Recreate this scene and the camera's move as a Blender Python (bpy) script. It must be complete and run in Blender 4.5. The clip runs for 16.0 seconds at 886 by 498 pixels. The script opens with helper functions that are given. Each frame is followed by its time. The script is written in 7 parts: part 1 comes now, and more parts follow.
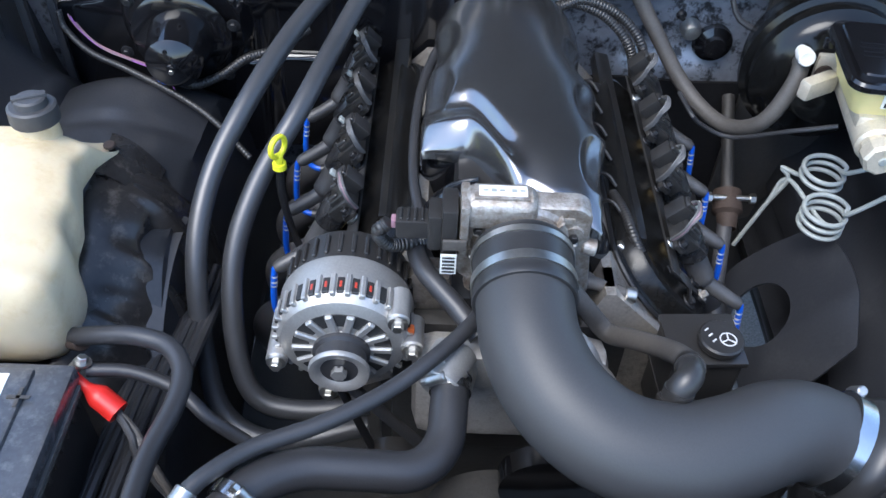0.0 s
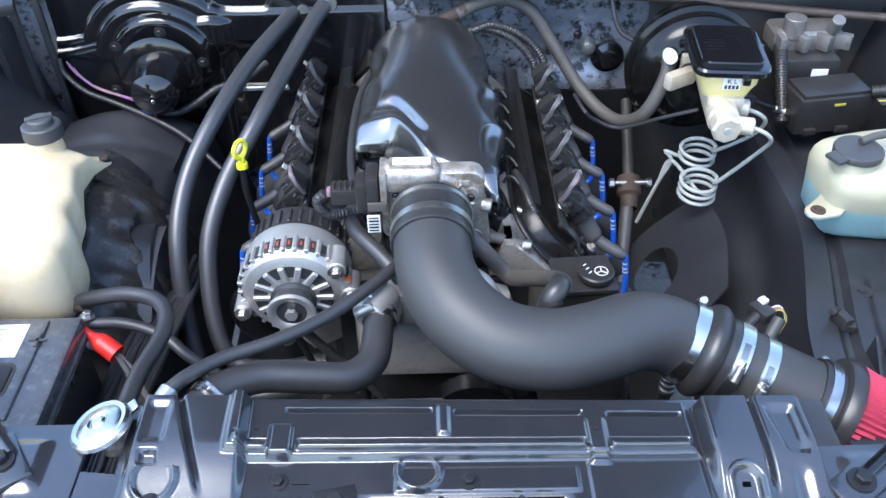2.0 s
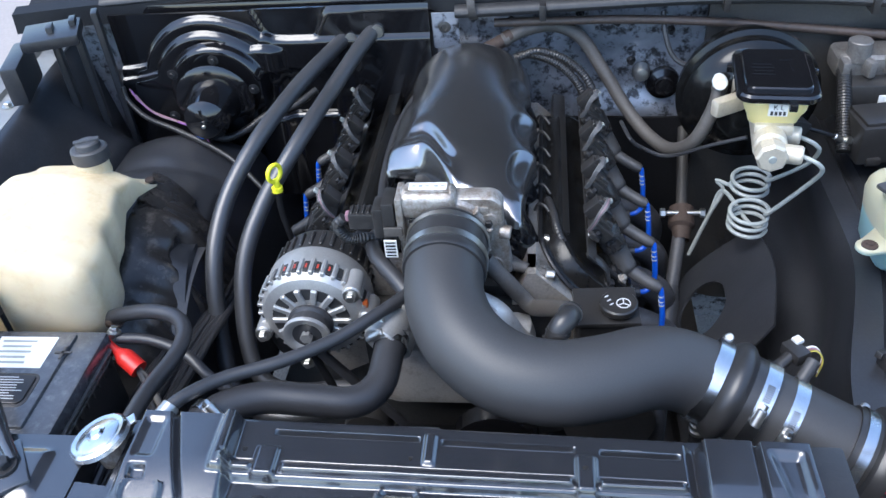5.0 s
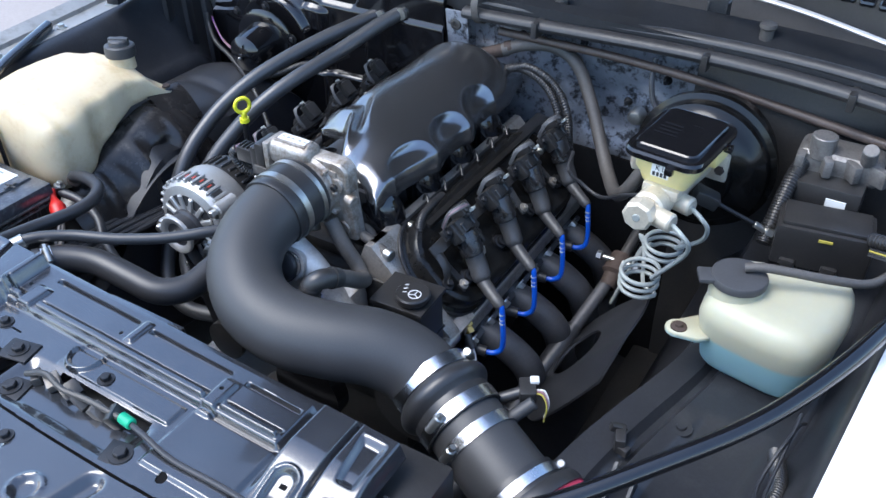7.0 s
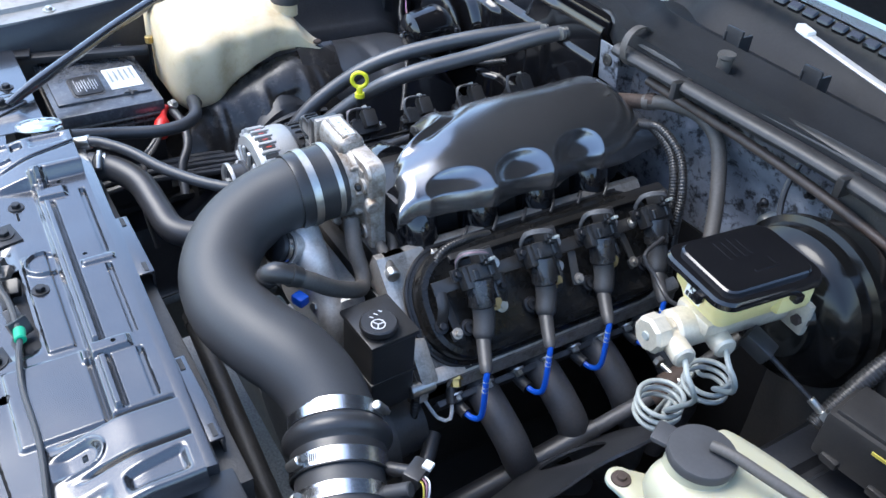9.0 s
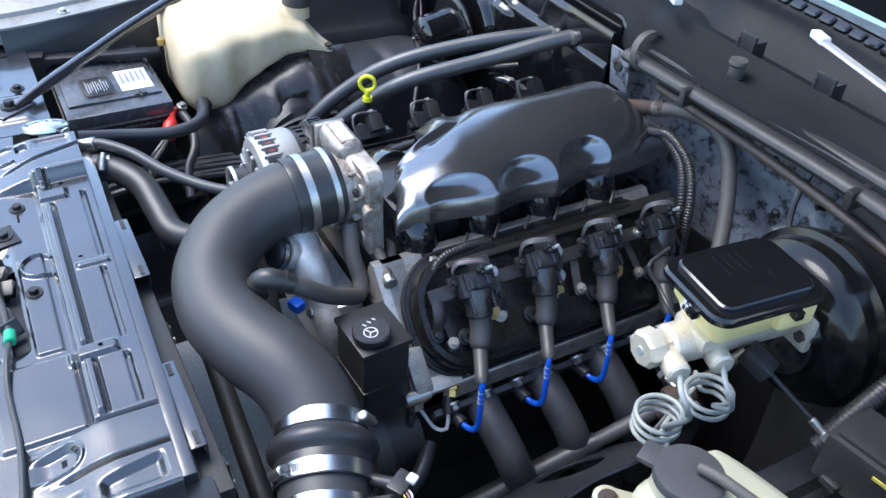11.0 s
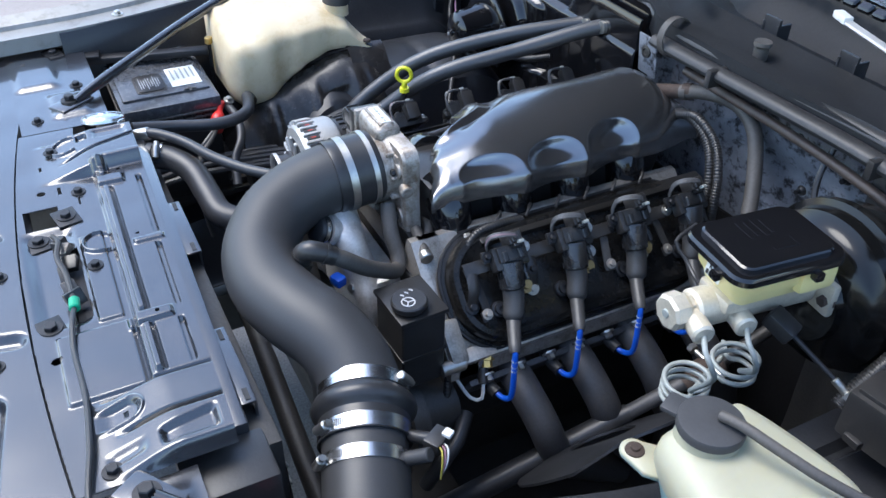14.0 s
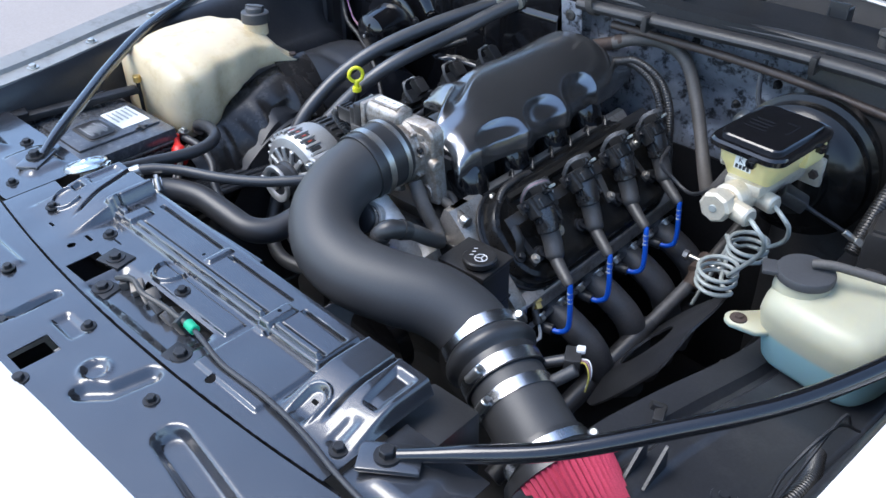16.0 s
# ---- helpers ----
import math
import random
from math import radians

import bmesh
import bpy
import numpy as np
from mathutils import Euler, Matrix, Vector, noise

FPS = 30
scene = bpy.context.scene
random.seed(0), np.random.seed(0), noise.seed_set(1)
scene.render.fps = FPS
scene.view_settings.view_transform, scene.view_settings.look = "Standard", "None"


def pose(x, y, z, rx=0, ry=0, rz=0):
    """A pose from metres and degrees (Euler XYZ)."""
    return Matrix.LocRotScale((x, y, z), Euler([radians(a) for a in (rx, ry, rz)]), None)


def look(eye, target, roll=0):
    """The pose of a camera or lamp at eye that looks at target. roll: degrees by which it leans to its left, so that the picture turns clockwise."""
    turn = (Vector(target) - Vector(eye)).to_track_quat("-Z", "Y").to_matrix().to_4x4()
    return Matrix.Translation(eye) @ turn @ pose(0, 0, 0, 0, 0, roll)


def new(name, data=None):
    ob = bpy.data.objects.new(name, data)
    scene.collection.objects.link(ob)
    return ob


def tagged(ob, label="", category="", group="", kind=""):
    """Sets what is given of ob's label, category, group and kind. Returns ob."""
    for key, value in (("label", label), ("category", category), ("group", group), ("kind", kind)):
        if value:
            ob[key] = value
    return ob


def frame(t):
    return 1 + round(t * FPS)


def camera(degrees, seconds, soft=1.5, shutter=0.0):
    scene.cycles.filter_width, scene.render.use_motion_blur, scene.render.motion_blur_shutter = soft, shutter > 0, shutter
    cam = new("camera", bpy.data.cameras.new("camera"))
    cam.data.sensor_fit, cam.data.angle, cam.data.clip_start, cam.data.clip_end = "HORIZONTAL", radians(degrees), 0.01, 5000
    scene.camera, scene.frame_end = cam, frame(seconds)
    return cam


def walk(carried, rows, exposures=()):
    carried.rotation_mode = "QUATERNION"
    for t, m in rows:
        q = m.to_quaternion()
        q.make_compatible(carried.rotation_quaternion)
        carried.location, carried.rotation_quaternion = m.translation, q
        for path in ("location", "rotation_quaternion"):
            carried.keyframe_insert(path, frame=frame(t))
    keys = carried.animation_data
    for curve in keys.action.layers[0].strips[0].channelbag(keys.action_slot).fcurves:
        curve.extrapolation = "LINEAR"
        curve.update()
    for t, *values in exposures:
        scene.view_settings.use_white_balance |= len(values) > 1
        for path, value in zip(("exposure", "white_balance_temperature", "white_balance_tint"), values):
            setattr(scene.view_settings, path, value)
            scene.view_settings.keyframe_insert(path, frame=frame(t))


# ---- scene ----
cam = camera(55.1, 16.0)
METRES, EYE, TILT, LEAN, TURN = 2.25, 1.58, -45.0, -2.0, 1.0
ROWS = [
    (0.0, 0.0, 0.0, 0.0, 0.0, -0.0, -0.0),
    (0.5, 0.0111, -0.0184, -0.0066, -0.48, 0.93, 1.25),
    (1.0, 0.0111, -0.0576, -0.0308, -1.41, 2.61, 5.15),
    (1.5, 0.0169, -0.0942, -0.0587, -1.85, 2.73, 5.63),
    (2.0, 0.0435, -0.1087, -0.067, 0.12, 4.41, 3.51),
    (2.5, 0.0569, -0.1123, -0.0689, 1.21, 6.86, 2.28),
    (3.0, 0.0567, -0.1104, -0.068, 1.14, 6.88, 1.92),
    (5.5, 0.1423, -0.0886, -0.0702, 9.44, 6.64, -0.09),
    (6.0, 0.2065, -0.0526, -0.0447, 11.16, 6.87, -2.4),
    (6.5, 0.3037, -0.0472, -0.049, 14.93, 6.54, -6.99),
    (7.0, 0.3897, -0.0606, -0.0541, 24.3, 4.66, -19.16),
    (7.5, 0.4286, -0.0149, -0.0224, 31.12, 1.83, -24.92),
    (8.0, 0.44, 0.0173, 0.0112, 35.82, -0.26, -33.17),
    (8.5, 0.4731, 0.0482, 0.0416, 43.74, -4.92, -38.45),
    (11.0, 0.4814, 0.0817, 0.076, 49.65, -8.74, -39.75),
    (11.5, 0.4835, 0.0819, 0.0777, 49.69, -8.43, -38.92),
    (12.0, 0.4848, 0.0834, 0.0773, 49.6, -8.19, -39.03),
    (12.5, 0.4881, 0.0847, 0.078, 49.49, -8.28, -38.58),
    (13.0, 0.492, 0.0865, 0.0708, 49.71, -8.99, -38.13),
    (13.5, 0.4945, 0.0857, 0.0618, 52.6, -11.36, -39.0),
    (14.0, 0.5134, 0.0753, 0.0631, 52.98, -10.0, -38.82),
    (14.5, 0.5253, 0.0683, 0.0568, 52.8, -8.47, -38.33),
    (15.0, 0.5162, 0.0464, 0.0423, 50.59, -5.55, -35.16),
    (15.5, 0.4878, 0.0002, -0.0184, 40.82, -0.93, -29.61),
    (16.0, 0.4471, -0.0457, -0.0716, 34.08, 2.27, -26.53),
]
walk(cam, [(t, pose(0, 0, EYE, TILT, LEAN, TURN) @ pose(METRES * x, METRES * y, METRES * z, 90 + pitch, roll, yaw)) for t, x, y, z, yaw, pitch, roll in ROWS],
     exposures=[(t, e, 5900 if t < 8 else 6020, 8) for t, e in (
    (0.0, 1.76), (0.5, 2.18), (1.0, 2.22), (1.5, 2.12), (2.0, 2.12), (2.5, 1.78), (3.0, 1.75), (5.5, 1.78), (6.0, 1.75), (6.5, 2.12), (7.0, 1.70),
    (7.5, 1.60), (8.0, 1.75), (8.5, 1.92), (11.0, 1.88), (12.5, 1.86), (13.0, 1.90), (14.0, 1.66), (14.5, 1.45), (15.0, 1.60), (15.5, 1.92), (16.0, 1.60))])

# ---------- light ----------
SUN_EL, SUN_AZ = 62.0, 226.0
world = bpy.data.worlds.new("sky")
scene.world = world
world.use_nodes = True
wn = world.node_tree
sky = wn.nodes.new("ShaderNodeTexSky")
sky.sky_type, sky.sun_disc = "NISHITA", False
sky.sun_elevation, sky.sun_rotation = radians(SUN_EL), radians(SUN_AZ)
sky.air_density, sky.dust_density = 1.0, 1.3
wn.links.new(sky.outputs[0], wn.nodes["Background"].inputs[0])
wn.nodes["Background"].inputs[1].default_value = 0.15
sun_data = bpy.data.lights.new("sun", "SUN")
sun_data.energy, sun_data.angle, sun_data.color = 1.2, radians(40), (1.0, 0.94, 0.87)
sun = new("sun", sun_data)
_e, _a = radians(SUN_EL), radians(SUN_AZ)
sun.matrix_world = look((6 * math.cos(_e) * math.sin(_a), 6 * math.cos(_e) * math.cos(_a), 6 * math.sin(_e)), (0, 0, 0))

# ---------- materials ----------


def nodes_of(m):
    return m.node_tree.nodes, m.node_tree.links


def material(name, color, rough=0.5, metal=0.0, grain=120.0, grain_amt=0.12, stain=7.0, stain_amt=0.15, bump=0.05,
             coat=0.0, spec=0.5, dirt=None, dirt_amt=0.0, transmission=0.0, subsurface=0.0, edge=(0.5, 0.72), coat_rough=0.06):
    """A surface with fine grain, broad stains, varied gloss and slight relief."""
    m = bpy.data.materials.new(name)
    m.use_nodes = True
    n, l = nodes_of(m)
    b = n["Principled BSDF"]
    co = n.new("ShaderNodeTexCoord")
    fine, broad = n.new("ShaderNodeTexNoise"), n.new("ShaderNodeTexNoise")
    fine.inputs["Scale"].default_value, fine.inputs["Detail"].default_value = grain, 4
    broad.inputs["Scale"].default_value, broad.inputs["Detail"].default_value = stain, 5
    for t in (fine, broad):
        l.new(co.outputs["Object"], t.inputs["Vector"])
    base = n.new("ShaderNodeMix")
    base.data_type, base.blend_type = "RGBA", "MULTIPLY"
    base.inputs["Factor"].default_value = 1.0
    base.inputs[6].default_value = (*color, 1)
    vary = n.new("ShaderNodeMath")
    vary.operation = "MULTIPLY_ADD"
    l.new(fine.outputs["Fac"], vary.inputs[0])
    vary.inputs[1].default_value, vary.inputs[2].default_value = 2 * grain_amt, 1 - grain_amt
    vary2 = n.new("ShaderNodeMath")
    vary2.operation = "MULTIPLY_ADD"
    l.new(broad.outputs["Fac"], vary2.inputs[0])
    vary2.inputs[1].default_value, vary2.inputs[2].default_value = 2 * stain_amt, 1 - stain_amt
    both = n.new("ShaderNodeMath")
    both.operation = "MULTIPLY"
    l.new(vary.outputs[0], both.inputs[0])
    l.new(vary2.outputs[0], both.inputs[1])
    l.new(both.outputs[0], base.inputs[7])
    last = base.outputs[2]
    if dirt:
        ramp = n.new("ShaderNodeValToRGB")
        ramp.color_ramp.elements[0].position, ramp.color_ramp.elements[1].position = edge
        spots = n.new("ShaderNodeTexNoise")
        spots.inputs["Scale"].default_value, spots.inputs["Detail"].default_value, spots.inputs["Roughness"].default_value = stain * 3, 8, 0.7
        l.new(co.outputs["Object"], spots.inputs["Vector"])
        l.new(spots.outputs["Fac"], ramp.inputs[0])
        amt = n.new("ShaderNodeMath")
        amt.operation = "MULTIPLY"
        l.new(ramp.outputs[0], amt.inputs[0])
        amt.inputs[1].default_value = dirt_amt
        mix = n.new("ShaderNodeMix")
        mix.data_type = "RGBA"
        l.new(amt.outputs[0], mix.inputs["Factor"])
        l.new(last, mix.inputs[6])
        mix.inputs[7].default_value = (*dirt, 1)
        last = mix.outputs[2]
    l.new(last, b.inputs["Base Color"])
    ro = n.new("ShaderNodeMath")
    ro.operation = "MULTIPLY_ADD"
    l.new(broad.outputs["Fac"], ro.inputs[0])
    ro.inputs[1].default_value, ro.inputs[2].default_value = rough * 0.5, rough * 0.75
    l.new(ro.outputs[0], b.inputs["Roughness"])
    b.inputs["Metallic"].default_value = metal
    b.inputs["Specular IOR Level"].default_value = spec
    b.inputs["Coat Weight"].default_value, b.inputs["Coat Roughness"].default_value = coat, coat_rough
    b.inputs["Transmission Weight"].default_value = transmission
    if subsurface:
        b.inputs["Subsurface Weight"].default_value = subsurface
        b.inputs["Subsurface Radius"].default_value = (0.02, 0.015, 0.008)
    if bump:
        bn = n.new("ShaderNodeBump")
        bn.inputs["Strength"].default_value, bn.inputs["Distance"].default_value = bump, 0.002
        l.new(fine.outputs["Fac"], bn.inputs["Height"])
        l.new(bn.outputs[0], b.inputs["Normal"])
    return m


M = dict(
    asphalt=material("asphalt", (0.15, 0.144, 0.14), 0.9, grain=190, grain_amt=0.85, stain=3, stain_amt=0.25, bump=0.9),
    concrete=material("concrete", (0.30, 0.265, 0.24), 0.9, grain=90, grain_amt=0.15, stain=2, stain_amt=0.15, bump=0.3),
    white=material("white_paint", (0.78, 0.78, 0.77), 0.3, grain=40, grain_amt=0.02, stain=5, stain_amt=0.04, bump=0.0, coat=0.4),
    lip=material("grey_white_flange", (0.26, 0.255, 0.24), 0.45, 0.3, grain=60, grain_amt=0.1, stain=9, stain_amt=0.25, dirt=(0.10, 0.085, 0.07), dirt_amt=0.6),
    panel=material("satin_black_panel", (0.018, 0.019, 0.022), 0.24, grain=160, grain_amt=0.2, stain=6, stain_amt=0.3, bump=0.03, dirt=(0.13, 0.12, 0.11), dirt_amt=0.10, spec=0.9, coat=0.9),
    gloss=material("gloss_black", (0.006, 0.006, 0.007), 0.12, grain=30, grain_amt=0.1, stain=5, stain_amt=0.25, bump=0.015, coat=0.4, dirt=(0.05, 0.046, 0.042), dirt_amt=0.08),
    manifold=material("polished_black_manifold", (0.24, 0.24, 0.245), 0.21, 0.92, grain=14, grain_amt=0.06, stain=5, stain_amt=0.12, bump=0.01),
    shell=material("black_plastic", (0.023, 0.022, 0.0215), 0.34, grain=300, grain_amt=0.25, stain=9, stain_amt=0.25, bump=0.08, dirt=(0.08, 0.076, 0.072), dirt_amt=0.15),
    dusty=material("dusty_black_plastic", (0.026, 0.026, 0.027), 0.5, grain=200, grain_amt=0.3, stain=8, stain_amt=0.35, bump=0.12, dirt=(0.085, 0.08, 0.075), dirt_amt=0.35),
    inner=material("inner_fender_black", (0.020, 0.021, 0.024), 0.33, grain=240, grain_amt=0.3, stain=5, stain_amt=0.35, bump=0.12, dirt=(0.06, 0.06, 0.062), dirt_amt=0.3),
    tube=material("matt_black_tube", (0.036, 0.036, 0.037), 0.52, grain=500, grain_amt=0.2, stain=6, stain_amt=0.1, bump=0.05, spec=0.5),
    rubber=material("black_rubber", (0.028, 0.028, 0.030), 0.40, grain=400, grain_amt=0.2, stain=12, stain_amt=0.25, bump=0.06),
    silicone=material("coupler_rubber", (0.024, 0.024, 0.025), 0.36, grain=300, grain_amt=0.2, stain=10, stain_amt=0.2, bump=0.04),
    oldhose=material("dusty_rubber_hose", (0.066, 0.060, 0.054), 0.58, grain=260, grain_amt=0.3, stain=20, stain_amt=0.3, bump=0.12),
    steel=material("clamp_steel", (0.62, 0.62, 0.62), 0.26, 1.0, grain=90, grain_amt=0.08, stain=20, stain_amt=0.1, bump=0.02),
    zinc=material("zinc_fastener", (0.5, 0.49, 0.46), 0.38, 1.0, grain=200, grain_amt=0.2, stain=30, stain_amt=0.25, bump=0.08),
    blackbolt=material("black_bolt", (0.03, 0.03, 0.032), 0.45, 0.6, grain=300, grain_amt=0.3, stain=40, stain_amt=0.3, bump=0.1),
    cast=material("cast_aluminium", (0.40, 0.375, 0.345), 0.52, 0.75, grain=330, grain_amt=0.3, stain=22, stain_amt=0.35, bump=0.4, dirt=(0.16, 0.115, 0.075), dirt_amt=0.85, edge=(0.42, 0.66)),
    altcase=material("alternator_casting", (0.43, 0.42, 0.40), 0.48, 0.75, grain=380, grain_amt=0.16, stain=12, stain_amt=0.15, bump=0.18, dirt=(0.22, 0.20, 0.17), dirt_amt=0.25),
    head=material("head_casting", (0.36, 0.33, 0.29), 0.5, 0.7, grain=280, grain_amt=0.35, stain=12, stain_amt=0.35, bump=0.3, dirt=(0.07, 0.052, 0.038), dirt_amt=0.7),
    iron=material("black_iron", (0.046, 0.044, 0.042), 0.48, 0.2, grain=220, grain_amt=0.3, stain=12, stain_amt=0.3, bump=0.25, dirt=(0.07, 0.06, 0.05), dirt_amt=0.4),
    header=material("coated_header", (0.062, 0.062, 0.066), 0.5, 0.2, grain=200, grain_amt=0.3, stain=16, stain_amt=0.35, bump=0.15, dirt=(0.09, 0.075, 0.06), dirt_amt=0.4),
    rust=material("rusty_steel", (0.055, 0.038, 0.030), 0.75, 0.3, grain=200, grain_amt=0.4, stain=20, stain_amt=0.4, bump=0.3),
    blue=material("blue_wire", (0.012, 0.095, 0.56), 0.35, grain=200, grain_amt=0.1, stain=20, stain_amt=0.1, bump=0.02),
    red=material("red_plastic", (0.55, 0.02, 0.015), 0.4, grain=150, grain_amt=0.1, stain=25, stain_amt=0.2, bump=0.03),
    filter=material("red_cotton_filter", (0.38, 0.035, 0.075), 0.85, grain=700, grain_amt=0.5, stain=20, stain_amt=0.2, bump=0.4),
    copper=material("red_windings", (0.45, 0.05, 0.03), 0.4, grain=200, grain_amt=0.3, stain=20, stain_amt=0.2),
    yellow=material("yellow_plastic", (0.75, 0.72, 0.03), 0.35, grain=100, grain_amt=0.05, stain=20, stain_amt=0.08, bump=0.02),
    green=material("green_clip", (0.01, 0.32, 0.16), 0.4, grain=100, grain_amt=0.1),
    brass=material("brass", (0.62, 0.42, 0.14), 0.35, 0.9, grain=200, grain_amt=0.2, stain=30, stain_amt=0.2),
    tank=material("aged_tank_plastic", (0.60, 0.50, 0.33), 0.45, grain=60, grain_amt=0.05, stain=6, stain_amt=0.22, bump=0.03, dirt=(0.38, 0.24, 0.08), dirt_amt=0.55, subsurface=0.25),
    reservoir=material("yellowed_reservoir", (0.72, 0.62, 0.28), 0.35, grain=60, grain_amt=0.05, stain=14, stain_amt=0.12, bump=0.02, subsurface=0.2),
    label=material("paper_label", (0.72, 0.72, 0.68), 0.5, grain=200, grain_amt=0.05, stain=30, stain_amt=0.08, bump=0.0),
    ink=material("black_print", (0.02, 0.02, 0.02), 0.5, grain=200, grain_amt=0.1, bump=0.0),
    whiteink=material("white_print", (0.5, 0.5, 0.5), 0.5, grain=200, grain_amt=0.05, bump=0.0),
    cap=material("dark_grey_cap", (0.045, 0.045, 0.047), 0.5, grain=260, grain_amt=0.2, stain=25, stain_amt=0.2, bump=0.08),
    line=material("grey_brake_line", (0.31, 0.33, 0.31), 0.5, 0.15, grain=150, grain_amt=0.12, stain=40, stain_amt=0.15, bump=0.04),
    mcbody=material("master_cylinder_aluminium", (0.62, 0.56, 0.45), 0.48, 0.5, grain=260, grain_amt=0.15, stain=18, stain_amt=0.2, bump=0.12, dirt=(0.30, 0.25, 0.17), dirt_amt=0.3),
    wiper=material("grey_wiper_metal", (0.48, 0.47, 0.46), 0.5, 0.2, grain=120, grain_amt=0.08, stain=20, stain_amt=0.12),
    pink=material("pink_wire", (0.24, 0.13, 0.16), 0.5), purple=material("purple_wire", (0.25, 0.09, 0.30), 0.5),
    whitewire=material("white_wire", (0.6, 0.6, 0.58), 0.5),
    cowlblack=material("cowl_black", (0.010, 0.011, 0.013), 0.55, grain=200, grain_amt=0.3, stain=5, stain_amt=0.4, bump=0.1, spec=0.25, dirt=(0.04, 0.04, 0.04), dirt_amt=0.2),
    coilbody=material("scuffed_coil_plastic", (0.020, 0.0195, 0.019), 0.34, grain=160, grain_amt=0.3, stain=25, stain_amt=0.35, bump=0.06, dirt=(0.11, 0.10, 0.09), dirt_amt=0.35, edge=(0.48, 0.72)),
    greywire=material("faded_grey_loom", (0.095, 0.093, 0.092), 0.6, grain=200, grain_amt=0.3, stain=40, stain_amt=0.3, bump=0.1),
    cover=material("grimy_black_cover", (0.008, 0.008, 0.008), 0.24, grain=160, grain_amt=0.3, stain=10, stain_amt=0.4, bump=0.05, spec=0.3, dirt=(0.035, 0.03, 0.025), dirt_amt=0.3),
    bolttag=material("yellow_zinc", (0.42, 0.30, 0.12), 0.45, 0.1, grain=200, grain_amt=0.2, stain=30, stain_amt=0.25),
    bracketplastic=material("dusty_brown_plastic", (0.022, 0.020, 0.019), 0.26, grain=120, grain_amt=0.3, stain=16, stain_amt=0.4, bump=0.1, dirt=(0.11, 0.098, 0.085), dirt_amt=0.5, edge=(0.52, 0.66)),
    railblack=material("satin_black_rail", (0.010, 0.0095, 0.009), 0.30, grain=140, grain_amt=0.3, stain=12, stain_amt=0.4, bump=0.05, dirt=(0.035, 0.030, 0.026), dirt_amt=0.35),
    coilshell=material("satin_coil_barrel", (0.016, 0.016, 0.017), 0.27, grain=160, grain_amt=0.2, stain=25, stain_amt=0.3, bump=0.04, dirt=(0.10, 0.09, 0.08), dirt_amt=0.25, spec=0.7),
    boot=material("grey_black_boot", (0.050, 0.049, 0.049), 0.42, grain=260, grain_amt=0.25, stain=20, stain_amt=0.3, bump=0.08),
    # real scuffs over a base lightened to blue-grey for the sky's reflection
    batlid=material("scuffed_sky_lit_lid", (0.055, 0.058, 0.064), 0.24, grain=180, grain_amt=0.3, stain=24, stain_amt=0.45, bump=0.05, dirt=(0.17, 0.17, 0.17), dirt_amt=0.5, spec=0.9),
    archstrip=material("plain_grey_strip", (0.050, 0.050, 0.053), 0.42, grain=160, grain_amt=0.2, stain=10, stain_amt=0.3, bump=0.06),
    boosterpaint=material("gloss_booster_paint", (0.005, 0.005, 0.005), 0.15, grain=60, grain_amt=0.3, stain=9, stain_amt=0.3, bump=0.02, spec=0.35, dirt=(0.02, 0.018, 0.016), dirt_amt=0.25),
    wipercast=material("dull_wiper_casting", (0.19, 0.18, 0.17), 0.5, 0.6, grain=260, grain_amt=0.3, stain=24, stain_amt=0.4, bump=0.25, dirt=(0.05, 0.042, 0.035), dirt_amt=0.6),
    oldyellow=material("faded_yellow_tag", (0.40, 0.34, 0.06), 0.5, grain=150, grain_amt=0.2, stain=40, stain_amt=0.3),
    palepink=material("faded_pink_wire", (0.22, 0.14, 0.16), 0.5),
    heaterhose=material("satin_heater_hose", (0.034, 0.035, 0.038), 0.40, grain=400, grain_amt=0.2, stain=12, stain_amt=0.25, bump=0.05, spec=0.8),
    pad=material("matt_black_pad", (0.010, 0.010, 0.011), 0.95, grain=120, grain_amt=0.3, stain=6, stain_amt=0.3, bump=0.3, spec=0.1),
    brightcast=material("clean_pump_casting", (0.58, 0.56, 0.53), 0.45, 0.6, grain=300, grain_amt=0.2, stain=16, stain_amt=0.25, bump=0.25, dirt=(0.20, 0.16, 0.12), dirt_amt=0.5),
    ledgealu=material("machined_head_edge", (0.50, 0.46, 0.41), 0.42, 0.7, grain=260, grain_amt=0.25, stain=18, stain_amt=0.3, bump=0.15, dirt=(0.10, 0.075, 0.055), dirt_amt=0.6),
    dustledge=material("dusty_moulding", (0.10, 0.094, 0.085), 0.6, grain=90, grain_amt=0.5, stain=30, stain_amt=0.4, bump=0.1, dirt=(0.25, 0.23, 0.20), dirt_amt=0.5),
    latchsteel=material("grimy_latch_steel", (0.16, 0.145, 0.13), 0.5, 0.6, grain=200, grain_amt=0.4, stain=40, stain_amt=0.4, bump=0.2, dirt=(0.03, 0.026, 0.022), dirt_amt=0.7),
    brownpipe=material("brown_stained_pipe", (0.075, 0.055, 0.045), 0.5, 0.1, grain=160, grain_amt=0.3, stain=14, stain_amt=0.4, bump=0.1, dirt=(0.02, 0.018, 0.016), dirt_amt=0.5),
    orange=material("orange_plastic", (0.6, 0.12, 0.02), 0.4),
)


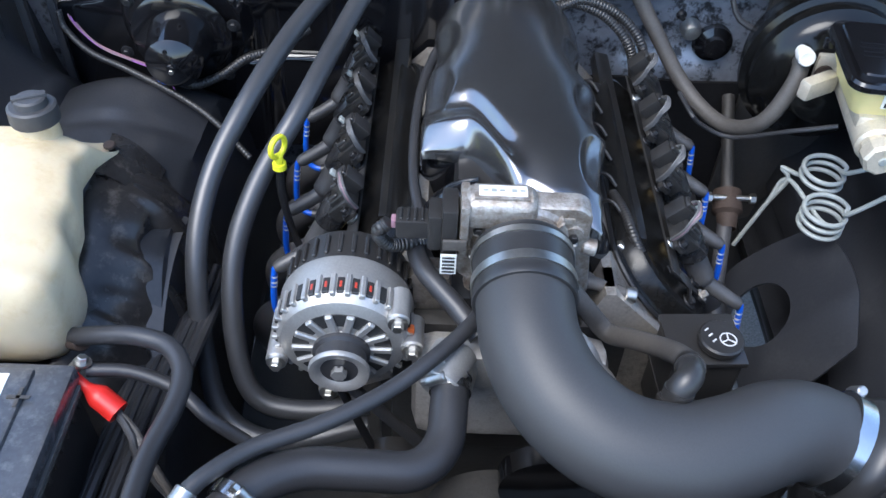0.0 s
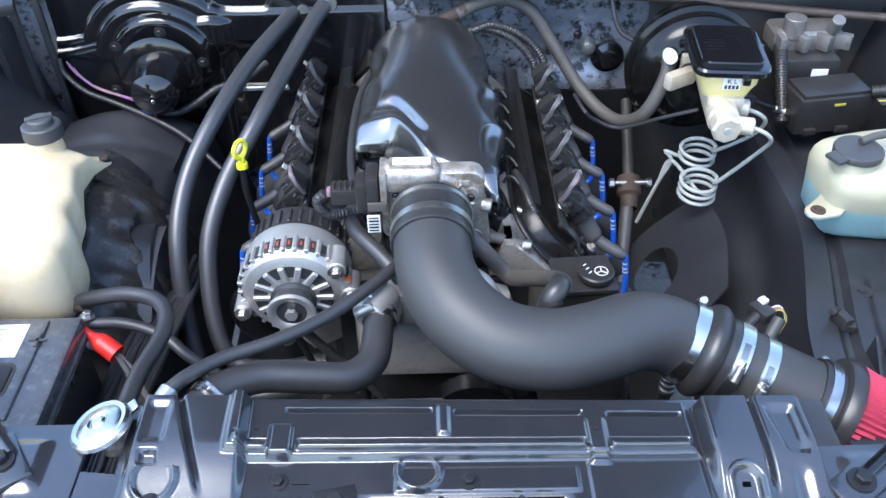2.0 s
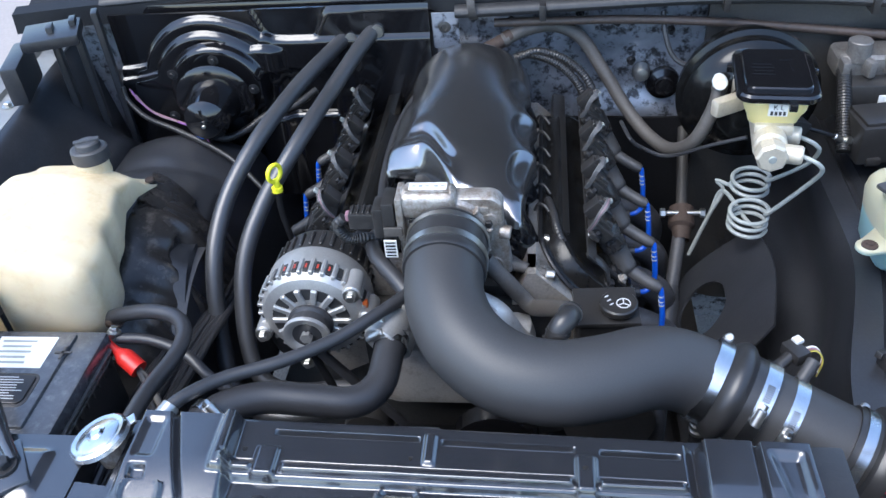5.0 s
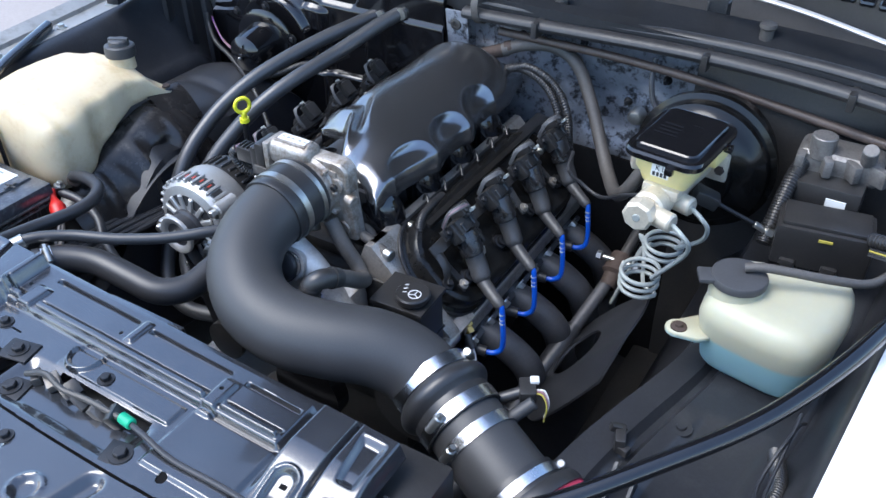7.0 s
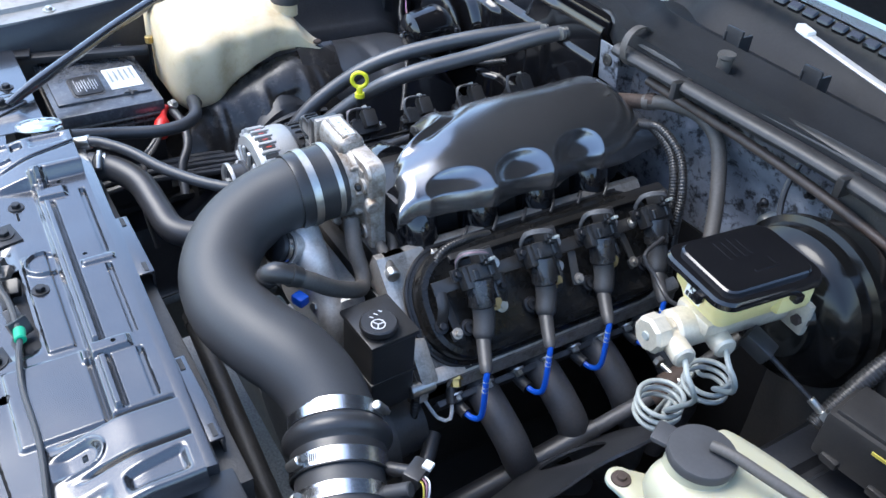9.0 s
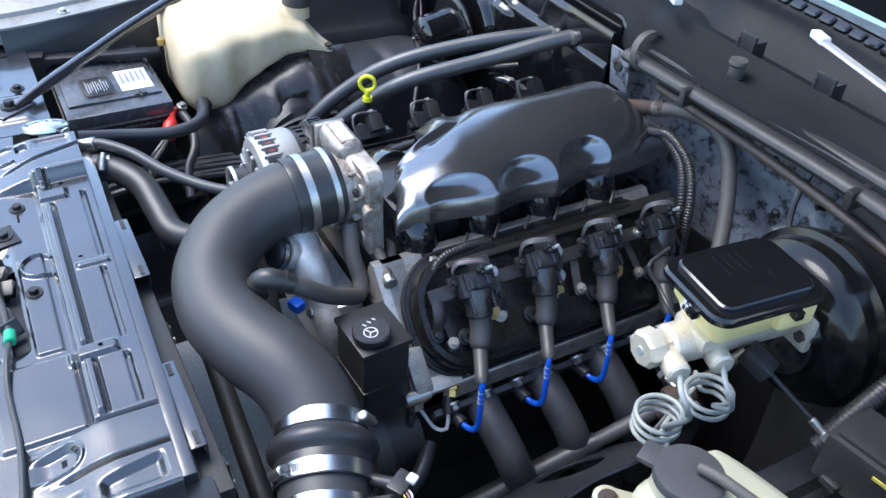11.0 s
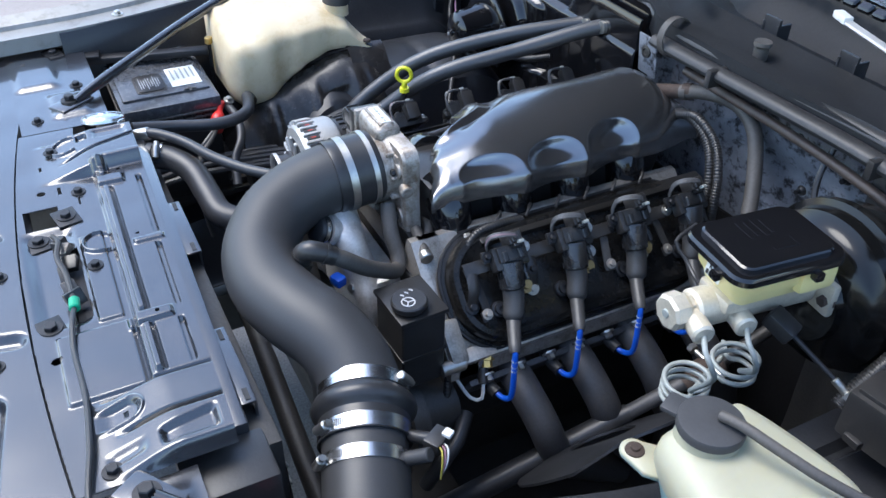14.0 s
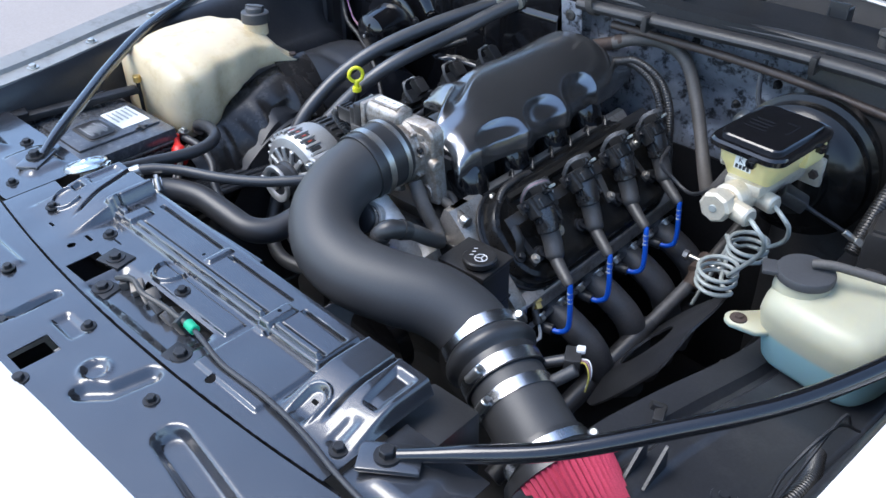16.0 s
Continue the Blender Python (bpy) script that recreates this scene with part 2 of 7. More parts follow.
def firewall_paint():
    """Silver-blue paint flaking off black."""
    m = material("flaking_firewall_paint", (0.27, 0.29, 0.33), 0.36, 0.45, grain=60, grain_amt=0.3, stain=13, stain_amt=0.45, bump=0.16, dirt=(0.022, 0.022, 0.025), dirt_amt=0.95, edge=(0.50, 0.60))
    return m


def washer_plastic():
    """Milky plastic with blue washer fluid showing through below the level."""
    m = material("milky_washer_bottle", (0.37, 0.355, 0.255), 0.45, grain=60, grain_amt=0.04, stain=7, stain_amt=0.1, bump=0.03, dirt=(0.5, 0.42, 0.25), dirt_amt=0.2, subsurface=0.3)
    n, l = nodes_of(m)
    b = n["Principled BSDF"]
    prev = b.inputs["Base Color"].links[0].from_socket
    co, sep = n.new("ShaderNodeTexCoord"), n.new("ShaderNodeSeparateXYZ")
    l.new(co.outputs["Object"], sep.inputs[0])
    level = n.new("ShaderNodeMapRange")
    level.inputs[1].default_value, level.inputs[2].default_value = 0.842, 0.834
    l.new(sep.outputs[2], level.inputs[0])
    mix = n.new("ShaderNodeMix")
    mix.data_type = "RGBA"
    mix.inputs[7].default_value = (0.27, 0.43, 0.43, 1)
    l.new(level.outputs[0], mix.inputs["Factor"])
    l.new(prev, mix.inputs[6])
    l.new(mix.outputs[2], b.inputs["Base Color"])
    return m


def glass():
    m = bpy.data.materials.new("windscreen_glass")
    m.use_nodes = True
    b = m.node_tree.nodes["Principled BSDF"]
    b.inputs["Base Color"].default_value = (0.75, 0.88, 0.9, 1)
    b.inputs["Transmission Weight"].default_value, b.inputs["Roughness"].default_value = 1.0, 0.02
    return m


M.update(firewall=firewall_paint(), washer=washer_plastic(), glass=glass())

# ---------- mesh tools ----------


def mesh_from(name, bm, mat, angle=32):
    bmesh.ops.recalc_face_normals(bm, faces=bm.faces)
    me = bpy.data.meshes.new(name)
    bm.to_mesh(me)
    bm.free()
    me.polygons.foreach_set("use_smooth", [True] * len(me.polygons))
    me.set_sharp_from_angle(angle=radians(angle))
    me.materials.append(mat)
    return me


def part(name, bm, mat, parent, label="", angle=32):
    """One mesh, built in world places, as a part of parent."""
    ob = new(name, mesh_from(name, bm, mat, angle))
    ob.parent = parent
    base = parent
    while base.parent:
        base = base.parent
    off = Matrix.Translation(-base.location)
    ob.matrix_parent_inverse = off if parent is base else Matrix.Identity(4)
    if label:
        ob["label"] = label
    return ob


def thing(name, base, label, category, group="", kind=""):
    ob = new(name)
    ob.empty_display_size = 0.02
    ob.location = base
    return tagged(ob, label, category, group, kind)


def single(name, bm, mat, label, category, group="", kind="", angle=32):
    return tagged(new(name, mesh_from(name, bm, mat, angle)), label, category, group, kind)


def V(*a):
    return Vector(a if len(a) > 1 else a[0])


def frame_of(d):
    d = V(d).normalized()
    u = d.cross(V(0, 0, 1))
    if u.length < 1e-4:
        u = V(1, 0, 0)
    u.normalize()
    return d, u, u.cross(d).normalized()


def ring_loft(bm, rings, cap=True, closed=False):
    rows = [[bm.verts.new(p) for p in r] for r in rings]
    n = len(rows[0])
    pairs = list(zip(rows, rows[1:])) + ([(rows[-1], rows[0])] if closed else [])
    for a, b in pairs:
        for i in range(n):
            j = (i + 1) % n
            bm.faces.new((a[i], a[j], b[j], b[i]))
    if cap and not closed:
        for r in (rows[0], rows[-1]):
            bm.faces.new(r)
    return bm


def curve_points(pts, step):
    """A smooth run through the points at about the given step."""
    P = [V(p) for p in pts]
    if len(P) == 2:
        k = max(2, int((P[1] - P[0]).length / step))
        return [P[0].lerp(P[1], i / k) for i in range(k + 1)]
    out = []
    for i in range(len(P) - 1):
        a, b = P[i], P[i + 1]
        p0 = P[i - 1] if i else a + (a - b)
        p3 = P[i + 2] if i + 2 < len(P) else b + (b - a)
        k = max(2, int((b - a).length / step))
        for j in range(k):
            t = j / k
            out.append(0.5 * ((2 * a) + (b - p0) * t + (2 * p0 - 5 * a + 4 * b - p3) * t * t + (3 * a - p0 - 3 * b + p3) * t ** 3))
    out.append(P[-1])
    return out


def sweep(bm, pts, r, seg=14, step=0.012, flat=1.0, cap=True):
    """A round run of radius r (number, or function of 0..1) through the points."""
    C = curve_points(pts, step)
    d0, u, w = frame_of(C[1] - C[0])
    rings = []
    for i, c in enumerate(C):
        d = (C[min(i + 1, len(C) - 1)] - C[max(i - 1, 0)]).normalized()
        u = (u - d * u.dot(d)).normalized()
        w = d.cross(u)
        rad = r(i / (len(C) - 1)) if callable(r) else r
        rings.append([c + (u * math.cos(k * math.tau / seg) + w * flat * math.sin(k * math.tau / seg)) * rad for k in range(seg)])
    return ring_loft(bm, rings, cap)


def loom(bm, pts, r, seg=12, pitch=0.005, depth=0.12):
    """Corrugated conduit."""
    L = sum((a - b).length for a, b in zip(curve_points(pts, 0.01), curve_points(pts, 0.01)[1:]))
    k = max(2, L / pitch)
    return sweep(bm, pts, lambda t: r * (1 + depth * (1 if math.sin(t * k * math.tau) > 0 else -1) * 0.5), seg, pitch / 4)


def lathe(bm, p, d, prof, seg=28):
    """A turned body: prof is (height along d, radius) from p."""
    d, u, w = frame_of(d)
    p = V(p)
    rows = []
    for h, r in prof:
        if r < 1e-6:
            rows.append([bm.verts.new(p + d * h)])
        else:
            rows.append([bm.verts.new(p + d * h + (u * math.cos(k * math.tau / seg) + w * math.sin(k * math.tau / seg)) * r) for k in range(seg)])
    for a, b in zip(rows, rows[1:]):
        for i in range(seg):
            j = (i + 1) % seg
            if len(a) == 1 and len(b) == 1:
                continue
            if len(a) == 1:
                bm.faces.new((a[0], b[i], b[j]))
            elif len(b) == 1:
                bm.faces.new((a[i], a[j], b[0]))
            else:
                bm.faces.new((a[i], a[j], b[j], b[i]))
    return bm


def rod(bm, a, b, r, r2=None, bev=0.0015, seg=20):
    a, b = V(a), V(b)
    L, r2 = (b - a).length, r if r2 is None else r2
    bev = min(bev, r * 0.4, r2 * 0.4, L * 0.3)
    return lathe(bm, a, b - a, [(0, 0), (0, r - bev), (bev, r), (L - bev, r2), (L, r2 - bev), (L, 0)], seg)


def band(bm, p, d, r, width, thick=0.0015, seg=40):
    """A flat metal hoop."""
    h = width / 2
    return lathe(bm, p, d, [(-h, r), (-h, r + thick), (h, r + thick), (h, r), (-h, r)], seg)


def add_bm(bm, other, m=None):
    if m is not None:
        bmesh.ops.transform(other, matrix=m, verts=other.verts)
    me = bpy.data.meshes.new("tmp")
    other.to_mesh(me)
    other.free()
    bm.from_mesh(me)
    bpy.data.meshes.remove(me)
    return bm


def box(bm, c, s, bev=0.003, rot=(0, 0, 0), seg=2, taper=None):
    t = bmesh.new()
    bmesh.ops.create_cube(t, size=1)
    for v in t.verts:
        k = taper if taper and v.co.z > 0 else (1, 1)
        v.co = V(v.co.x * s[0] * k[0], v.co.y * s[1] * k[1], v.co.z * s[2])
    if bev:
        bmesh.ops.bevel(t, geom=t.edges[:], offset=min(bev, min(s) * 0.45), segments=seg, affect="EDGES", profile=0.6)
    return add_bm(bm, t, pose(*c, *rot))


def rounded(w, h, r, n=6):
    """Outline of a rounded rectangle about the origin."""
    out = []
    for cx, cy, a0 in ((w / 2 - r, h / 2 - r, 0), (-w / 2 + r, h / 2 - r, 90), (-w / 2 + r, -h / 2 + r, 180), (w / 2 - r, -h / 2 + r, 270)):
        for k in range(n + 1):
            a = radians(a0 + 90 * k / n)
            out.append((cx + r * math.cos(a), cy + r * math.sin(a)))
    return out


def slab(bm, outline, layers, m=None):
    """Stacked outlines: layers are (height, inset); the inset shrinks towards the middle."""
    cx = sum(p[0] for p in outline) / len(outline)
    cy = sum(p[1] for p in outline) / len(outline)
    rings = []
    for z, ins in layers:
        ring = []
        for x, y in outline:
            dx, dy = x - cx, y - cy
            L = math.hypot(dx, dy) or 1
            ring.append(V(x - dx / L * ins, y - dy / L * ins, z))
        rings.append([m @ q if m else q for q in ring])
    return ring_loft(bm, rings)


def hexbolt(bm, p, d, r=0.006, h=0.005, washer=True):
    d = V(d).normalized()
    p = V(p)
    if washer:
        lathe(bm, p, d, [(0, 0), (0, r * 1.7), (h * 0.3, r * 1.65), (h * 0.35, 0)], 20)
    lathe(bm, p, d, [(h * 0.3, r), (h * 1.15, r), (h * 1.3, r * 0.85), (h * 1.3, 0)], 6)
    return bm


def surface(bm, fn, u0, u1, nu, v0, v1, nv, keep=None, thick=0.0):
    """A sheet fn(u, v) over a grid; keep(u, v) tells which cells stay."""
    rows = [[bm.verts.new(fn(u0 + (u1 - u0) * i / nu, v0 + (v1 - v0) * j / nv)) for j in range(nv + 1)] for i in range(nu + 1)]
    for i in range(nu):
        for j in range(nv):
            if keep and not keep(u0 + (u1 - u0) * (i + .5) / nu, v0 + (v1 - v0) * (j + .5) / nv):
                continue
            bm.faces.new((rows[i][j], rows[i + 1][j], rows[i + 1][j + 1], rows[i][j + 1]))
    loose = [v for v in bm.verts if not v.link_faces]
    bmesh.ops.delete(bm, geom=loose, context="VERTS")
    if thick:
        bmesh.ops.recalc_face_normals(bm, faces=bm.faces)
        bmesh.ops.solidify(bm, geom=bm.faces[:], thickness=thick)
    return bm


def sstep(a, b, x):
    t = max(0.0, min(1.0, (x - a) / (b - a)))
    return t * t * (3 - 2 * t)


def bump1(x, a, b, e):
    """1 between a and b, with soft edges e."""
    return sstep(a - e, a + e, x) * (1 - sstep(b - e, b + e, x))

# ---------- ground ----------
bm = bmesh.new()
surface(bm, lambda u, v: V(u, v, 0), -300, 300, 30, -300, 300, 30)
single("ground", bm, M["asphalt"], "coarse dark grey asphalt driveway under the car", "ground", kind="structure")
bm = bmesh.new()
box(bm, (-12.0, 3.0, 0.015), (20.0, 60.0, 0.05), 0.01)
single("pavement", bm, M["concrete"], "pale sunlit concrete slab beside the car", "pavement", kind="structure")

# ---------- front sheet metal ----------
MID = 0.10                                    # the car's middle line


def seam_y(x):
    return 0.149 + 0.033 * ((x - 0.20) / 0.48) ** 2 if x < 0.6 else 0.172


def rear_y(x):
    return 0.358 - 0.036 * (x + 0.206)


def support_z(x, y):
    """The stamped top of the radiator support."""
    z = 0.876
    mid = bump1(x, -0.130, 0.384, 0.005)
    z += 0.009 * mid * sstep(0.270, 0.277, y)                              # raised rear deck
    for a, b in ((-0.118, -0.086), (-0.052, 0.262), (0.290, 0.376)):       # twin long beads
        z += 0.007 * bump1(x, a, b, 0.003) * bump1(y, 0.2805, 0.2885, 0.0015)
        z -= 0.005 * bump1(x, a, b, 0.003) * bump1(y, 0.2915, 0.2945, 0.001)
    for a, b, c in ((-0.070, 0.094, 0.3325), (0.121, 0.264, 0.3300), (0.293, 0.374, 0.3275)):   # pressed slots
        z -= 0.007 * bump1(x, a, b, 0.002) * bump1(y, c - 0.0032, c + 0.0032, 0.0012)
    z += 0.006 * bump1(x, -0.084, -0.060, 0.003) * bump1(y, 0.274, 0.312, 0.004)
    z += 0.006 * bump1(x, 0.266, 0.286, 0.003) * bump1(y, 0.265, 0.320, 0.004)
    z += 0.004 * bump1(x, 0.102, 0.114, 0.003) * bump1(y, 0.300, 0.340, 0.003)
    # driver-side saddle: a broad hump, a narrow valley and an outer hump with a sunk panel
    fade = sstep(0.190, 0.292, y)
    z += 0.022 * fade * bump1(x, 0.396 - 0.02 * (0.33 - y), 0.511, 0.006)
    z -= 0.013 * bump1(x, 0.4505, 0.4545, 0.0035) * sstep(0.215, 0.255, y)
    z -= 0.008 * bump1(x, 0.467 + 0.15 * (0.33 - y), 0.496, 0.005) * bump1(y, 0.268, 0.330, 0.006)
    z -= 0.004 * bump1(x, 0.476, 0.490, 0.006) * bump1(y, 0.208, 0.246, 0.008)
    # horseshoe round the slot, open to the front
    hx, hy = 0.424, 0.238
    d = math.hypot(x - hx, max(0.0, y - hy))
    z += (0.005 * bump1(d, 0.0165, 0.0185, 0.003) - 0.006 * (1 - sstep(0.010, 0.0155, d))) * sstep(0.196, 0.222, y)
    # passenger-side saddle
    z += 0.020 * fade * bump1(x, -0.234, -0.114 + 0.03 * (0.35 - y), 0.006)
    gx = -0.170 - 0.36 * (y - 0.285)
    z -= 0.012 * bump1(x, gx - 0.0025, gx + 0.0025, 0.0035) * sstep(0.225, 0.27, y)
    z -= 0.008 * bump1(x, -0.220 - 0.10 * (y - 0.27), -0.203 - 0.10 * (y - 0.27), 0.003) * bump1(y, 0.262, 0.276, 0.003)
    z -= 0.004 * bump1(x, -0.222, -0.200, 0.004) * bump1(y, 0.288, 0.335, 0.005)
    # the raised field by the saddle
    z += 0.004 * bump1(x, 0.262, 0.384, 0.003) * bump1(y, 0.178, 0.268, 0.003)
    # horseshoe beads
    for cx, cy in ((0.080, 0.257), (-0.20, 0.245)):
        d = math.hypot(x - cx, (y - cy))
        if y < cy + 0.012:
            z += 0.005 * bump1(d, 0.020, 0.025, 0.0025)
    z += 0.003 * bump1(x, 0.055, 0.250, 0.002) * bump1(y, 0.232, 0.262, 0.002)
    # dished middle round the latch
    z -= 0.008 * bump1(x, 0.02, 0.235, 0.012) * bump1(y, 0.165, 0.222, 0.01)
    # small handling dents
    z += 0.0012 * noise.noise(V(x * 14, y * 14, 0.3))
    return z


HOLES = ((-0.045, 0.010, 0.167, 0.214), (0.072, 0.232, 0.206, 0.226), (-0.095, -0.075, 0.219, 0.223), (-0.17, -0.155, 0.2, 0.204), (-0.055, -0.035, 0.243, 0.246), (0.419, 0.429, 0.2325, 0.2385))


def in_hole(x, y):
    if x < -0.246 and y > 0.262 - (x + 0.285) * 0.1:
        return True
    if any(a < x < b and c < y < d for a, b, c, d in HOLES):
        return True
    return any((x - a) ** 2 + (y - c) ** 2 < r * r for a, c, r in ((0.301, 0.174, 0.007), (-0.088, 0.196, 0.006), (0.088, 0.307, 0.003), (-0.10, 0.308, 0.003), (0.275, 0.302, 0.003)))


radiator_support = thing("radiator_support", (MID, 0.25, 0.86), "stamped satin black radiator support with beads, slots and bolts", "car panel", kind="")
bm = bmesh.new()


def support_y(x, v):
    """Rows of the pressing fan out between the front seam and the slanting rear edge."""
    return 0.149 + v * (rear_y(x) - 0.149)


def true_row(v):
    return 0.149 + 0.196 * v


surface(bm, lambda x, v: V(x, support_y(x, v), support_z(x, true_row(v))), -0.285, 0.515, 520, 0, 1, 200,
        keep=lambda x, v: support_y(x, v) > seam_y(x) + 0.0015 and not in_hole(x, true_row(v)), thick=0.002)
part("top_panel", bm, M["panel"], radiator_support, angle=50)


def seg_d(x, y, run):
    """Distance to a run of straight pieces."""
    best = 9.0
    for (ax, ay), (bx, by) in zip(run, run[1:]):
        f = max(0.0, min(1.0, ((x - ax) * (bx - ax) + (y - ay) * (by - ay)) / ((bx - ax) ** 2 + (by - ay) ** 2)))
        best = min(best, math.hypot(x - ax - f * (bx - ax), y - ay - f * (by - ay)))
    return best


def nose_z(x, y):
    z = 0.874
    d = math.hypot(x - 0.181, y - 0.088)
    z += 0.004 * bump1(d, 0.0175, 0.020, 0.003) - 0.005 * (1 - sstep(0.010, 0.017, d))          # round dish
    z -= 0.011 * (1 - sstep(0.005, 0.017, seg_d(x, y, ((0.238, 0.128), (0.228, 0.082), (0.205, 0.060)))))
    z -= 0.010 * (1 - sstep(0.004, 0.010, seg_d(x, y, ((0.000, 0.055), (0.004, 0.125)))))
    z -= 0.006 * bump1(x, 0.055, 0.105, 0.004) * bump1(y, 0.096, 0.118, 0.004)
    z -= 0.016 * (1 - sstep(0.012, 0.022, seg_d(x, y, ((0.345, 0.090), (0.470, 0.072)))))
    z += 0.005 * bump1(x, -0.22, -0.10, 0.006) * bump1(y, 0.04, 0.13, 0.006)
    z -= 0.006 * bump1(x, 0.52, 0.70, 0.02) * bump1(y, 0.03, 0.12, 0.01)
    z += 0.0012 * noise.noise(V(x * 11, y * 11, 4.0))
    return z


bm = bmesh.new()
surface(bm, lambda x, v: V(x, -0.03 + v * (seam_y(x) - 0.0015 + 0.03), nose_z(x, -0.03 + v * (seam_y(x) + 0.026))), -0.66, 0.86, 420, 0, 1, 76,
        keep=lambda x, v: not (0.074 < x < 0.114 and 0.028 < -0.03 + v * (seam_y(x) + 0.026) < 0.080), thick=0.002)
part("nose_panel", bm, M["panel"], radiator_support, angle=50)
bm = bmesh.new()
box(bm, (0.13, 0.15, 0.855), (0.80, 0.05, 0.01), 0.003)
box(bm, (0.08, 0.06, 0.82), (0.12, 0.06, 0.01), 0.003)
part("under_rail", bm, M["blackbolt"], radiator_support)
bm = bmesh.new()


def wing_z(x, y):
    return 0.876 + 0.006 * bump1(x, -0.60, -0.46, 0.01) * bump1(y, 0.20, 0.27, 0.01) + 0.006 * bump1(x, -0.42, -0.33, 0.008) * bump1(y, 0.25, 0.31, 0.008) + 0.001 * noise.noise(V(x * 16, y * 16, 2))


surface(bm, lambda x, y: V(x, y, wing_z(x, y)), -0.66, -0.288, 90, 0.19, 0.335, 40, thick=0.002)
part("side_panel", bm, M["panel"], radiator_support, angle=50)
bm = bmesh.new()
surface(bm, lambda x, y: V(x, y, 0.868 + 0.004 * bump1(x, 0.54, 0.60, 0.01) * bump1(y, 0.2, 0.27, 0.01)), 0.517, 0.64, 30, 0.182, 0.285, 26, thick=0.002)
part("side_panel", bm, M["panel"], radiator_support, angle=50)
for bx, by, r in ((-0.199, 0.226, .0065), (-0.070, 0.250, .0065), (-0.007, 0.224, .008), (0.033, 0.180, .0085), (0.133, 0.244, .0065), (0.237, 0.174, .0085), (0.496, 0.204, .007), (0.278, 0.108, .006), (-0.10, 0.11, .006), (0.13, 0.02, .007), (-0.33, 0.22, .006), (-0.45, 0.30, .007), (-0.57, 0.22, .006), (-0.61, 0.279, .008), (0.0, 0.055, .008), (0.10, 0.125, .006)):
    bm = bmesh.new()
    z = support_z(bx, by) if by > seam_y(bx) and -0.285 < bx < 0.515 else (nose_z(bx, by) if by < seam_y(bx) else wing_z(bx, by))
    if r > 0.007:
        box(bm, (bx, by, z + 0.001), (0.045, 0.034, 0.003), 0.001, (0, 0, 12))
    hexbolt(bm, (bx, by, z + (0.0025 if r > 0.007 else 0)), (0, 0, 1), r, 0.006)
    part("bolt", bm, M["blackbolt"], radiator_support)

# hood latch and its cable
latch = thing("hood_latch", (0.11, 0.205, 0.872), "worn steel hood latch with a springy lever", "latch")
bm = bmesh.new()
box(bm, (0.13, 0.214, 0.858), (0.20, 0.040, 0.004), 0.001, (0, 0, -2))
part("mount_plate", bm, M["blackbolt"], latch)
for k in range(6):
    bm = bmesh.new()
    box(bm, (0.050 + k * 0.028, 0.206 + 0.004 * (k % 3) - k * 0.001, 0.874 + (k % 2) * 0.004), (0.022, 0.012 + 0.006 * (k % 3), 0.012), 0.002, (10, 12 * k, 14 * k - 40))
    part("lever", bm, M[("iron", "latchsteel", "railblack")[k % 3]], latch)
bm = bmesh.new()
sweep(bm, [(0.04, 0.200, 0.880), (0.075, 0.206, 0.892), (0.11, 0.200, 0.890), (0.15, 0.206, 0.886), (0.20, 0.207, 0.884)], 0.004, 8, 0.006)
part("spring", bm, M["iron"], latch)
bm = bmesh.new()
rod(bm, (0.203, 0.208, 0.886), (0.223, 0.206, 0.886), 0.007)
part("clip", bm, M["green"], latch, "green plastic cable clip")
bm = bmesh.new()
sweep(bm, [(0.220, 0.206, 0.886), (0.25, 0.200, 0.889), (0.30, 0.194, 0.884), (0.38, 0.195, 0.884), (0.46, 0.188, 0.886), (0.53, 0.176, 0.884), (0.62, 0.172, 0.872)], 0.0035, 10)
single("latch_cable", bm, M["rubber"], "thin black hood release cable lying on the radiator support", "cable")

# white header panel and bumper skin, closing the front
bm = bmesh.new()
surface(bm, lambda u, v: V(u, (0.030 + 0.012 * (u - 0.4)) - [0, .02, .06, .14, .20, .22][int(v)] , [0.868, 0.884, 0.889, 0.875, 0.80, 0.48][int(v)]), -0.75, 0.95, 40, 0, 5, 5, thick=0.004)
single("header_panel", bm, M["white"], "glossy white front header panel ahead of the grille", "car panel", kind="structure")

# ---------- fenders ----------


def lip_x(y, side=-1):
    """Distance of the flange from the car's middle."""
    if side > 0:
        return 0.822 + 0.10 * (y - 0.45)
    return 0.745 + 0.095 * sstep(0.30, 0.80, y) * 0.8 + 0.06 * max(0.0, y - 0.8)


def lip_z(y):
    return 0.918 + 0.03 * (y - 0.3)


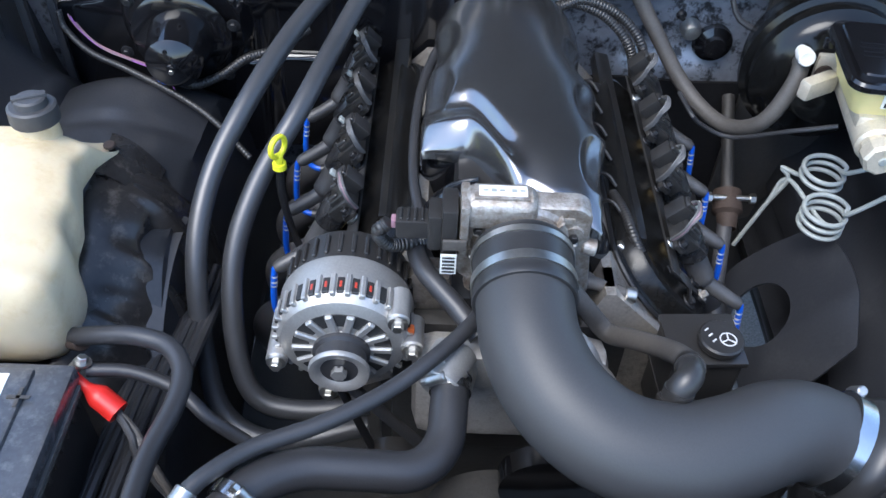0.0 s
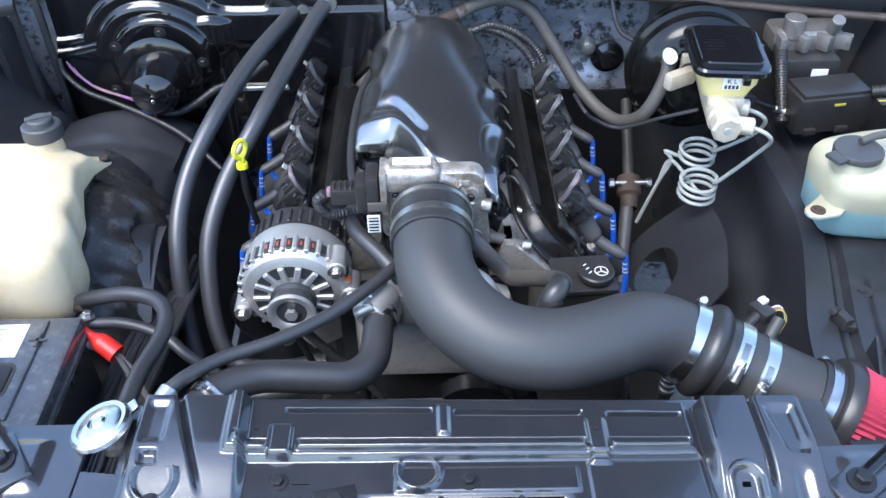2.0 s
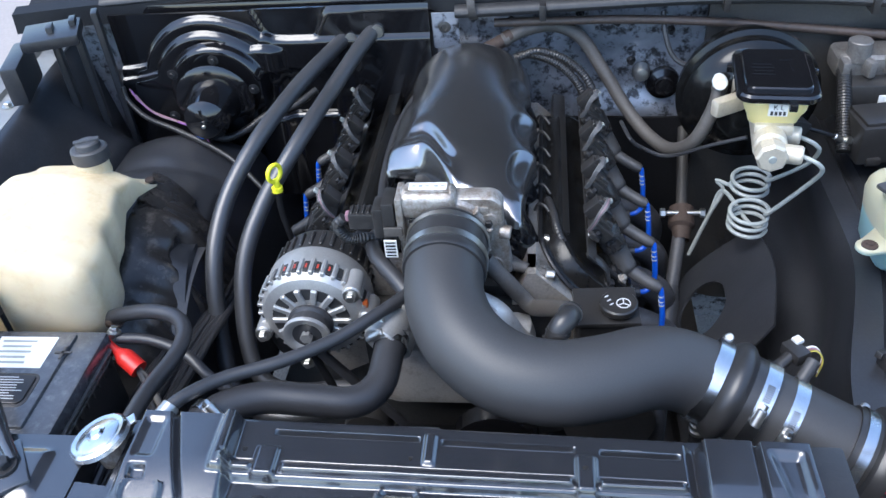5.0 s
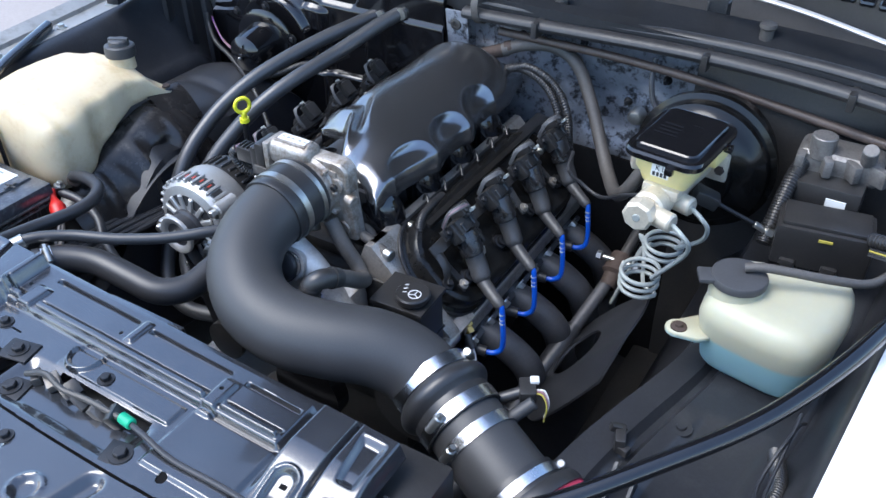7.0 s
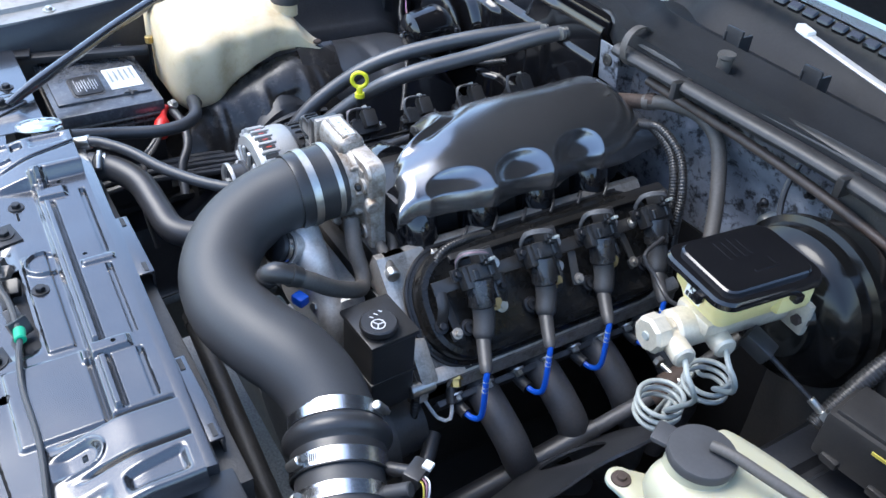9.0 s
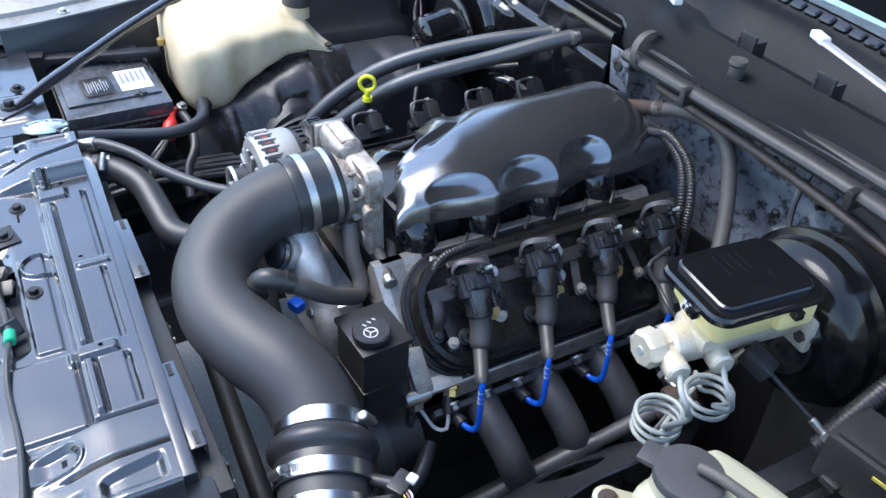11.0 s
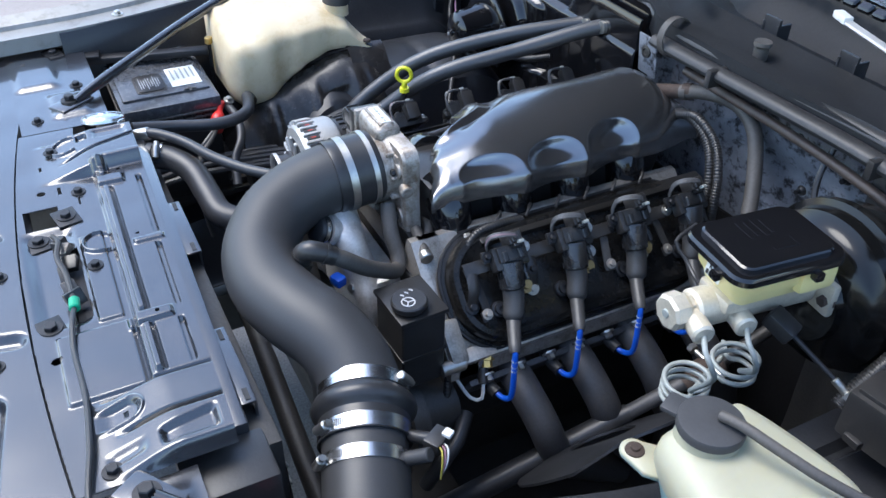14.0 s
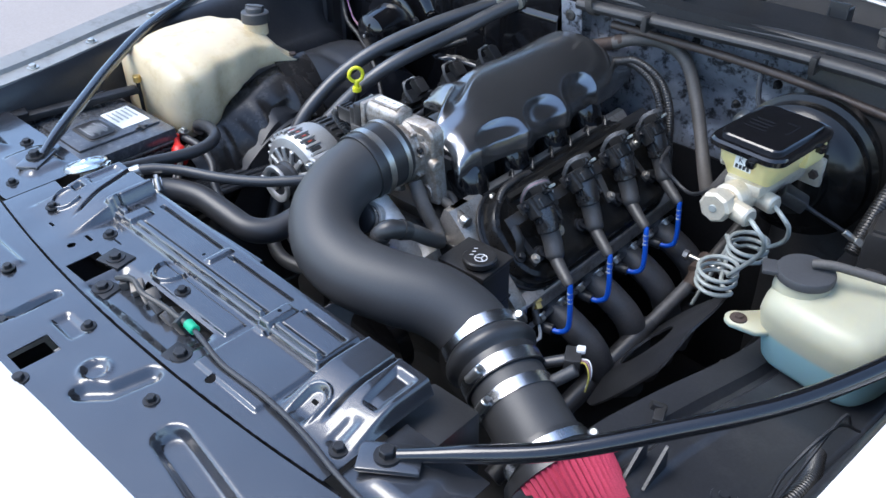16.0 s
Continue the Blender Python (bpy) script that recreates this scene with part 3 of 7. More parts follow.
for side, nm in ((-1, "fender_left"), (1, "fender_right")):
    bm = bmesh.new()
    sec = [(-0.026, -0.030), (-0.024, 0.0), (0.018, 0.002), (0.022, 0.010), (0.055, 0.020), (0.085, 0.0), (0.10, -0.08), (0.105, -0.35), (0.09, -0.70)]
    if side > 0:
        sec = [(-0.018, -0.030), (-0.016, 0.0), (0.004, 0.002), (0.008, 0.012)] + sec[4:]

    def fender_point(u, v, side=side, sec=sec):
        k = min(int(v), len(sec) - 2)
        f = v - k
        dx, dz = (sec[k][i] * (1 - f) + sec[k + 1][i] * f for i in (0, 1))
        return V(MID + side * (lip_x(u, side) + dx), u, lip_z(u) + dz)
    surface(bm, fender_point, -0.25, 1.75, 60, 0, len(sec) - 1, (len(sec) - 1) * 2, keep=lambda u, v, n=len(sec): not (0.45 < u < 1.2 and v > n - 2.2), thick=0.002)
    # the left fender takes a greyer colour than the right
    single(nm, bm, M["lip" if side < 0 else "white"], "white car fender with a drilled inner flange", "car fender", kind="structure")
fl = bpy.data.objects["fender_left"]
for y in (0.42, 0.56, 0.72, 0.88, 1.02):
    bm = bmesh.new()
    hexbolt(bm, (MID - lip_x(y) + 0.004, y, lip_z(y) + 0.001), (0, 0, 1), 0.007, 0.006)
    part("bolt", bm, M["zinc"], fl)


def left_inner(u, y):
    """Inner wheel house of the battery side: u runs from the flange (0) to the frame rail (1)."""
    x0, x1 = MID - lip_x(y) + 0.024, -0.33 + 0.02 * math.sin(y * 5)
    dome = bump1(y, 0.66, 1.22, 0.12)
    shelf = 0.60 + 0.215 * dome
    x = x0 + (x1 - x0) * (u / 0.7 if u < 0.7 else 1) + (0.05 * (u - 0.7) / 0.3 if u > 0.7 else 0)
    if u < 0.25:
        z = lip_z(y) - 0.004 - (lip_z(y) - shelf) * sstep(0, 0.14 + 0.11 * dome, u)
    elif u < 0.7:
        z = shelf - 0.04 * dome * ((u - 0.45) / 0.25) ** 2
    else:
        z = shelf - 0.04 * dome - (shelf - 0.47) * sstep(0.62, 1.0, u)
    z += 0.004 * noise.noise(V(x * 8, y * 8, 1)) - 0.006 * bump1(y % 0.19, 0.05, 0.07, 0.01) * bump1(u, 0.3, 0.68, 0.02)
    return V(x, y, z)


bm = bmesh.new()
surface(bm, left_inner, 0, 1, 60, 0.30, 1.34, 90, thick=0.003)
single("inner_fender_left", bm, M["inner"], "dull black plastic inner fender and wheel house", "inner fender", kind="structure", angle=50)


def right_inner(u, y):
    x1 = MID + lip_x(y, 1) - 0.016
    x0 = 0.60 + 0.09 * sstep(0.45, 0.85, y)
    shelf = 0.768
    x = x1 + (x0 - x1) * min(u / 0.7, 1) - (0.03 * (u - 0.7) / 0.3 + 0.05 * math.sin((u - 0.7) / 0.3 * 3.1) if u > 0.7 else 0)
    if u < 0.14:
        z = lip_z(y) - 0.004 - (lip_z(y) - shelf) * sstep(0, 0.14, u)
    elif u < 0.66:
        z = shelf - 0.012 * bump1(u, 0.50, 0.545, 0.012) - 0.004 * bump1(u, 0.2, 0.42, 0.01) * bump1(y, 0.45, 0.66, 0.015)
    else:
        z = shelf - (shelf - 0.30) * ((u - 0.66) / 0.34) ** 0.8
        x -= 0.022 * (bump1(u, 0.735, 0.795, 0.006) + bump1(u, 0.86, 0.92, 0.006)) + 0.006 * math.sin(u * 60 + y * 6)
    z += 0.003 * noise.noise(V(x * 8, y * 8, 7))
    return V(x, y, z)


bm = bmesh.new()
surface(bm, right_inner, 0, 1, 90, 0.20, 1.34, 80, thick=0.003)
single("inner_fender_right", bm, M["inner"], "dull black inner fender panel with a long groove", "inner fender", kind="structure", angle=50)
for cx, cy in ((0.742, 0.633), (0.80, 0.52)):
    bm = bmesh.new()
    lathe(bm, (cx, cy, 0.7655), (0, 0, 1), [(0, 0), (0, 0.016), (0.003, 0.015), (0.003, 0.007), (0.006, 0.006), (0.006, 0)], 24)
    part("plug", bm, M["inner"], bpy.data.objects["inner_fender_right"])

bm = bmesh.new()
box(bm, (0.683, 0.566, 0.778), (0.014, 0.030, 0.022), 0.003, (0, 0, 20))
box(bm, (0.676, 0.575, 0.786), (0.022, 0.010, 0.010), 0.002, (0, 20, 35))
box(bm, (0.690, 0.556, 0.772), (0.020, 0.012, 0.012), 0.002, (0, 0, -15))
single("fender_clip", bm, M["shell"], "small black plastic clip on the inner fender", "clip")
for gx, gy in ((0.700, 0.510), (0.726, 0.512)):
    bm = bmesh.new()
    g = [V(gx, gy, 0.768), V(gx, gy - 0.05, 0.768), V(gx, gy - 0.004, 0.806)]
    ring_loft(bm, [[q - V(0.002, 0, 0) for q in g], [q + V(0.002, 0, 0) for q in g]])
    part("gusset", bm, M["inner"], bpy.data.objects["inner_fender_right"])

# ---------- firewall, cowl, windscreen ----------
bm = bmesh.new()


def wall_point(x, v):
    z = 0.20 + v * 0.795
    y = 1.285 + 0.02 * bump1(x, 0.30, 0.46, 0.03) * bump1(z, 0.78, 0.90, 0.03)
    y -= 0.03 * bump1(x, 0.02, 0.05, 0.01)
    y += 0.003 * noise.noise(V(x * 14, z * 14, 0)) + 0.004 * bump1(math.hypot(x - 0.27, z - 0.86), 0.018, 0.03, 0.005)
    return V(x, y, z)


surface(bm, wall_point, -0.80, 1.0, 180, 0, 1, 90, thick=0.003)
firewall = single("firewall", bm, M["firewall"], "silver-blue firewall with paint flaking off to black", "firewall", kind="structure", angle=50)
for x, z in ((0.17, 0.96), (0.25, 0.99), (0.37, 0.95), (0.40, 0.87), (0.30, 0.97), (0.47, 0.93)):
    bm = bmesh.new()
    lathe(bm, (x, 1.283, z), (0, -1, 0), [(0, 0), (0, 0.009), (0.003, 0.008), (0.006, 0.0045), (0.014, 0.004), (0.014, 0)], 14)
    part("stud", bm, M["blackbolt"], firewall)
bm = bmesh.new()
lathe(bm, (0.421, 1.29, 0.845), (0, -1, 0), [(0, 0), (0, 0.017), (0.018, 0.016), (0.024, 0.012), (0.026, 0)], 22)
part("plug", bm, M["zinc"], firewall, "bright round metal plug")
# black sheet over the toe board, and the deadener over the dark half of the firewall
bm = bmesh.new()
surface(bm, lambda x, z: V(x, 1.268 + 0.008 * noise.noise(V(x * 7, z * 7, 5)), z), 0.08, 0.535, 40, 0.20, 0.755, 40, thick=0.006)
single("toe_board_sheet", bm, M["pad"], "matt black sheet over the lower firewall", "insulation", kind="structure", angle=60)
bm = bmesh.new()
surface(bm, lambda x, z: V(x, 1.262 + 0.012 * noise.noise(V(x * 7, z * 7, 3)) - 0.015 * sstep(0.56, 0.62, x), z), 0.53, 1.0, 50, 0.30, 1.02, 50, thick=0.012)
single("firewall_mat", bm, M["iron"], "thick black insulation mat on the firewall", "insulation", kind="structure", angle=60)

bm = bmesh.new()
cow = [(1.235, 1.000), (1.24, 1.035), (1.262, 1.040), (1.275, 1.020), (1.31, 1.030), (1.345, 1.045), (1.36, 1.020), (1.43, 1.010), (1.49, 1.075), (1.52, 1.10)]


def cowl_y(x, y):
    return y - 0.05 * max(0.0, abs(x - MID) - 0.35) ** 2 / 0.2 + 0.035 * sstep(0.06, -0.02, x)


surface(bm, lambda x, v: V(x, cowl_y(x, cow[min(int(v), 8)][0] * (1 - v + min(int(v), 8)) + cow[min(int(v), 8) + 1][0] * (v - min(int(v), 8))),
                           cow[min(int(v), 8)][1] * (1 - v + min(int(v), 8)) + cow[min(int(v), 8) + 1][1] * (v - min(int(v), 8))), -0.78, 0.98, 60, 0, 9, 18, thick=0.003)
cowl = single("cowl", bm, M["cowlblack"], "black stamped cowl panel below the windscreen", "cowl", kind="structure", angle=40)
for y, z, r, nm in ((1.250, 1.030, 0.014, "cowl_seal"), (1.222, 1.012, 0.016, "cowl_harness")):
    bm = bmesh.new()
    pts = [(x, cowl_y(x, y), z + 0.006 * math.sin(x * 5 + r * 300)) for x in np.linspace(-0.62 if r < 0.015 else 0.07, 0.95, 12)]
    sweep(bm, pts, r, 14, 0.02, 0.72)
    if nm == "cowl_harness":
        ch = thing(nm, pts[5], "long black taped wiring harness along the cowl edge", "harness")
        part("conduit", bm, M["dusty"], ch)
        for k in (2, 6, 9):
            bm = bmesh.new()
            box(bm, V(pts[k]) + V(0, -0.004, -0.004), (0.012, 0.040, 0.030), 0.003)
            part("clip", bm, M["shell"], ch)
        continue
    single(nm, bm, M["dusty"], "long black " + ("rubber weatherstrip" if nm == "cowl_seal" else "taped wiring harness") + " along the cowl edge", "seal" if nm == "cowl_seal" else "harness")
bm = bmesh.new()
pts = [(x, cowl_y(x, 1.238), 0.975 - 0.03 * sstep(0.3, 0.9, x)) for x in np.linspace(0.14, 0.95, 8)]
sweep(bm, pts, 0.008, 12, 0.02)
single("washer_pipe", bm, M["brownpipe"], "thin brownish pipe running along under the cowl", "pipe")
bm = bmesh.new()
band(bm, (0.10, 1.236, 1.021), (1, 0.05, 0.1), 0.033, 0.014, 0.002, 24)
single("harness_clamp", bm, M["oldhose"], "worn band clamp round the cowl harness", "clamp")
for x, y in ((0.243, 1.290), (0.62, 1.31)):
    bm = bmesh.new()
    lathe(bm, (x, y, 1.03), (0, 0, 1), [(0, 0), (0, 0.012), (0.02, 0.012), (0.024, 0.015), (0.030, 0.014), (0.031, 0)], 20)
    single("rubber_stop", bm, M["oldhose"], "small round rubber hood stop on the cowl", "rubber stop", "hood stops")
for x in (0.20, 0.36, 0.52):
    bm = bmesh.new()
    box(bm, (x, 1.35, 1.05), (0.035, 0.006, 0.05), 0.002)
    box(bm, (x - 0.016, 1.36, 1.045), (0.004, 0.03, 0.04), 0.001)
    box(bm, (x + 0.016, 1.36, 1.045), (0.004, 0.03, 0.04), 0.001)
    part("bracket", bm, M["inner"], cowl)
bm = bmesh.new()
surface(bm, lambda x, v: V(x, 1.49 + 0.72 * v - 0.10 * ((x - MID) / 0.7) ** 2, 1.105 + 0.42 * v), -0.68, 0.88, 24, 0, 1, 10, thick=0.005)
glass_ob = single("windscreen", bm, M["glass"], "clear blue-tinted windscreen glass", "windscreen", kind="structure", angle=60)
glass_ob.visible_shadow = False
bm = bmesh.new()
for k in range(46):
    x = -0.62 + k * 0.032
    box(bm, (x, 1.474 - 0.10 * ((x - MID) / 0.7) ** 2, 1.098), (0.026, 0.018, 0.012), 0.003, (28, 0, 0), 1)
single("windscreen_trim", bm, M["gloss"], "segmented black trim along the foot of the windscreen", "trim", kind="structure")
bm = bmesh.new()
box(bm, (MID, 2.05, 0.98), (1.5, 0.9, 0.16), 0.05)
# the pale blue of the box paints in the sky mirrored by the glass
single("dashboard", bm, material("sky_reflection_dash", (0.30, 0.38, 0.42), 0.6, stain_amt=0.1), "dashboard top behind the windscreen, coloured pale blue as reflected sky", "dashboard", kind="structure")
bm = bmesh.new()
box(bm, (MID, 2.4, 0.55), (1.6, 1.2, 0.8), 0.05)
single("cabin_body", bm, M["white"], "white car body behind the firewall", "car body", kind="structure")
# wipers
for pts, w in (([(0.31, 1.372, 1.108), (0.46, 1.335, 1.105), (0.66, 1.29, 1.10), (0.84, 1.25, 1.08)], 0.009), ([(0.06, 1.31, 1.085), (-0.06, 1.35, 1.10), (-0.25, 1.38, 1.11)], 0.010)):
    wiper = thing("wiper", pts[0], "light grey metal wiper arm resting on the cowl", "wiper", "wiper arms")
    bm = bmesh.new()
    sweep(bm, pts, lambda t, w=w: w * (1 - 0.25 * t), 8, 0.02, 0.45)
    part("arm", bm, M["wiper"], wiper)
    bm = bmesh.new()
    box(bm, (pts[0][0], pts[0][1], pts[0][2] + 0.003), (0.035, 0.016, 0.012), 0.003, (0, 0, -20))
    part("pivot_cap", bm, M["label"], wiper)

# the raised hood, hinged at the cowl
hood = thing("hood", (MID, 1.44, 1.16), "raised white hood with a black insulated underside", "car hood", kind="structure")


def hood_point(x, v, off=0.0):
    return V(x, 1.44 - 0.42 * v - off, 1.16 + 1.25 * v + 0.03 * math.sin(v * 3.1) - 0.03 * ((x - MID) / 0.7) ** 2)


bm = bmesh.new()
surface(bm, lambda x, v: hood_point(x, v), -0.64, 0.84, 30, 0, 1, 30, thick=0.004)
part("skin", bm, M["white"], hood, angle=60)
bm = bmesh.new()
surface(bm, lambda x, v: hood_point(x, v, 0.022), -0.635, 0.835, 60, 0.0, 0.995, 50, thick=0.006)
part("insulation_pad", bm, M["pad"], hood, angle=60)

# chassis below the engine
bm = bmesh.new()
box(bm, (0.10, 0.66, 0.27), (0.90, 0.16, 0.10), 0.02)
box(bm, (0.10, 1.05, 0.22), (0.90, 0.60, 0.06), 0.02)
single("crossmember", bm, M["iron"], "dark steel crossmember below the engine", "chassis", kind="structure")
for s, nm in ((-1, "frame_rail_left"), (1, "frame_rail_right")):
    bm = bmesh.new()
    box(bm, (MID + s * (0.43 if s > 0 else 0.58), 0.75, 0.24), (0.08, 1.2, 0.12), 0.015)
    single(nm, bm, M["iron"], "dark steel chassis frame rail", "chassis", kind="structure")


def splash(a, r):
    """Shelf round the shaft opening; r runs from the rim of the hole to the outer edge."""
    ca, sa = math.cos(a), math.sin(a)
    grow = (max(abs(ca), abs(sa)) ** 4) ** -0.22
    dx = 0.034 * ca + r * ca * grow * (0.062 if ca > 0 else 0.008)
    dy = 0.054 * sa + r * sa * grow * (0.060 if sa > 0 else 0.085)
    x, y = 0.508 + dx, 0.862 + dy
    z = 0.600 + 1.25 * dx - 0.4 * max(0.0, 0.81 - y)
    return V(x, y, z + 0.003 * noise.noise(V(x * 14, y * 14, 2)))


bm = bmesh.new()
surface(bm, splash, 0, math.tau, 64, 0, 1, 14, thick=0.004)
single("splash_shield", bm, M["inner"], "dusty black splash shield with a round opening", "splash shield", kind="structure", angle=60)

# ---------- radiator and fans ----------
radiator = thing("radiator", (0.13, 0.375, 0.60), "black aluminium radiator with a narrow top tank", "radiator")
bm = bmesh.new()
box(bm, (0.135, 0.352, 0.852), (0.70, 0.022, 0.035), 0.003, (0, 0, -2))
part("top_tank", bm, M["panel"], radiator)
bm = bmesh.new()
box(bm, (0.13, 0.372, 0.58), (0.70, 0.03, 0.47), 0.003)
part("core", bm, M["iron"], radiator)
bm = bmesh.new()
box(bm, (0.520, 0.315, 0.80), (0.075, 0.10, 0.11), 0.006)
part("end_box", bm, M["shell"], radiator)
bm = bmesh.new()
lathe(bm, (-0.264, 0.324, 0.852), (-0.28, 0.06, 0.95), [(0, 0), (0, 0.018), (0.03, 0.018), (0.032, 0.022), (0.034, 0)], 24)
part("filler_neck", bm, M["cast"], radiator)
bm = bmesh.new()
lathe(bm, (-0.272, 0.322, 0.882), (-0.28, 0.06, 0.95), [(0, 0), (0, 0.032), (0.003, 0.0360), (0.009, 0.0355), (0.012, 0.032), (0.011, 0.027), (0.013, 0.023), (0.015, 0.012), (0.0135, 0.009), (0.016, 0.006), (0.016, 0)], 44)
cap = part("pressure_cap", bm, M["steel"], radiator, "chrome pressed-steel radiator cap with a dull rim")
bm = bmesh.new()
box(bm, (-0.244, 0.345, 0.892), (0.014, 0.014, 0.006), 0.002, (0, -16, 30))
part("ear", bm, M["steel"], cap)
for fx in (0.0, 0.31):
    fan = thing("cooling_fan", (fx, 0.42, 0.60), "black electric radiator fan with a slim shroud", "fan", "radiator fans")
    bm = bmesh.new()
    lathe(bm, (fx, 0.386, 0.58), (0, 1, 0), [(0, 0.128), (0, 0.134), (0.014, 0.136), (0.016, 0.133), (0.013, 0.128), (0, 0.128)], 48)
    part("shroud", bm, M["shell"], fan)
    bm = bmesh.new()
    for k in range(9):
        a = k * math.tau / 9
        box(bm, (fx + 0.075 * math.cos(a), 0.392, 0.58 + 0.075 * math.sin(a)), (0.105, 0.003, 0.032), 0.001, (25, -math.degrees(a), 0), 1)
    part("blade", bm, M["shell"], fan)
    bm = bmesh.new()
    rod(bm, (fx, 0.388, 0.58), (fx, 0.416, 0.58), 0.05, bev=0.006)
    part("motor", bm, M["shell"], fan)
    bm = bmesh.new()
    for k in range(4):
        box(bm, (fx, 0.398, 0.58), (0.255, 0.005, 0.014), 0.002, (0, 20 + 45 * k, 0))
    part("strut", bm, M["shell"], fan)
    x0 = 0.037 if fx < 0.1 else 0.358
    y0 = 0.374 if fx < 0.1 else 0.359
    bm = bmesh.new()
    box(bm, (x0, y0 + 0.004, 0.840), (0.145, 0.022, 0.004), 0.0015)
    box(bm, (x0, y0 + 0.013, 0.79), (0.145, 0.004, 0.10), 0.001)
    bracket = part("bracket", bm, M["panel"], fan)
    for sx in (-0.058, 0.058):
        bm = bmesh.new()
        box(bm, (x0 + sx, y0 + 0.006, 0.8424), (0.020, 0.006, 0.0012), 0)
        part("slot", bm, M["ink"], bracket)
    for k in range(5):
        bm = bmesh.new()
        box(bm, (fx + 0.045 * math.cos(k * 0.6), 0.4165, 0.58 + 0.045 * math.sin(k * 0.6)), (0.016, 0.003, 0.006), 0.001, (0, -34 * k, 0))
        part("vent", bm, M["zinc"], fan)

# ---------- engine ----------
engine = thing("engine_block", (MID, 0.92, 0.35), "dark V8 engine block with aluminium heads", "engine")
bm = bmesh.new()
box(bm, (MID, 0.95, 0.60), (0.34, 0.50, 0.30), 0.02)
box(bm, (MID, 0.95, 0.42), (0.28, 0.46, 0.22), 0.02)
part("block", bm, M["iron"], engine)
bm = bmesh.new()
box(bm, (MID, 0.95, 0.77), (0.30, 0.48, 0.03), 0.008)
part("valley_cover", bm, M["iron"], engine)
bm = bmesh.new()
box(bm, (MID, 0.685, 0.64), (0.30, 0.03, 0.28), 0.015)
part("front_cover", bm, M["iron"], engine)
for s in (-1, 1):
    for k in range(8):
        bm = bmesh.new()
        hexbolt(bm, (MID + s * 0.115, 0.73 + k * 0.06, 0.786), (0, 0, 1), 0.006, 0.007)
        part("bolt", bm, M["blackbolt"], engine)


def bank(side, dy):
    """Cylinder head, rocker cover, coils and leads of one bank."""
    def P(x, y, z):
        return V(MID + side * x, y + dy, z)
    n = V(side * math.sin(radians(45)), 0, math.cos(radians(45)))         # out of the cover
    t = V(side * math.cos(radians(45)), 0, -math.sin(radians(45)))         # down the slope
    rot = (0, 45 * side, 0)
    head = thing("cylinder_head", P(0.2, 0.93, 0.62), "bare aluminium cylinder head with a grimy lower ledge", "cylinder head", "heads")
    bm = bmesh.new()
    ring = [(0.085, 0.78), (0.108, 0.838), (0.120, 0.838), (0.262, 0.696), (0.262, 0.672), (0.245, 0.662), (0.20, 0.60), (0.09, 0.66)]
    ring_loft(bm, [[P(a, y, b) for a, b in ring] for y in (0.690, 0.695, 1.175, 1.18)])
    box(bm, P(0.225, 0.692, 0.715), (0.07, 0.03, 0.05), 0.008, rot)
    part("casting", bm, M["head"], head)
    bm = bmesh.new()
    ring_loft(bm, [[P(a, y, b) for a, b in ring] for y in (0.676, 0.680, 0.722)])
    part("front_face", bm, M["ledgealu"], head, "bare machined aluminium end face")
    bm = bmesh.new()
    ring = [(0.246, 0.714), (0.256, 0.711), (0.264, 0.703), (0.261, 0.692), (0.246, 0.690)]
    ring_loft(bm, [[P(a, y, b) for a, b in ring] for y in (0.684, 0.688, 1.180, 1.184)])
    part("ledge", bm, M["ledgealu"], head, "machined aluminium ledge")
    bm = bmesh.new()
    rod(bm, P(0.258, 0.660, 0.700), P(0.258, 0.70, 0.700), 0.011)
    part("core_plug", bm, M["zinc"], head)
    for k in range(8):
        bm = bmesh.new()
        hexbolt(bm, P(0.268, 0.735 + 0.0559 * k, 0.668), n * 0.3 + t, 0.007, 0.009)
        part("bolt", bm, M["zinc"], head)
    cover = thing("rocker_cover", P(0.19, 0.93, 0.77), "black rocker cover with a rounded front end", "rocker cover", "rocker covers")
    c = P(0.191, 0.938, 0.769)
    bm = bmesh.new()
    rings = []
    for h, ins in ((-0.003, -0.006), (0.006, -0.006), (0.008, -0.001), (0.024, 0.002), (0.030, 0.006), (0.032, 0.014), (0.030, 0.020), (0.030, 0.035)):
        rings.append([c + t * u + V(0, v, 0) + n * h for u, v in rounded(0.172 - 2 * ins, 0.466 - 2 * ins, 0.074 - ins, 12)])
    ring_loft(bm, rings)
    part("shell", bm, M["cover"], cover)
    bm = bmesh.new()
    g = [c + t * u + V(0, v, 0) + n * 0.002 for u, v in rounded(0.186, 0.480, 0.080, 12)]
    sweep(bm, g + g[:1], 0.0035, 8, 0.01)
    part("gasket_rim", bm, M["blackbolt"], cover)
    for k in range(4):
        bm = bmesh.new()
        p = c + V(0, -0.172 + 0.1128 * k, 0) + n * 0.030 + t * 0.036
        lathe(bm, p, n, [(0, 0), (0, 0.0125), (0.005, 0.0125), (0.006, 0.009), (0.012, 0.009), (0.012, 0.004), (0.008, 0.004), (0.008, 0)], 20)
        part("bolt_boss", bm, M["blackbolt"], cover)
    for k in range(3):
        bm = bmesh.new()
        p = c + V(0, -0.120 + 0.1128 * k, 0) + n * 0.033 + t * 0.014
        lathe(bm, p, n, [(0, 0), (0, 0.0125), (0.006, 0.0125), (0.007, 0.007), (0.014, 0.007), (0.014, 0)], 20)
        part("washer_bolt", bm, M["bolttag"], cover, "yellow zinc bolt and washer")
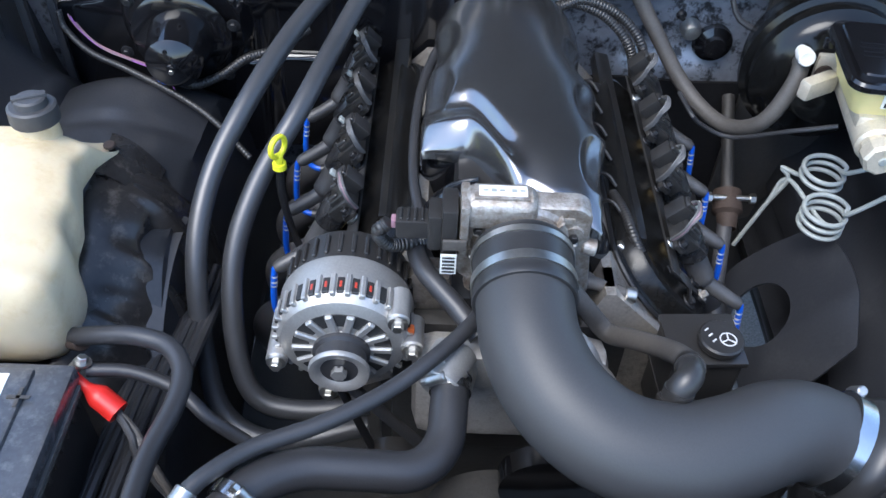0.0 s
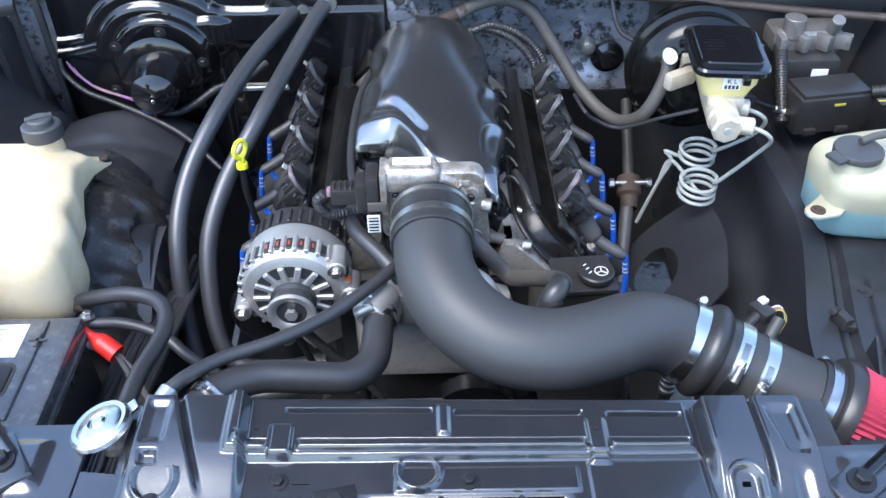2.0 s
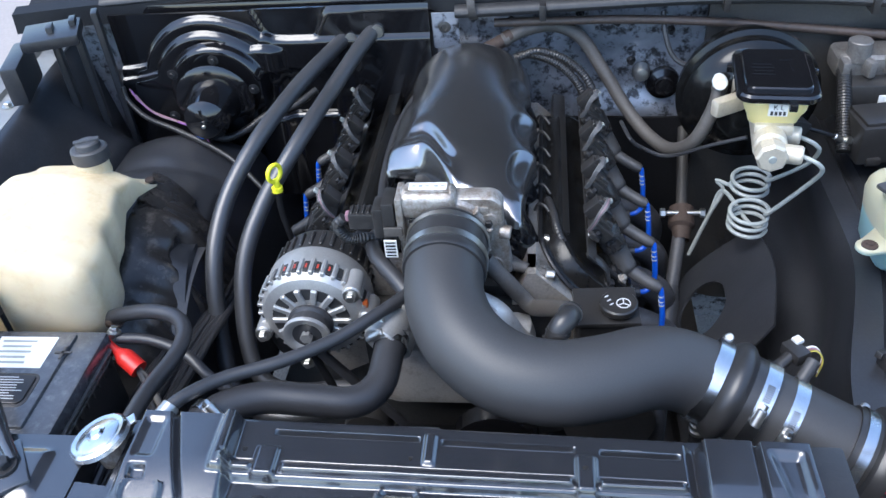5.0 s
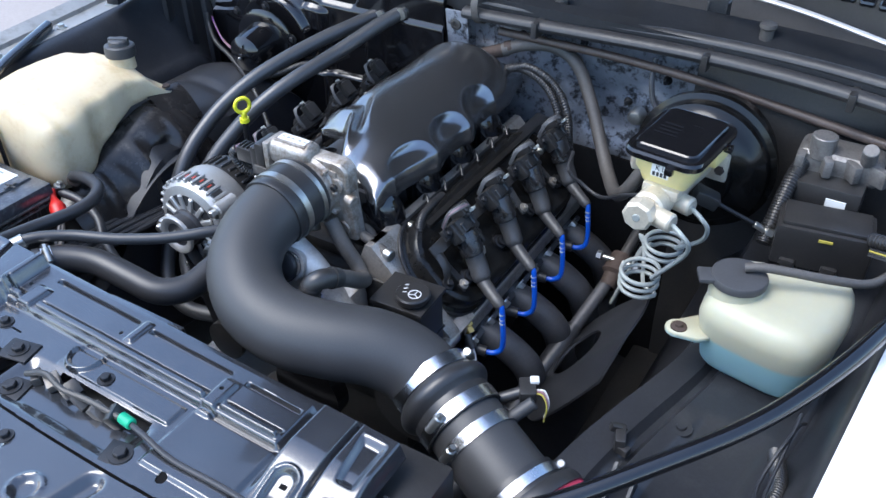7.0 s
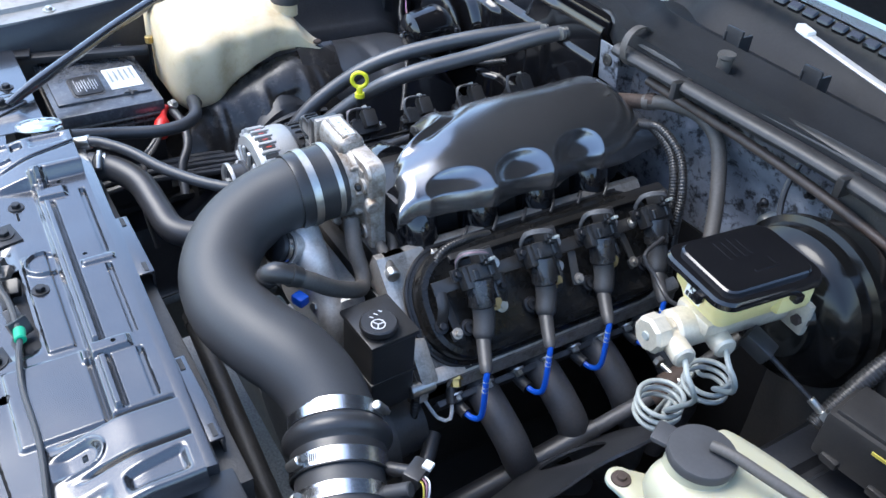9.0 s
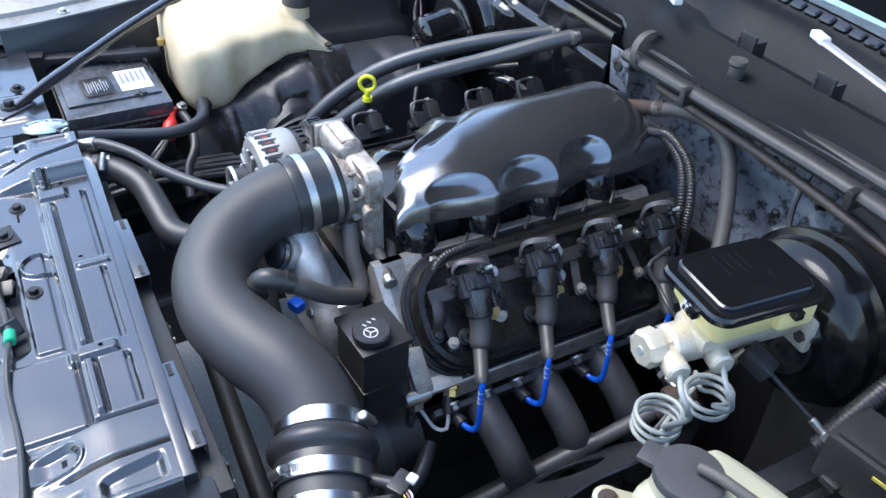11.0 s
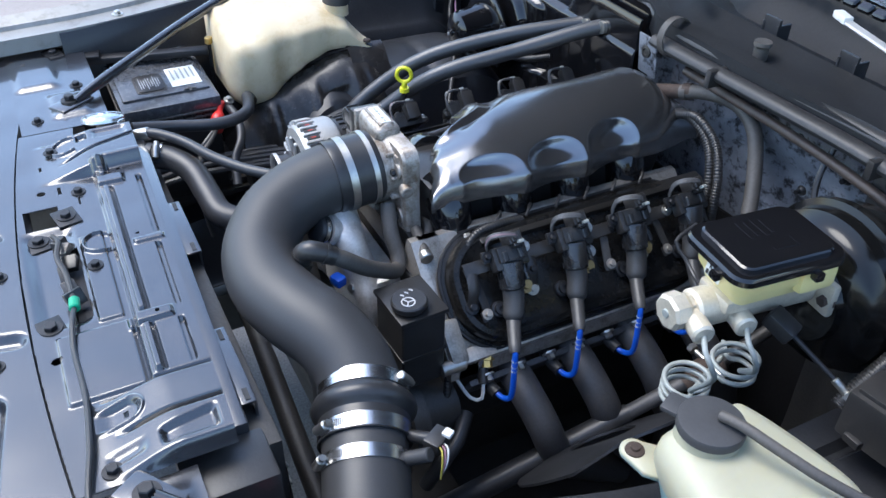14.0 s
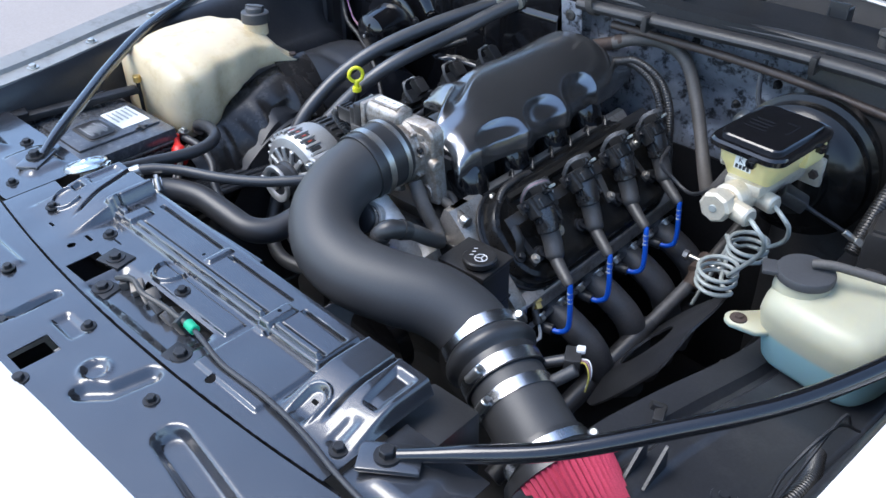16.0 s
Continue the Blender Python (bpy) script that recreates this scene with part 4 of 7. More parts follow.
    # coil bracket
    bracket = thing("coil_bracket", c + n * 0.03, "black stamped coil mounting bracket on the rocker cover", "bracket", "coil brackets")
    q = c + n * 0.049 - t * 0.020
    bm = bmesh.new()
    box(bm, q - t * 0.012, (0.020, 0.43, 0.003), 0.001, rot)
    for k in range(4):
        y = -0.180 + 0.1128 * k
        box(bm, q + V(0, y + 0.055, 0) + t * 0.012 - n * 0.004, (0.046, 0.030, 0.003), 0.001, rot)
        box(bm, q + V(0, y + 0.060, 0) + t * 0.040 - n * 0.016, (0.026, 0.012, 0.003), 0.001, (0, (45 + 40) * side, 0))
    part("rail", bm, M["shell"], bracket)
    for k in range(5):
        bm = bmesh.new()
        a = q + V(0, -0.205 + 0.1 * k, 0) - t * 0.005
        b2 = c + V(0, -0.212 + 0.104 * k, 0) + n * 0.032 + t * 0.022
        sweep(bm, [a, a.lerp(b2, 0.5) + n * 0.008, b2], 0.0085, 8, 0.01, 0.35)
        part("leg", bm, M["shell"], bracket)
        bm = bmesh.new()
        hexbolt(bm, b2, n, 0.0065, 0.006)
        part("bolt", bm, M["zinc" if k % 2 else "blackbolt"], bracket)
    for k, (yy, ln, tilt) in enumerate(((-0.198, 0.080, 8), (0.030, 0.050, -14), (0.140, 0.060, 10))):
        bm = bmesh.new()
        o2 = c + V(0, yy, 0) + n * 0.042 + t * 0.004
        box(bm, o2, (ln, 0.013, 0.003), 0.001, (0, 45 * side, tilt))
        box(bm, o2 + t * (ln / 2 - 0.004), (0.016, 0.018, 0.004), 0.0015, (0, 45 * side, tilt))
        part("strap", bm, M["iron"] if k else M["blackbolt"], bracket, "worn steel strap")
        bm = bmesh.new()
        hexbolt(bm, o2 + t * (ln / 2 - 0.006) + n * 0.003, n, 0.0050, 0.006)
        part("bolt", bm, M["head"], bracket)
    for k in range(8):
        bm = bmesh.new()
        hexbolt(bm, q + V(0, -0.16 + k * 0.053, 0) + t * (0.014 if k % 2 else -0.012) + n * (0 if k % 2 else 0.002), n, 0.0055, 0.006)
        part("bolt", bm, M["zinc"] if k % 3 == 0 else M["blackbolt"], bracket)
    for k in range(4):
        y = 0.789 + 0.1128 * k + (0.012 if side < 0 else 0.0)
        o = P(0.214, y, 0.842)
        coil = thing("ignition_coil", o - n * 0.02, "black ignition coil with a dusty body and a clipped connector", "ignition coil", "ignition coils")
        dn = (t * 0.93 - n * 0.30 - V(0, 0.08, 0)).normalized()
        w = V(0, 1, 0)
        bm = bmesh.new()
        box(bm, o + t * 0.002 + n * 0.002, (0.034, 0.056, 0.022), 0.003, rot)
        box(bm, o - t * 0.002 + n * 0.015, (0.024, 0.044, 0.008), 0.002, rot)
        for j in (-1, 1):
            box(bm, o + t * 0.002 + n * 0.020 + w * 0.013 * j, (0.016, 0.008, 0.006), 0.0015, rot, 1)
            box(bm, o - t * 0.006 + w * 0.032 * j - n * 0.004, (0.018, 0.014, 0.007), 0.002, rot)
        part("body", bm, M["coilbody"], coil)
        bm = bmesh.new()
        lathe(bm, o + t * 0.008 + n * 0.003, dn, [(0, 0), (0, 0.0195), (0.003, 0.0205), (0.040, 0.0195), (0.043, 0.016), (0.046, 0.012), (0.054, 0.011), (0.054, 0)], 24)
        for j in (-1, 1):
            box(bm, o + t * 0.026 + n * 0.004 + w * 0.017 * j, (0.034, 0.006, 0.012), 0.002, rot)
        part("barrel", bm, M["coilshell"], coil)
        bm = bmesh.new()
        box(bm, o - t * 0.022 + n * 0.014 + w * 0.008, (0.020, 0.024, 0.030), 0.003, rot)
        box(bm, o - t * 0.010 + n * 0.026 + w * 0.008, (0.006, 0.014, 0.014), 0.0015, rot, 1)
        box(bm, o - t * 0.022 + n * 0.031 + w * 0.008, (0.016, 0.016, 0.006), 0.0015, rot, 1)
        part("connector", bm, M["shell"], coil)
        bm = bmesh.new()
        box(bm, o - t * 0.013 + n * 0.036 + w * 0.010, (0.005, 0.009, 0.010), 0.001, rot, 1)
        part("lock_tab", bm, M["line"], coil, "pale grey connector lock")
        for j in range(3):
            bm = bmesh.new()
            a = o - t * (0.024 - 0.0022 * j) + n * 0.032 + w * 0.008
            up = 1.0 if side > 0 else 0.2
            sweep(bm, [a, a + n * 0.008 * up - w * 0.004, a + n * 0.012 * up - w * 0.014 - t * 0.004, a + n * 0.009 * up - w * (0.030 + 0.003 * j) - t * 0.008, a - n * 0.004 - w * 0.040 - t * 0.008, a - n * 0.018 - w * 0.041 - t * 0.002, a - n * 0.038 - w * 0.034 + t * 0.006], 0.0017, 7, 0.005)
            part("pigtail_wire", bm, M["palepink"] if k == 0 and j == 1 else M["greywire"], coil)
        for j in (-1, 1):
            bm = bmesh.new()
            hexbolt(bm, o - t * 0.006 + w * 0.032 * j, n, 0.005, 0.006)
            part("bolt", bm, M["zinc" if j > 0 else "blackbolt"], coil)
        # lead
        e = o + t * 0.012 + n * 0.002 + dn * 0.038
        b0 = e + dn * 0.020
        b1 = e + dn * 0.044 + V(side * 0.003, -0.006, -0.002)
        b2 = P(0.312, y - 0.036, 0.742)
        lead = thing("spark_plug_lead", P(0.305, y - 0.03, 0.66), "bright blue spark plug lead with grey-black rubber boots", "spark plug lead", "spark plug leads")
        bm = bmesh.new()
        sweep(bm, [e, b0, b1], lambda u: 0.0162 - 0.0045 * sstep(0.86, 1.0, u), 18, 0.004)
        part("coil_boot", bm, M["boot"], lead)
        bm = bmesh.new()
        sweep(bm, [b1 - (b1 - b0) * 0.1, b1.lerp(b2, 0.4), b2], lambda u: 0.0112 - 0.0018 * u - 0.003 * sstep(0.94, 1.0, u), 14, 0.006)
        part("boot_sleeve", bm, M["boot"], lead)
        b3 = P(0.318, y - 0.039, 0.692)
        bm = bmesh.new()
        sweep(bm, [b2 + (b1 - b2) * 0.1, b2, b3, P(0.318, y - 0.040, 0.664), P(0.313, y - 0.043, 0.653), P(0.302, y - 0.047, 0.648), P(0.290, y - 0.050, 0.649)], 0.0046, 10, 0.005)
        part("wire", bm, M["blue"], lead)
        bm = bmesh.new()
        sweep(bm, [P(0.294, y - 0.049, 0.648), P(0.266, y - 0.052, 0.650), P(0.235, y - 0.05, 0.660)], 0.0095, 12, 0.008)
        part("plug_boot", bm, M["rubber"], lead)
        for f in (0.25, 0.45, 0.6):
            bm = bmesh.new()
            band(bm, b2.lerp(b3, f), b3 - b2, 0.0045, 0.0025, 0.0005, 12)
            part("print", bm, M["whiteink"], lead)
    # exhaust
    hdr = thing("exhaust_header", P(0.26, 0.93, 0.40), "black coated exhaust header with four primary tubes", "exhaust header", "headers")
    bm = bmesh.new()
    box(bm, P(0.258, 0.935, 0.642), (0.010, 0.46, 0.045), 0.003, (0, 30 * side, 0))
    part("flange", bm, M["header"], hdr)
    for k in range(4):
        y = 0.790 + 0.1118 * k
        bm = bmesh.new()
        sweep(bm, [P(0.25, y, 0.645), P(0.295, y, 0.632), P(0.335, y + 0.010, 0.595), P(0.345, y + 0.03, 0.54), P(0.335, y + 0.07, 0.47), P(0.32, y * 0.5 + 0.60, 0.36)], 0.0262, 22, 0.010)
        part("primary_tube", bm, M["header"], hdr)
    # fuel rail
    rail = thing("fuel_rail", P(0.150, 0.95, 0.845), "square black fuel rail beside the intake manifold", "fuel rail", "fuel rails")
    bm = bmesh.new()
    box(bm, P(0.158, 0.985, 0.833), (0.024, 0.43, 0.022), 0.004, (0, 10 * side, 0))
    part("tube", bm, M["railblack"], rail)
    for k in range(4):
        bm = bmesh.new()
        a = P(0.155, 0.81 + 0.1118 * k, 0.828)
        rod(bm, a, a - V(side * 0.018, 0, 0.06), 0.009)
        part("injector", bm, M["shell"], rail)
    return c, n, t


bank(1, 0.0)
bank(-1, 0.024)

# sensor, wire and bracket at the front of the driver-side head
sensor = thing("temperature_sensor", (0.36, 0.735, 0.684), "brass temperature sensor with a black plug and thin wire", "sensor")
bm = bmesh.new()
lathe(bm, (0.352, 0.741, 0.694), (0.55, -0.25, -0.55), [(0, 0), (0, 0.0125), (0.009, 0.0125), (0.010, 0.009), (0.020, 0.009), (0.020, 0)], 6)
part("hex", bm, M["brass"], sensor)
bm = bmesh.new()
rod(bm, (0.360, 0.731, 0.680), (0.376, 0.724, 0.660), 0.008)
part("plug", bm, M["shell"], sensor)
bm = bmesh.new()
sweep(bm, [(0.376, 0.724, 0.660), (0.385, 0.718, 0.64), (0.372, 0.705, 0.635), (0.345, 0.690, 0.665), (0.33, 0.68, 0.69)], 0.003, 8, 0.008)
part("wire", bm, M["whitewire"], sensor)
bm = bmesh.new()
lathe(bm, (0.232, 0.765, 0.815), (0.3, 0, 0.9), [(0, 0), (0, 0.011), (0.008, 0.011), (0.010, 0.008), (0.022, 0.008), (0.024, 0.005), (0.024, 0)], 6)
single("lifting_bolt", bm, M["zinc"], "bright zinc bolt on the front of the cylinder head", "bolt")

# harness along the driver-side rail and down the front
bm = bmesh.new()
loom(bm, [(0.238, 0.86, 0.838), (0.246, 0.81, 0.848), (0.255, 0.762, 0.842), (0.285, 0.722, 0.80), (0.318, 0.705, 0.74), (0.345, 0.68, 0.66), (0.37, 0.66, 0.58)], 0.0065)
single("engine_harness", bm, M["shell"], "ribbed black loom running from the rail down the head", "wiring loom")
for k in range(6):
    y = 0.81 + 0.055 * k
    bm = bmesh.new()
    loom(bm, [(0.242, y, 0.846), (0.232, y + 0.012, 0.854), (0.222, y + 0.020, 0.850), (0.214, y + 0.024, 0.825)], 0.0024, 8, 0.004)
    single("injector_pigtail", bm, M["shell"], "thin ribbed injector pigtail beside the manifold", "wiring loom", "injector pigtails")

# ---------- intake manifold ----------
LOBE = 0.1118


def lerp_table(t, x):
    for (a, p), (b, q) in zip(t, t[1:]):
        if x <= b:
            f = sstep(a, b, x)
            return p * (1 - f) + q * f
    return t[-1][1]


FRONT = ((-1.0, 0.866), (-0.55, 0.856), (0.05, 0.764), (0.5, 0.742), (1.0, 0.724))


def plenum(s, v):
    """Top shell: s across from -1 to 1, v from front edge to back."""
    yf = lerp_table(FRONT, s)
    y = yf + (1.246 - yf) * v
    crown = 0.946 + 0.022 * max(0.0, min(1.0, (y - 0.84) / 0.33)) - 0.060 * sstep(1.165, 1.25, y)
    crown -= 0.030 * (1 - sstep(-0.03, 0.115, y - yf)) ** 1.3
    d = y - yf
    left = 1 - sstep(-0.25, 0.15, s)
    crown += left * (0.012 * math.exp(-((d - 0.026) / 0.016) ** 2) - 0.009 * math.exp(-((d - 0.064) / 0.016) ** 2))
    if d < 0.020:
        crown -= 0.024 * (1 - math.sqrt(max(0.0, 1 - (1 - d / 0.020) ** 2)))
    base = 0.905 - 0.010 * sstep(0.75, 1.15, y) - 0.012 * (1 - sstep(0.0, 0.03, d))
    w = 0.100 + 0.020 * sstep(0.74, 0.85, y) - 0.012 * sstep(0.98, 1.08, y) - 0.020 * sstep(1.14, 1.25, y)
    a = abs(s)
    px = a * w
    z = base + (crown - base) * max(0.0, 1 - a ** 2.2) ** 0.72
    # arched scoops pressed into the sides above each runner, with a crisp rim
    hollow = 0.0
    for c in ((0.824, 0.937, 1.050) if s > 0 else (0.965, 1.077)):
        r = math.hypot((y - c) / 0.053, (a - 0.93) / 0.27)
        hollow = max(hollow, 1 - r ** 2.2)
    z = base + (z - base) * (1 - 0.42 * hollow)
    px -= (0.011 if s > 0 else 0.004) * hollow * sstep(0.40, 0.8, a)
    return V(MID + math.copysign(px, s), y, z)


intake = thing("intake_manifold", (MID, 0.95, 0.785), "glossy black painted intake manifold with bulged runners", "intake manifold")
bm = bmesh.new()
rows = []
NS, NY = 80, 190
for j in range(NY + 1):
    row = [plenum(-1 + 2 * i / NS, (j / NY) ** 1.4) for i in range(NS + 1)]
    row = [V(row[0].x - 0.001, row[0].y, 0.872)] + row + [V(row[-1].x + 0.001, row[-1].y, 0.872)]
    rows.append([bm.verts.new(p) for p in row])
for a, b in zip(rows, rows[1:]):
    for i in range(len(a) - 1):
        bm.faces.new((a[i], a[i + 1], b[i + 1], b[i]))
for row, sg in ((rows[0], 1), (rows[-1], -1)):
    mid = [bm.verts.new(V(v.co.x * 0.98 + MID * 0.02, v.co.y - sg * 0.003, min(v.co.z - 0.010, 0.925))) for v in row]
    low = [bm.verts.new(V(v.co.x * 0.94 + MID * 0.06, v.co.y + sg * 0.014, 0.868)) for v in row]
    for p, q in ((row, mid), (mid, low)):
        for i in range(len(row) - 1):
            bm.faces.new((p[i], q[i], q[i + 1], p[i + 1]))
part("plenum", bm, M["manifold"], intake, angle=60)
bm = bmesh.new()
box(bm, (MID, 0.965, 0.850), (0.150, 0.44, 0.09), 0.02)
box(bm, (MID + 0.02, 0.765, 0.858), (0.12, 0.08, 0.08), 0.02)
part("lower_shell", bm, M["shell"], intake)
for side in (-1, 1):
    for k in range(4):
        y = 0.762 + LOBE * k + (0.024 if side < 0 else 0)
        bm = bmesh.new()
        sweep(bm, [(MID + side * 0.040, y, 0.875), (MID + side * 0.066, y, 0.868), (MID + side * 0.082, y, 0.850), (MID + side * 0.092, y, 0.825), (MID + side * 0.112, y, 0.792)], lambda u: 0.036 - 0.004 * u, 24, 0.008)
        part("runner", bm, M["gloss"], intake)
bm = bmesh.new()
for side in (-1, 1):
    box(bm, (MID + side * 0.122, 0.945, 0.798), (0.035, 0.44, 0.012), 0.004, (0, 25 * side, 0))
part("flange", bm, M["shell"], intake)
bm = bmesh.new()
rod(bm, (0.10, 1.19, 0.93), (0.155, 1.225, 0.945), 0.013)
part("vacuum_port", bm, M["rust"], intake)

# ---------- throttle body ----------
TB = V(0.101, 0.70, 0.905)
tb = thing("throttle_unit", (0.103, 0.70, 0.82), "cast aluminium electronic throttle body with a motor housing", "throttle body")
bm = bmesh.new()
m = Matrix.Translation(TB) @ Matrix.Rotation(radians(90), 4, "X")
slab(bm, rounded(0.150, 0.118, 0.02), [(-0.012, 0), (0.010, 0), (0.014, 0.003)], m)
part("flange", bm, M["cast"], tb)
bm = bmesh.new()
lathe(bm, TB + V(0, -0.010, 0), (0, -1, 0), [(0, 0.060), (0.006, 0.058), (0.010, 0.054), (0.030, 0.053), (0.050, 0.051), (0.050, 0.046), (0.0, 0.046)], 44)
for k in range(10):
    a = k * math.tau / 10 + 0.2
    box(bm, TB + V(0.057 * math.cos(a), -0.018, 0.057 * math.sin(a)), (0.010, 0.016, 0.006), 0.002, (0, -math.degrees(a), 0), 1)
part("bore", bm, M["cast"], tb)
bm = bmesh.new()
box(bm, (0.073, 0.692, 0.957), (0.080, 0.042, 0.040), 0.014, seg=5)
rod(bm, (0.033, 0.692, 0.958), (0.112, 0.692, 0.958), 0.0215, bev=0.006, seg=28)
box(bm, (0.073, 0.692, 0.978), (0.060, 0.024, 0.004), 0.0015)
box(bm, (0.10, 0.697, 0.940), (0.115, 0.028, 0.022), 0.006)
box(bm, (0.034, 0.690, 0.940), (0.010, 0.046, 0.070), 0.003)
part("motor_housing", bm, M["cast"], tb)
bm = bmesh.new()
box(bm, (0.074, 0.692, 0.9805), (0.052, 0.016, 0.001), 0)
part("label_plate", bm, M["label"], tb, "silver printed label")
for k in range(5):
    bm = bmesh.new()
    box(bm, (0.055 + 0.009 * k + (0.004 if k > 2 else 0), 0.692, 0.9813), (0.006, 0.003 + 0.002 * (k % 2), 0.0006), 0)
    part("print_bar", bm, M["line"], tb)
bm = bmesh.new()
box(bm, (0.018, 0.690, 0.924), (0.018, 0.044, 0.086), 0.004)
box(bm, (0.002, 0.690, 0.930), (0.016, 0.036, 0.050), 0.004)
part("gear_cover", bm, M["shell"], tb, "black plastic gear cover")
bm = bmesh.new()
box(bm, (-0.022, 0.690, 0.930), (0.040, 0.026, 0.026), 0.004)
for k in range(4):
    box(bm, (-0.012 - k * 0.008, 0.690, 0.944), (0.003, 0.02, 0.004), 0.0008, seg=1)
part("connector", bm, M["shell"], tb)
bm = bmesh.new()
box(bm, (-0.044, 0.688, 0.934), (0.006, 0.012, 0.012), 0.002)
part("connector_lock", bm, M["pink"], tb, "pink connector lock")
bm = bmesh.new()
box(bm, (0.018, 0.661, 0.896), (0.018, 0.002, 0.030), 0)
part("barcode_label", bm, M["label"], tb, "white bar-code label")
for k in range(5):
    bm = bmesh.new()
    box(bm, (0.018, 0.6595, 0.885 + 0.0055 * k), (0.014, 0.001, 0.002 + 0.0008 * (k % 2)), 0)
    part("print_bar", bm, M["ink"], tb)
bm = bmesh.new()
box(bm, (0.024, 0.662, 0.925), (0.026, 0.004, 0.014), 0.001)
part("tab", bm, M["oldhose"], tb)
for bx, bz in ((0.050, 0.932), (0.156, 0.926), (0.162, 0.850), (0.050, 0.842)):
    bm = bmesh.new()
    lathe(bm, (bx, 0.690, bz), (0, -1, 0), [(0, 0), (0, 0.013), (0.008, 0.012), (0.008, 0)], 20)
    part("boss", bm, M["cast"], tb)
    bm = bmesh.new()
    hexbolt(bm, (bx, 0.682, bz), (0, -1, 0), 0.0055, 0.006, False)
    part("bolt", bm, M["blackbolt"], tb)
bm = bmesh.new()
box(bm, (0.172, 0.698, 0.872), (0.022, 0.026, 0.085), 0.006, (0, -6, 0))
rod(bm, (0.170, 0.690, 0.905), (0.186, 0.688, 0.903), 0.010)
rod(bm, (0.172, 0.694, 0.845), (0.184, 0.692, 0.842), 0.008)
part("side_port", bm, M["cast"], tb)
bm = bmesh.new()
loom(bm, [(-0.05, 0.69, 0.93), (-0.062, 0.69, 0.915), (-0.05, 0.70, 0.885), (-0.02, 0.715, 0.875), (0.02, 0.74, 0.86)], 0.008)
single("throttle_loom", bm, M["shell"], "ribbed black loom to the throttle body connector", "wiring loom")

# ---------- intake tube ----------
PATH = [(0.100, 0.640, 0.909), (0.100, 0.595, 0.906), (0.106, 0.546, 0.897), (0.132, 0.494, 0.883), (0.182, 0.457, 0.867), (0.245, 0.448, 0.857), (0.305, 0.465, 0.850), (0.358, 0.491, 0.841), (0.400, 0.505, 0.824), (0.434, 0.506, 0.806)]
bm = bmesh.new()
sweep(bm, PATH, 0.0525, 44, 0.008)
itube = thing("intake_tube", (0.25, 0.45, 0.80), "matt black plastic S-bend intake tube about ten centimetres wide", "intake tube")
part("tube", bm, M["tube"], itube, angle=60)
bm = bmesh.new()
lathe(bm, (0.243, 0.488, 0.868), (0.10, 0.42, 0.90), [(0, 0), (0, 0.018), (0.008, 0.017), (0.010, 0.012), (0.022, 0.011), (0.022, 0)], 20)
part("breather_port", bm, M["shell"], itube)
for k in range(4):
    bm = bmesh.new()
    box(bm, (0.248 + 0.006 * k, 0.484 + 0.004 * k - 0.012, 0.8985 - 0.006 + 0.0105 * (k < 0)), (0.0012, 0.005, 0.0006), 0, (-40, 0, 20 * k))
    part("print_bar", bm, M["whiteink"], itube)


def clamp(p, d, r, label="worm-drive hose clamp of bright steel round a coupler", name="hose_clamp", ang=0.0, w=0.014, screw=True, mat="steel"):
    c = thing(name, p, label, "hose clamp", "hose clamps")
    bm = bmesh.new()
    band(bm, p, d, r, w)
    part("band", bm, M[mat], c)
    if w > 0.012:
        d0, u0, v0 = frame_of(d)
        for k in range(9):
            a = ang + 0.35 + 0.045 * k
            e = u0 * math.cos(a) + v0 * math.sin(a)
            bm = bmesh.new()
            m4 = Matrix((d0, e.cross(d0), e)).transposed().to_4x4()
            m4.translation = V(p) + e * (r + 0.0016)
            t0 = bmesh.new()
            bmesh.ops.create_cube(t0, size=1)
            for vv in t0.verts:
                vv.co = V(vv.co.x * w * 0.5, vv.co.y * 0.0012, vv.co.z * 0.0006)
            add_bm(bm, t0, m4)
            part("band_slot", bm, M["ink"], c)
    if screw:
        d, u, v = frame_of(d)
        q = V(p) + (u * math.cos(ang) + v * math.sin(ang)) * (r + 0.005)
        tdir = (-u * math.sin(ang) + v * math.cos(ang))
        bm = bmesh.new()
        rod(bm, q - tdir * 0.012, q + tdir * 0.012, 0.006)
        lathe(bm, q + tdir * 0.012, tdir, [(0, 0), (0, 0.0045), (0.006, 0.0045), (0.006, 0)], 6)
        part("screw", bm, M["zinc"], c)
    return c


bm = bmesh.new()
lathe(bm, (0.100, 0.596, 0.9062), (0, 1, 0.07), [(0, 0.052), (0, 0.0560), (0.004, 0.0572), (0.012, 0.0562), (0.054, 0.0562), (0.068, 0.0572), (0.072, 0.0555), (0.072, 0.052), (0, 0.052)], 48)
single("throttle_coupler", bm, M["silicone"], "black rubber coupler between intake tube and throttle body", "hose coupler")
clamp((0.100, 0.619, 0.9078), (0, 1, 0.07), 0.0566, ang=-1.3, w=0.0115, mat="zinc")
clamp((0.100, 0.655, 0.9103), (0, 1, 0.07), 0.0568, ang=-1.3, w=0.008, mat="zinc")

A1, A4 = V(0.440, 0.506, 0.803), V(0.606, 0.441, 0.750)
ax = (A4 - A1).normalized()
bm = bmesh.new()
